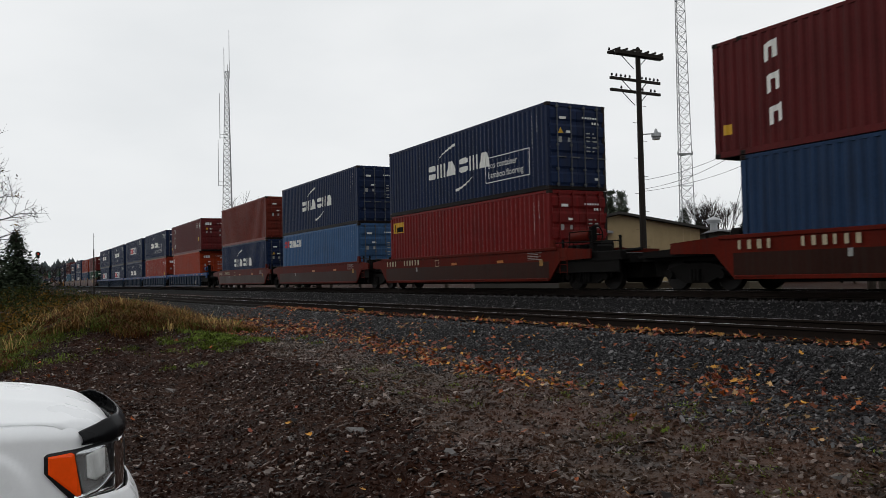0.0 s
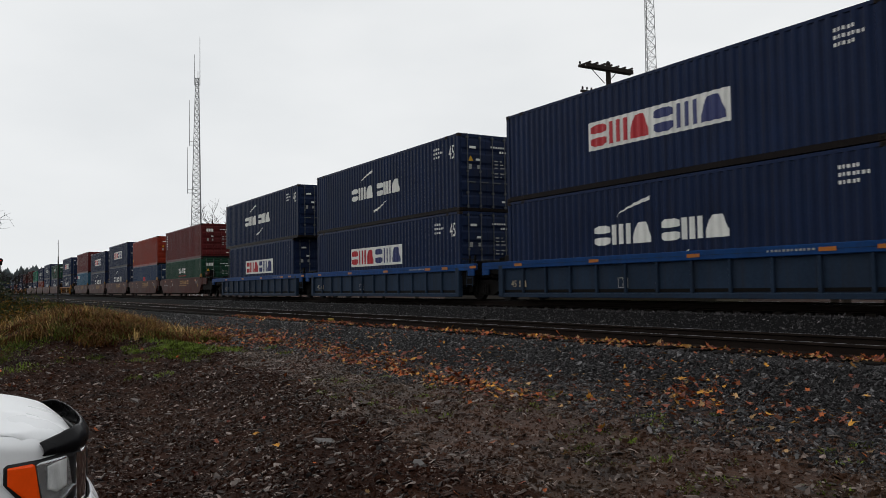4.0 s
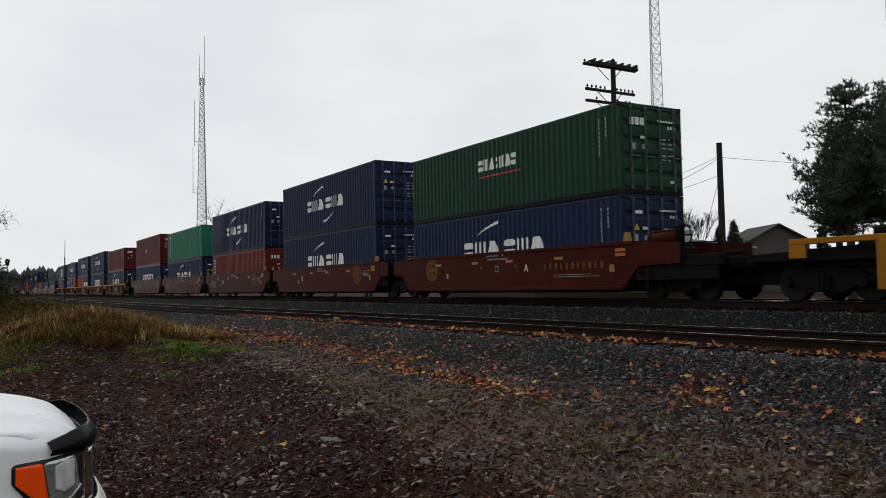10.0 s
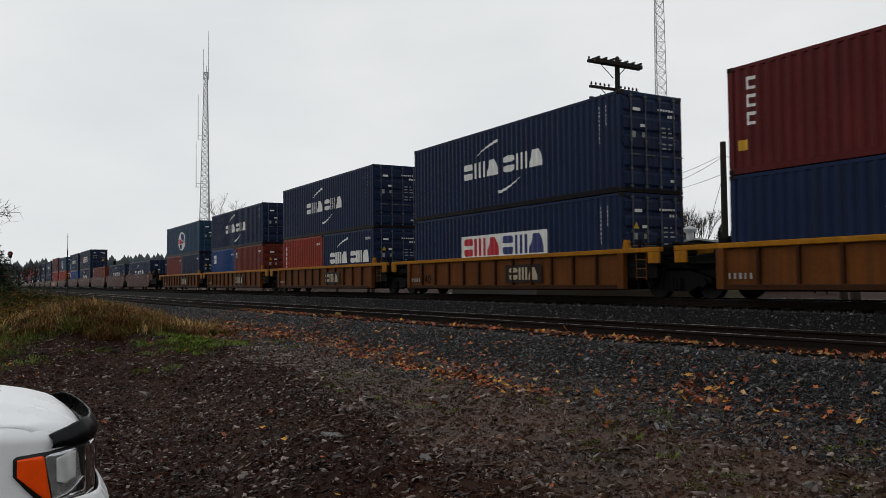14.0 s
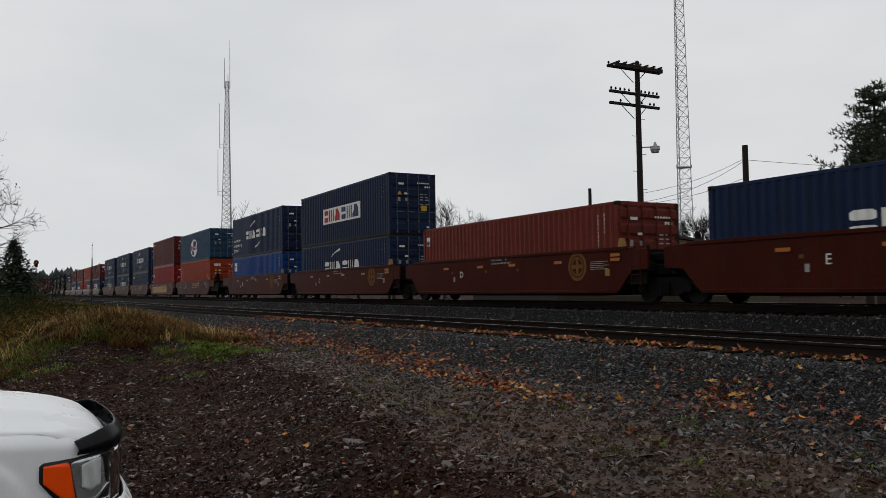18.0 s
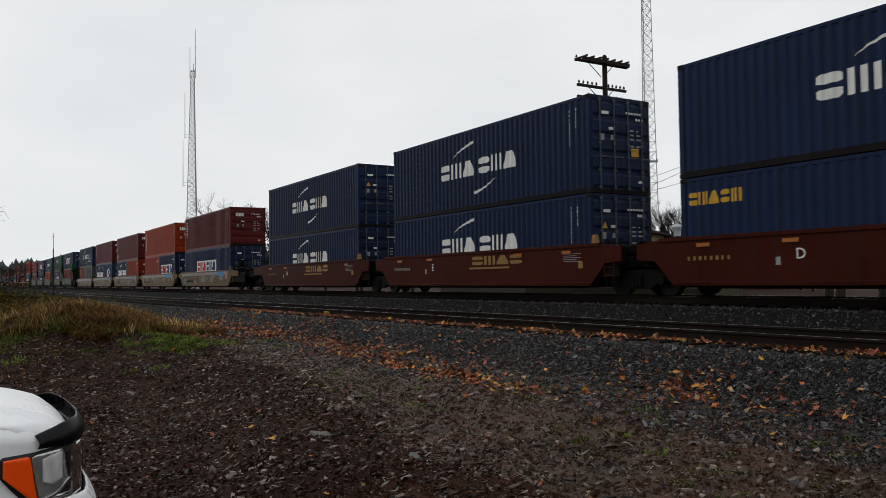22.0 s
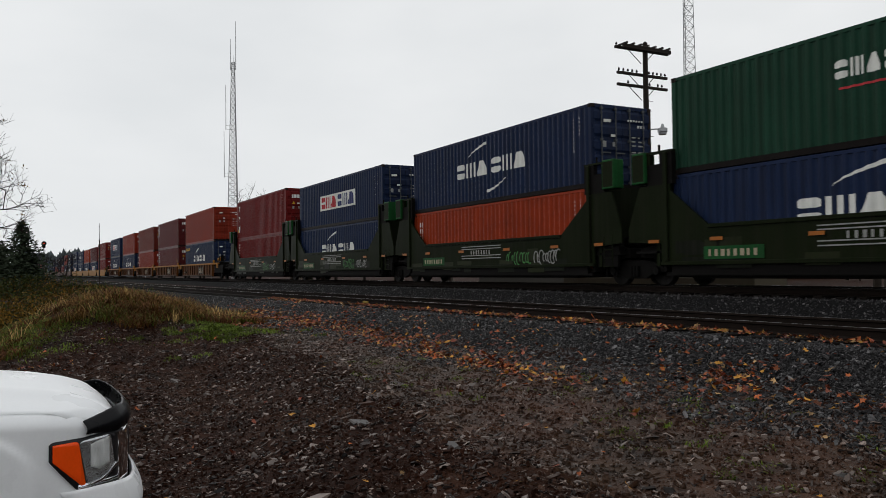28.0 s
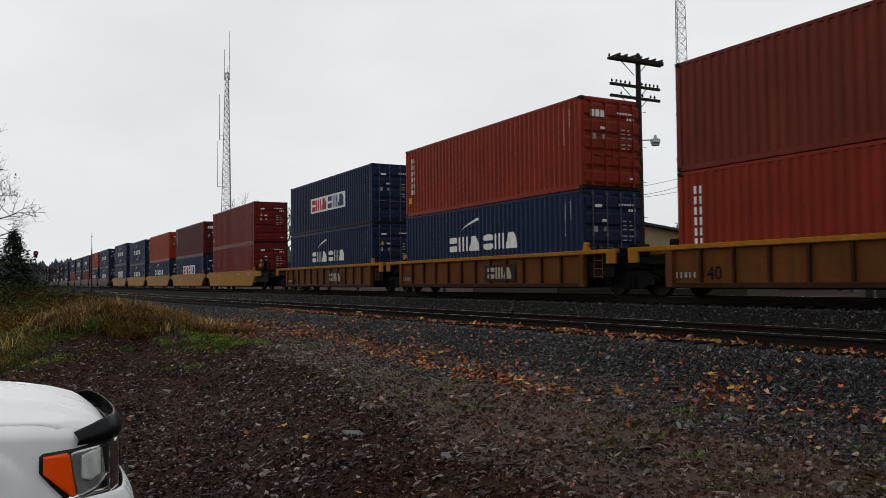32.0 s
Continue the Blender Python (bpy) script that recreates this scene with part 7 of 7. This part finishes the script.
    for yy in (-0.62, -4.55):
        for sg in (-1, 1):
            w = part("wheel", Solid().lathe((sg * 0.78, yy, 0.395), (sg * 1.0, yy, 0.395), [(0, 0.26), (0, 0.37), (0.12, 0.395), (0.88, 0.395), (1, 0.37), (1, 0.25)], 28), [TYRE], car, "black tyre")
            part("rim", Solid().lathe((sg * 0.88, yy, 0.395), (sg * 0.985, yy, 0.395), [(1, 0.255), (0.7, 0.23), (0.6, 0.09), (0.9, 0.07), (0.9, 0)], 20), [STEEL], w)


pickup()

# ---- beyond the tracks ----
BOARDS = material("tan_boards", (0.36, 0.27, 0.15), rough=0.75, vary=0.15, scale=2, fine=30, bump=0.004, per_object=0.12)
ROOFDARK = material("dark_shingles", (0.045, 0.042, 0.040), rough=0.85, vary=0.3, scale=5, fine=60, bump=0.01)
ROOFPALE = material("pale_metal_roof", (0.30, 0.31, 0.32), rough=0.5, vary=0.12, scale=2, bump=0.004)
PALEWALL = material("grey_boards", (0.060, 0.055, 0.048), rough=0.8, vary=0.12, bump=0.004)
CONCRETE = material("platform_concrete", (0.0660, 0.0540, 0.0348), rough=0.85, vary=0.2, scale=1, fine=25, bump=0.006)


def house(x, y, turn, length, width, eave, rise, wall, roof, label, boards=True, base=-1.0, doors=()):
    h = new("house")
    h.matrix_basis = pose(x, y, base, 0, 0, turn)
    tagged(h, label, "building", "buildings beyond the tracks")
    l2, w2 = length / 2, width / 2
    part("wall", Solid().prism([(-w2, 0), (w2, 0), (w2, eave), (0, eave + rise), (-w2, eave)], -l2, l2), [wall], h)
    if boards:
        n = int(width / 0.42)
        bd = Solid().box(-0.03, 0.03, -0.03, 0.0, 0, eave).me("board", [wall])
        for k in range(n + 1):
            obj("board", bd, h, pose(-w2 + 0.05 + k * (width - 0.1) / n, -l2, 0))
        m = int(length / 0.42)
        for k in range(m + 1):
            obj("board", bd, h, pose(w2, -l2 + 0.05 + k * (length - 0.1) / m, 0, 0, 0, 90))
    o = 0.55
    slope = rise / w2
    for sg in (-1, 1):
        pts = [(0, eave + rise + 0.03), (sg * (w2 + o), eave - slope * o + 0.03), (sg * (w2 + o), eave - slope * o + 0.17), (0, eave + rise + 0.17)]
        part("roof", Solid().prism(pts[::sg], -l2 - o, l2 + o), [roof], h)
    for wx in doors:
        win = part("window", Solid().box(wx - 0.5, wx + 0.5, -l2 - 0.05, -l2 + 0.02, 0.95, 2.0, 0, 0.01), [POLEWOOD], h)
        part("pane", Solid().box(wx - 0.42, wx + 0.42, -l2 - 0.055, -l2 - 0.05, 1.03, 1.92), [GLASSDARK], win)
    return h


def at_dir(dx, dy, rng):
    k = math.hypot(dx, dy)
    return dx / k * rng, dy / k * rng


house(-41.3, 36.2, 49, 12, 9.0, 3.95, 1.00, BOARDS, ROOFDARK, "tan board-clad depot with a low dark roof and pale eaves", True, -0.95, (-2.6, 1.6))
bx, by = at_dir(-0.681, 0.733, 70)
shed = house(bx, by, 50, 12, 8, 3.9, 0.6, PALEWALL, ROOFPALE, "low shed with a pale metal roof", False)
vx, vy = at_dir(-0.6748, 0.7354, 68)
vent = part("roof_vent", Solid().lathe((0, 0, -0.9), (0, 0, 0.35), [(0, 0.28), (0.55, 0.28), (0.56, 0.42), (0.75, 0.62), (0.8, 0.55), (1, 0.05), (1, 0)], 14), [ROOFPALE], shed, "pale metal cowl vent")
vent.matrix_basis = shed.matrix_basis.inverted() @ pose(vx, vy, 4.55)
bx, by = at_dir(-0.612, 0.790, 100)
house(bx, by, 60, 8, 7.0, 5.6, 1.9, PALEWALL, ROOFDARK, "house with grey walls and a dark pitched roof", False, -1, (0.5,))
bx, by = at_dir(-0.79, 0.61, 52)
house(bx, by, 15, 10, 7, 4.0, 0.8, PALEWALL, ROOFPALE, "low shed with a pale metal roof", False)

plat = new("platform", Solid().box(-28.7, -18.4, 0, 1.6, -1.2, 0.20, 0, 0.03).me("platform", [CONCRETE]))
plat.location = (0, 21.6, 0)
tagged(plat, "low pale concrete platform behind the main track", "platform", kind="structure")

pine(*at_dir(-0.7650, 0.6440, 80), 9.0, 1.25, 301, 0.16)
pine(*at_dir(-0.7578, 0.6525, 82), 9.9, 1.35, 303, 0.16)
pine(*at_dir(-0.7499, 0.6616, 80), 9.4, 1.30, 304, 0.16)
pine(*at_dir(-0.7960, 0.6053, 84), 7.6, 2.2, 305, 0.20)
conifer(*at_dir(-0.800, 0.600, 100), 9.6, 2.0, 302)
for k, (dx, dy, rng, hh, rr_, clear) in enumerate(((-0.5385, 0.8425, 49, 12.3, 2.9, 0.38), (-0.503, 0.864, 51, 12.6, 3.1, 0.36), (-0.548, 0.836, 56, 10.6, 2.3, 0.40), (-0.47, 0.883, 47, 12.6, 3.0, 0.36))):
    pine(*at_dir(dx, dy, rng), hh, rr_, 310 + k, clear, -1.0, 0.78)
conifer(*at_dir(-0.562, 0.827, 80), 6.2, 0.9, 320, "narrow clipped dark evergreen tree")
conifer(*at_dir(-0.637, 0.771, 95), 8.0, 2.8, 321)
conifer(*at_dir(-0.700, 0.714, 92), 8.4, 3.4, 323)
conifer(*at_dir(-0.688, 0.726, 95), 7.4, 3.0, 325)
conifer(*at_dir(-0.649, 0.761, 96), 7.6, 3.0, 324)
bare_tree(*at_dir(-0.6727, 0.7399, 92), 10.2, 401, -1.0, "leafless poplar with upright pale twigs", 0.30, 7)
bare_tree(*at_dir(-0.952, 0.308, 112), 17.0, 402, -1.0)
bare_tree(*at_dir(-0.934, 0.358, 118), 16.0, 403, -1.0, brown=0.3)
conifer(*at_dir(-0.9391, 0.3438, 112), 13.2, 4.2, 322)
bare_tree(*at_dir(-0.874, 0.486, 100), 15.5, 404, -1.0)
bare_tree(*at_dir(-0.903, 0.430, 105), 15.5, 405, -1.0)

# left of the siding
conifer(-60, 1.05, 4.7, 3.3, 330, base_z=-0.6, bare=0.02)
conifer(-55, -0.9, 4.3, 2.2, 331, base_z=-0.6, bare=0.02)
conifer(-62, -0.2, 3.4, 2.8, 332, base_z=-0.6, bare=0.02)
bare_tree(-41, -4.1, 11.8, 410, -0.9, "leafless maple with fine drooping twigs", 0.60, 7, 0.04, (0.02, 0.10))
bare_tree(-80, 3.4, 5.0, 411, -0.8)
bare_tree(-92, 5.6, 4.6, 412, -0.8)

thin_pole(-69.7, 6.7, 4.3, 0.055, "slim post with a whip aerial beside the siding", -0.95, 1.3)
px, py = at_dir(-0.6467, 0.7627, 44)
thin_pole(px, py, 8.6, 0.19, "dark timber pole with service wires", -0.95)
px2, py2 = at_dir(-0.7728, 0.6347, 62)
thin_pole(px2, py2, 8.9, 0.16, "timber pole with a street lamp", -0.95)
for k, (dx, dy, rng, hh) in enumerate(((-0.905, 0.425, 60, 5.2), (-0.893, 0.45, 60, 6.2), (-0.92, 0.39, 62, 4.6))):
    thin_pole(*at_dir(dx, dy, rng), hh, 0.12, "short timber pole behind the track", -0.95)


def wire(a, b, sag, r=0.012):
    a, b = Vector(a), Vector(b)
    s = Solid()
    pts = [a.lerp(b, k / 14) - Vector((0, 0, sag * 4 * (k / 14) * (1 - k / 14))) for k in range(15)]
    for p, q in zip(pts, pts[1:]):
        s.tube(p, q, r, None, 4, 0, False)
    o = new("overhead_wire", s.me("overhead_wire", [BLACK]))
    tagged(o, "black overhead service wire between poles", "wire", "overhead wires")


ux, uy = -27.45, 25.45
wire((px, py, 7.0), (ux, uy, 4.7), 0.25)
wire((px, py, 6.9), (ux, uy, 4.3), 0.35)
wire((px, py, 6.0), (ux, uy, 4.2), 0.2)
wire((px, py, 6.9), (px + 9, py + 26, 6.4), 0.3)
wire((px, py, 6.0), (px - 1.2, py - 1.6, -0.9), 0.0)


# far wooded hills, distance haze painted in as a pale grey
def far_woods():
    rr = random.Random(77)
    v, f = [], []

    def ridge(az0, az1, rng, low, high, n, z_fn):
        for k in range(n):
            u = rr.random()
            az = az0 + (az1 - az0) * u
            d = rng * rr.uniform(0.92, 1.06)
            x, y = -math.cos(az) * d, math.sin(az) * d
            z0 = z_fn(u) * rr.uniform(0.25, 0.86)
            h = rr.uniform(low, high)
            w = h * rr.uniform(0.28, 0.50)
            k0 = len(v)
            m = 6
            for j in range(m):
                a = 6.283 * j / m
                v.append((x + math.cos(a) * w, y + math.sin(a) * w, z0 - 3))
            for j in range(m):
                a = 6.283 * j / m + 0.5
                v.append((x + math.cos(a) * w * 0.6, y + math.sin(a) * w * 0.6, z0 + h * rr.uniform(0.35, 0.6)))
            v.append((x, y, z0 + h))
            f.extend([[k0 + j, k0 + (j + 1) % m, k0 + m + (j + 1) % m, k0 + m + j] for j in range(m)] + [[k0 + m + j, k0 + m + (j + 1) % m, k0 + 2 * m] for j in range(m)])

    hill = lambda u: 9 + 9 * smooth(0.0, 0.30, u)
    ridge(0.015, 0.95, 520, 4, 8, 3200, hill)
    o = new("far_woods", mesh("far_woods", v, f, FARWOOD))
    tagged(o, "wooded hills far beyond the railway, coloured haze grey", "woods", kind="stuff")
    # the land under the trees
    gv, gf = [], []
    n = 60
    for k in range(n + 1):
        u = k / n
        az = 0.0 + 1.0 * u
        for d, z in ((470, -2.0), (500, hill(u) * 0.5), (545, hill(u) * 0.86), (700, hill(u) * 0.9)):
            gv.append((-math.cos(az) * d, math.sin(az) * d, z))
    for k in range(n):
        for j in range(3):
            gf.append([4 * k + j, 4 * k + j + 1, 4 * k + 5 + j, 4 * k + 4 + j])
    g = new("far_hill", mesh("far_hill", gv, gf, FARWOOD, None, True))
    tagged(g, "far hillside under dark woods, coloured haze grey", "hill", kind="structure")


far_woods()

motions()
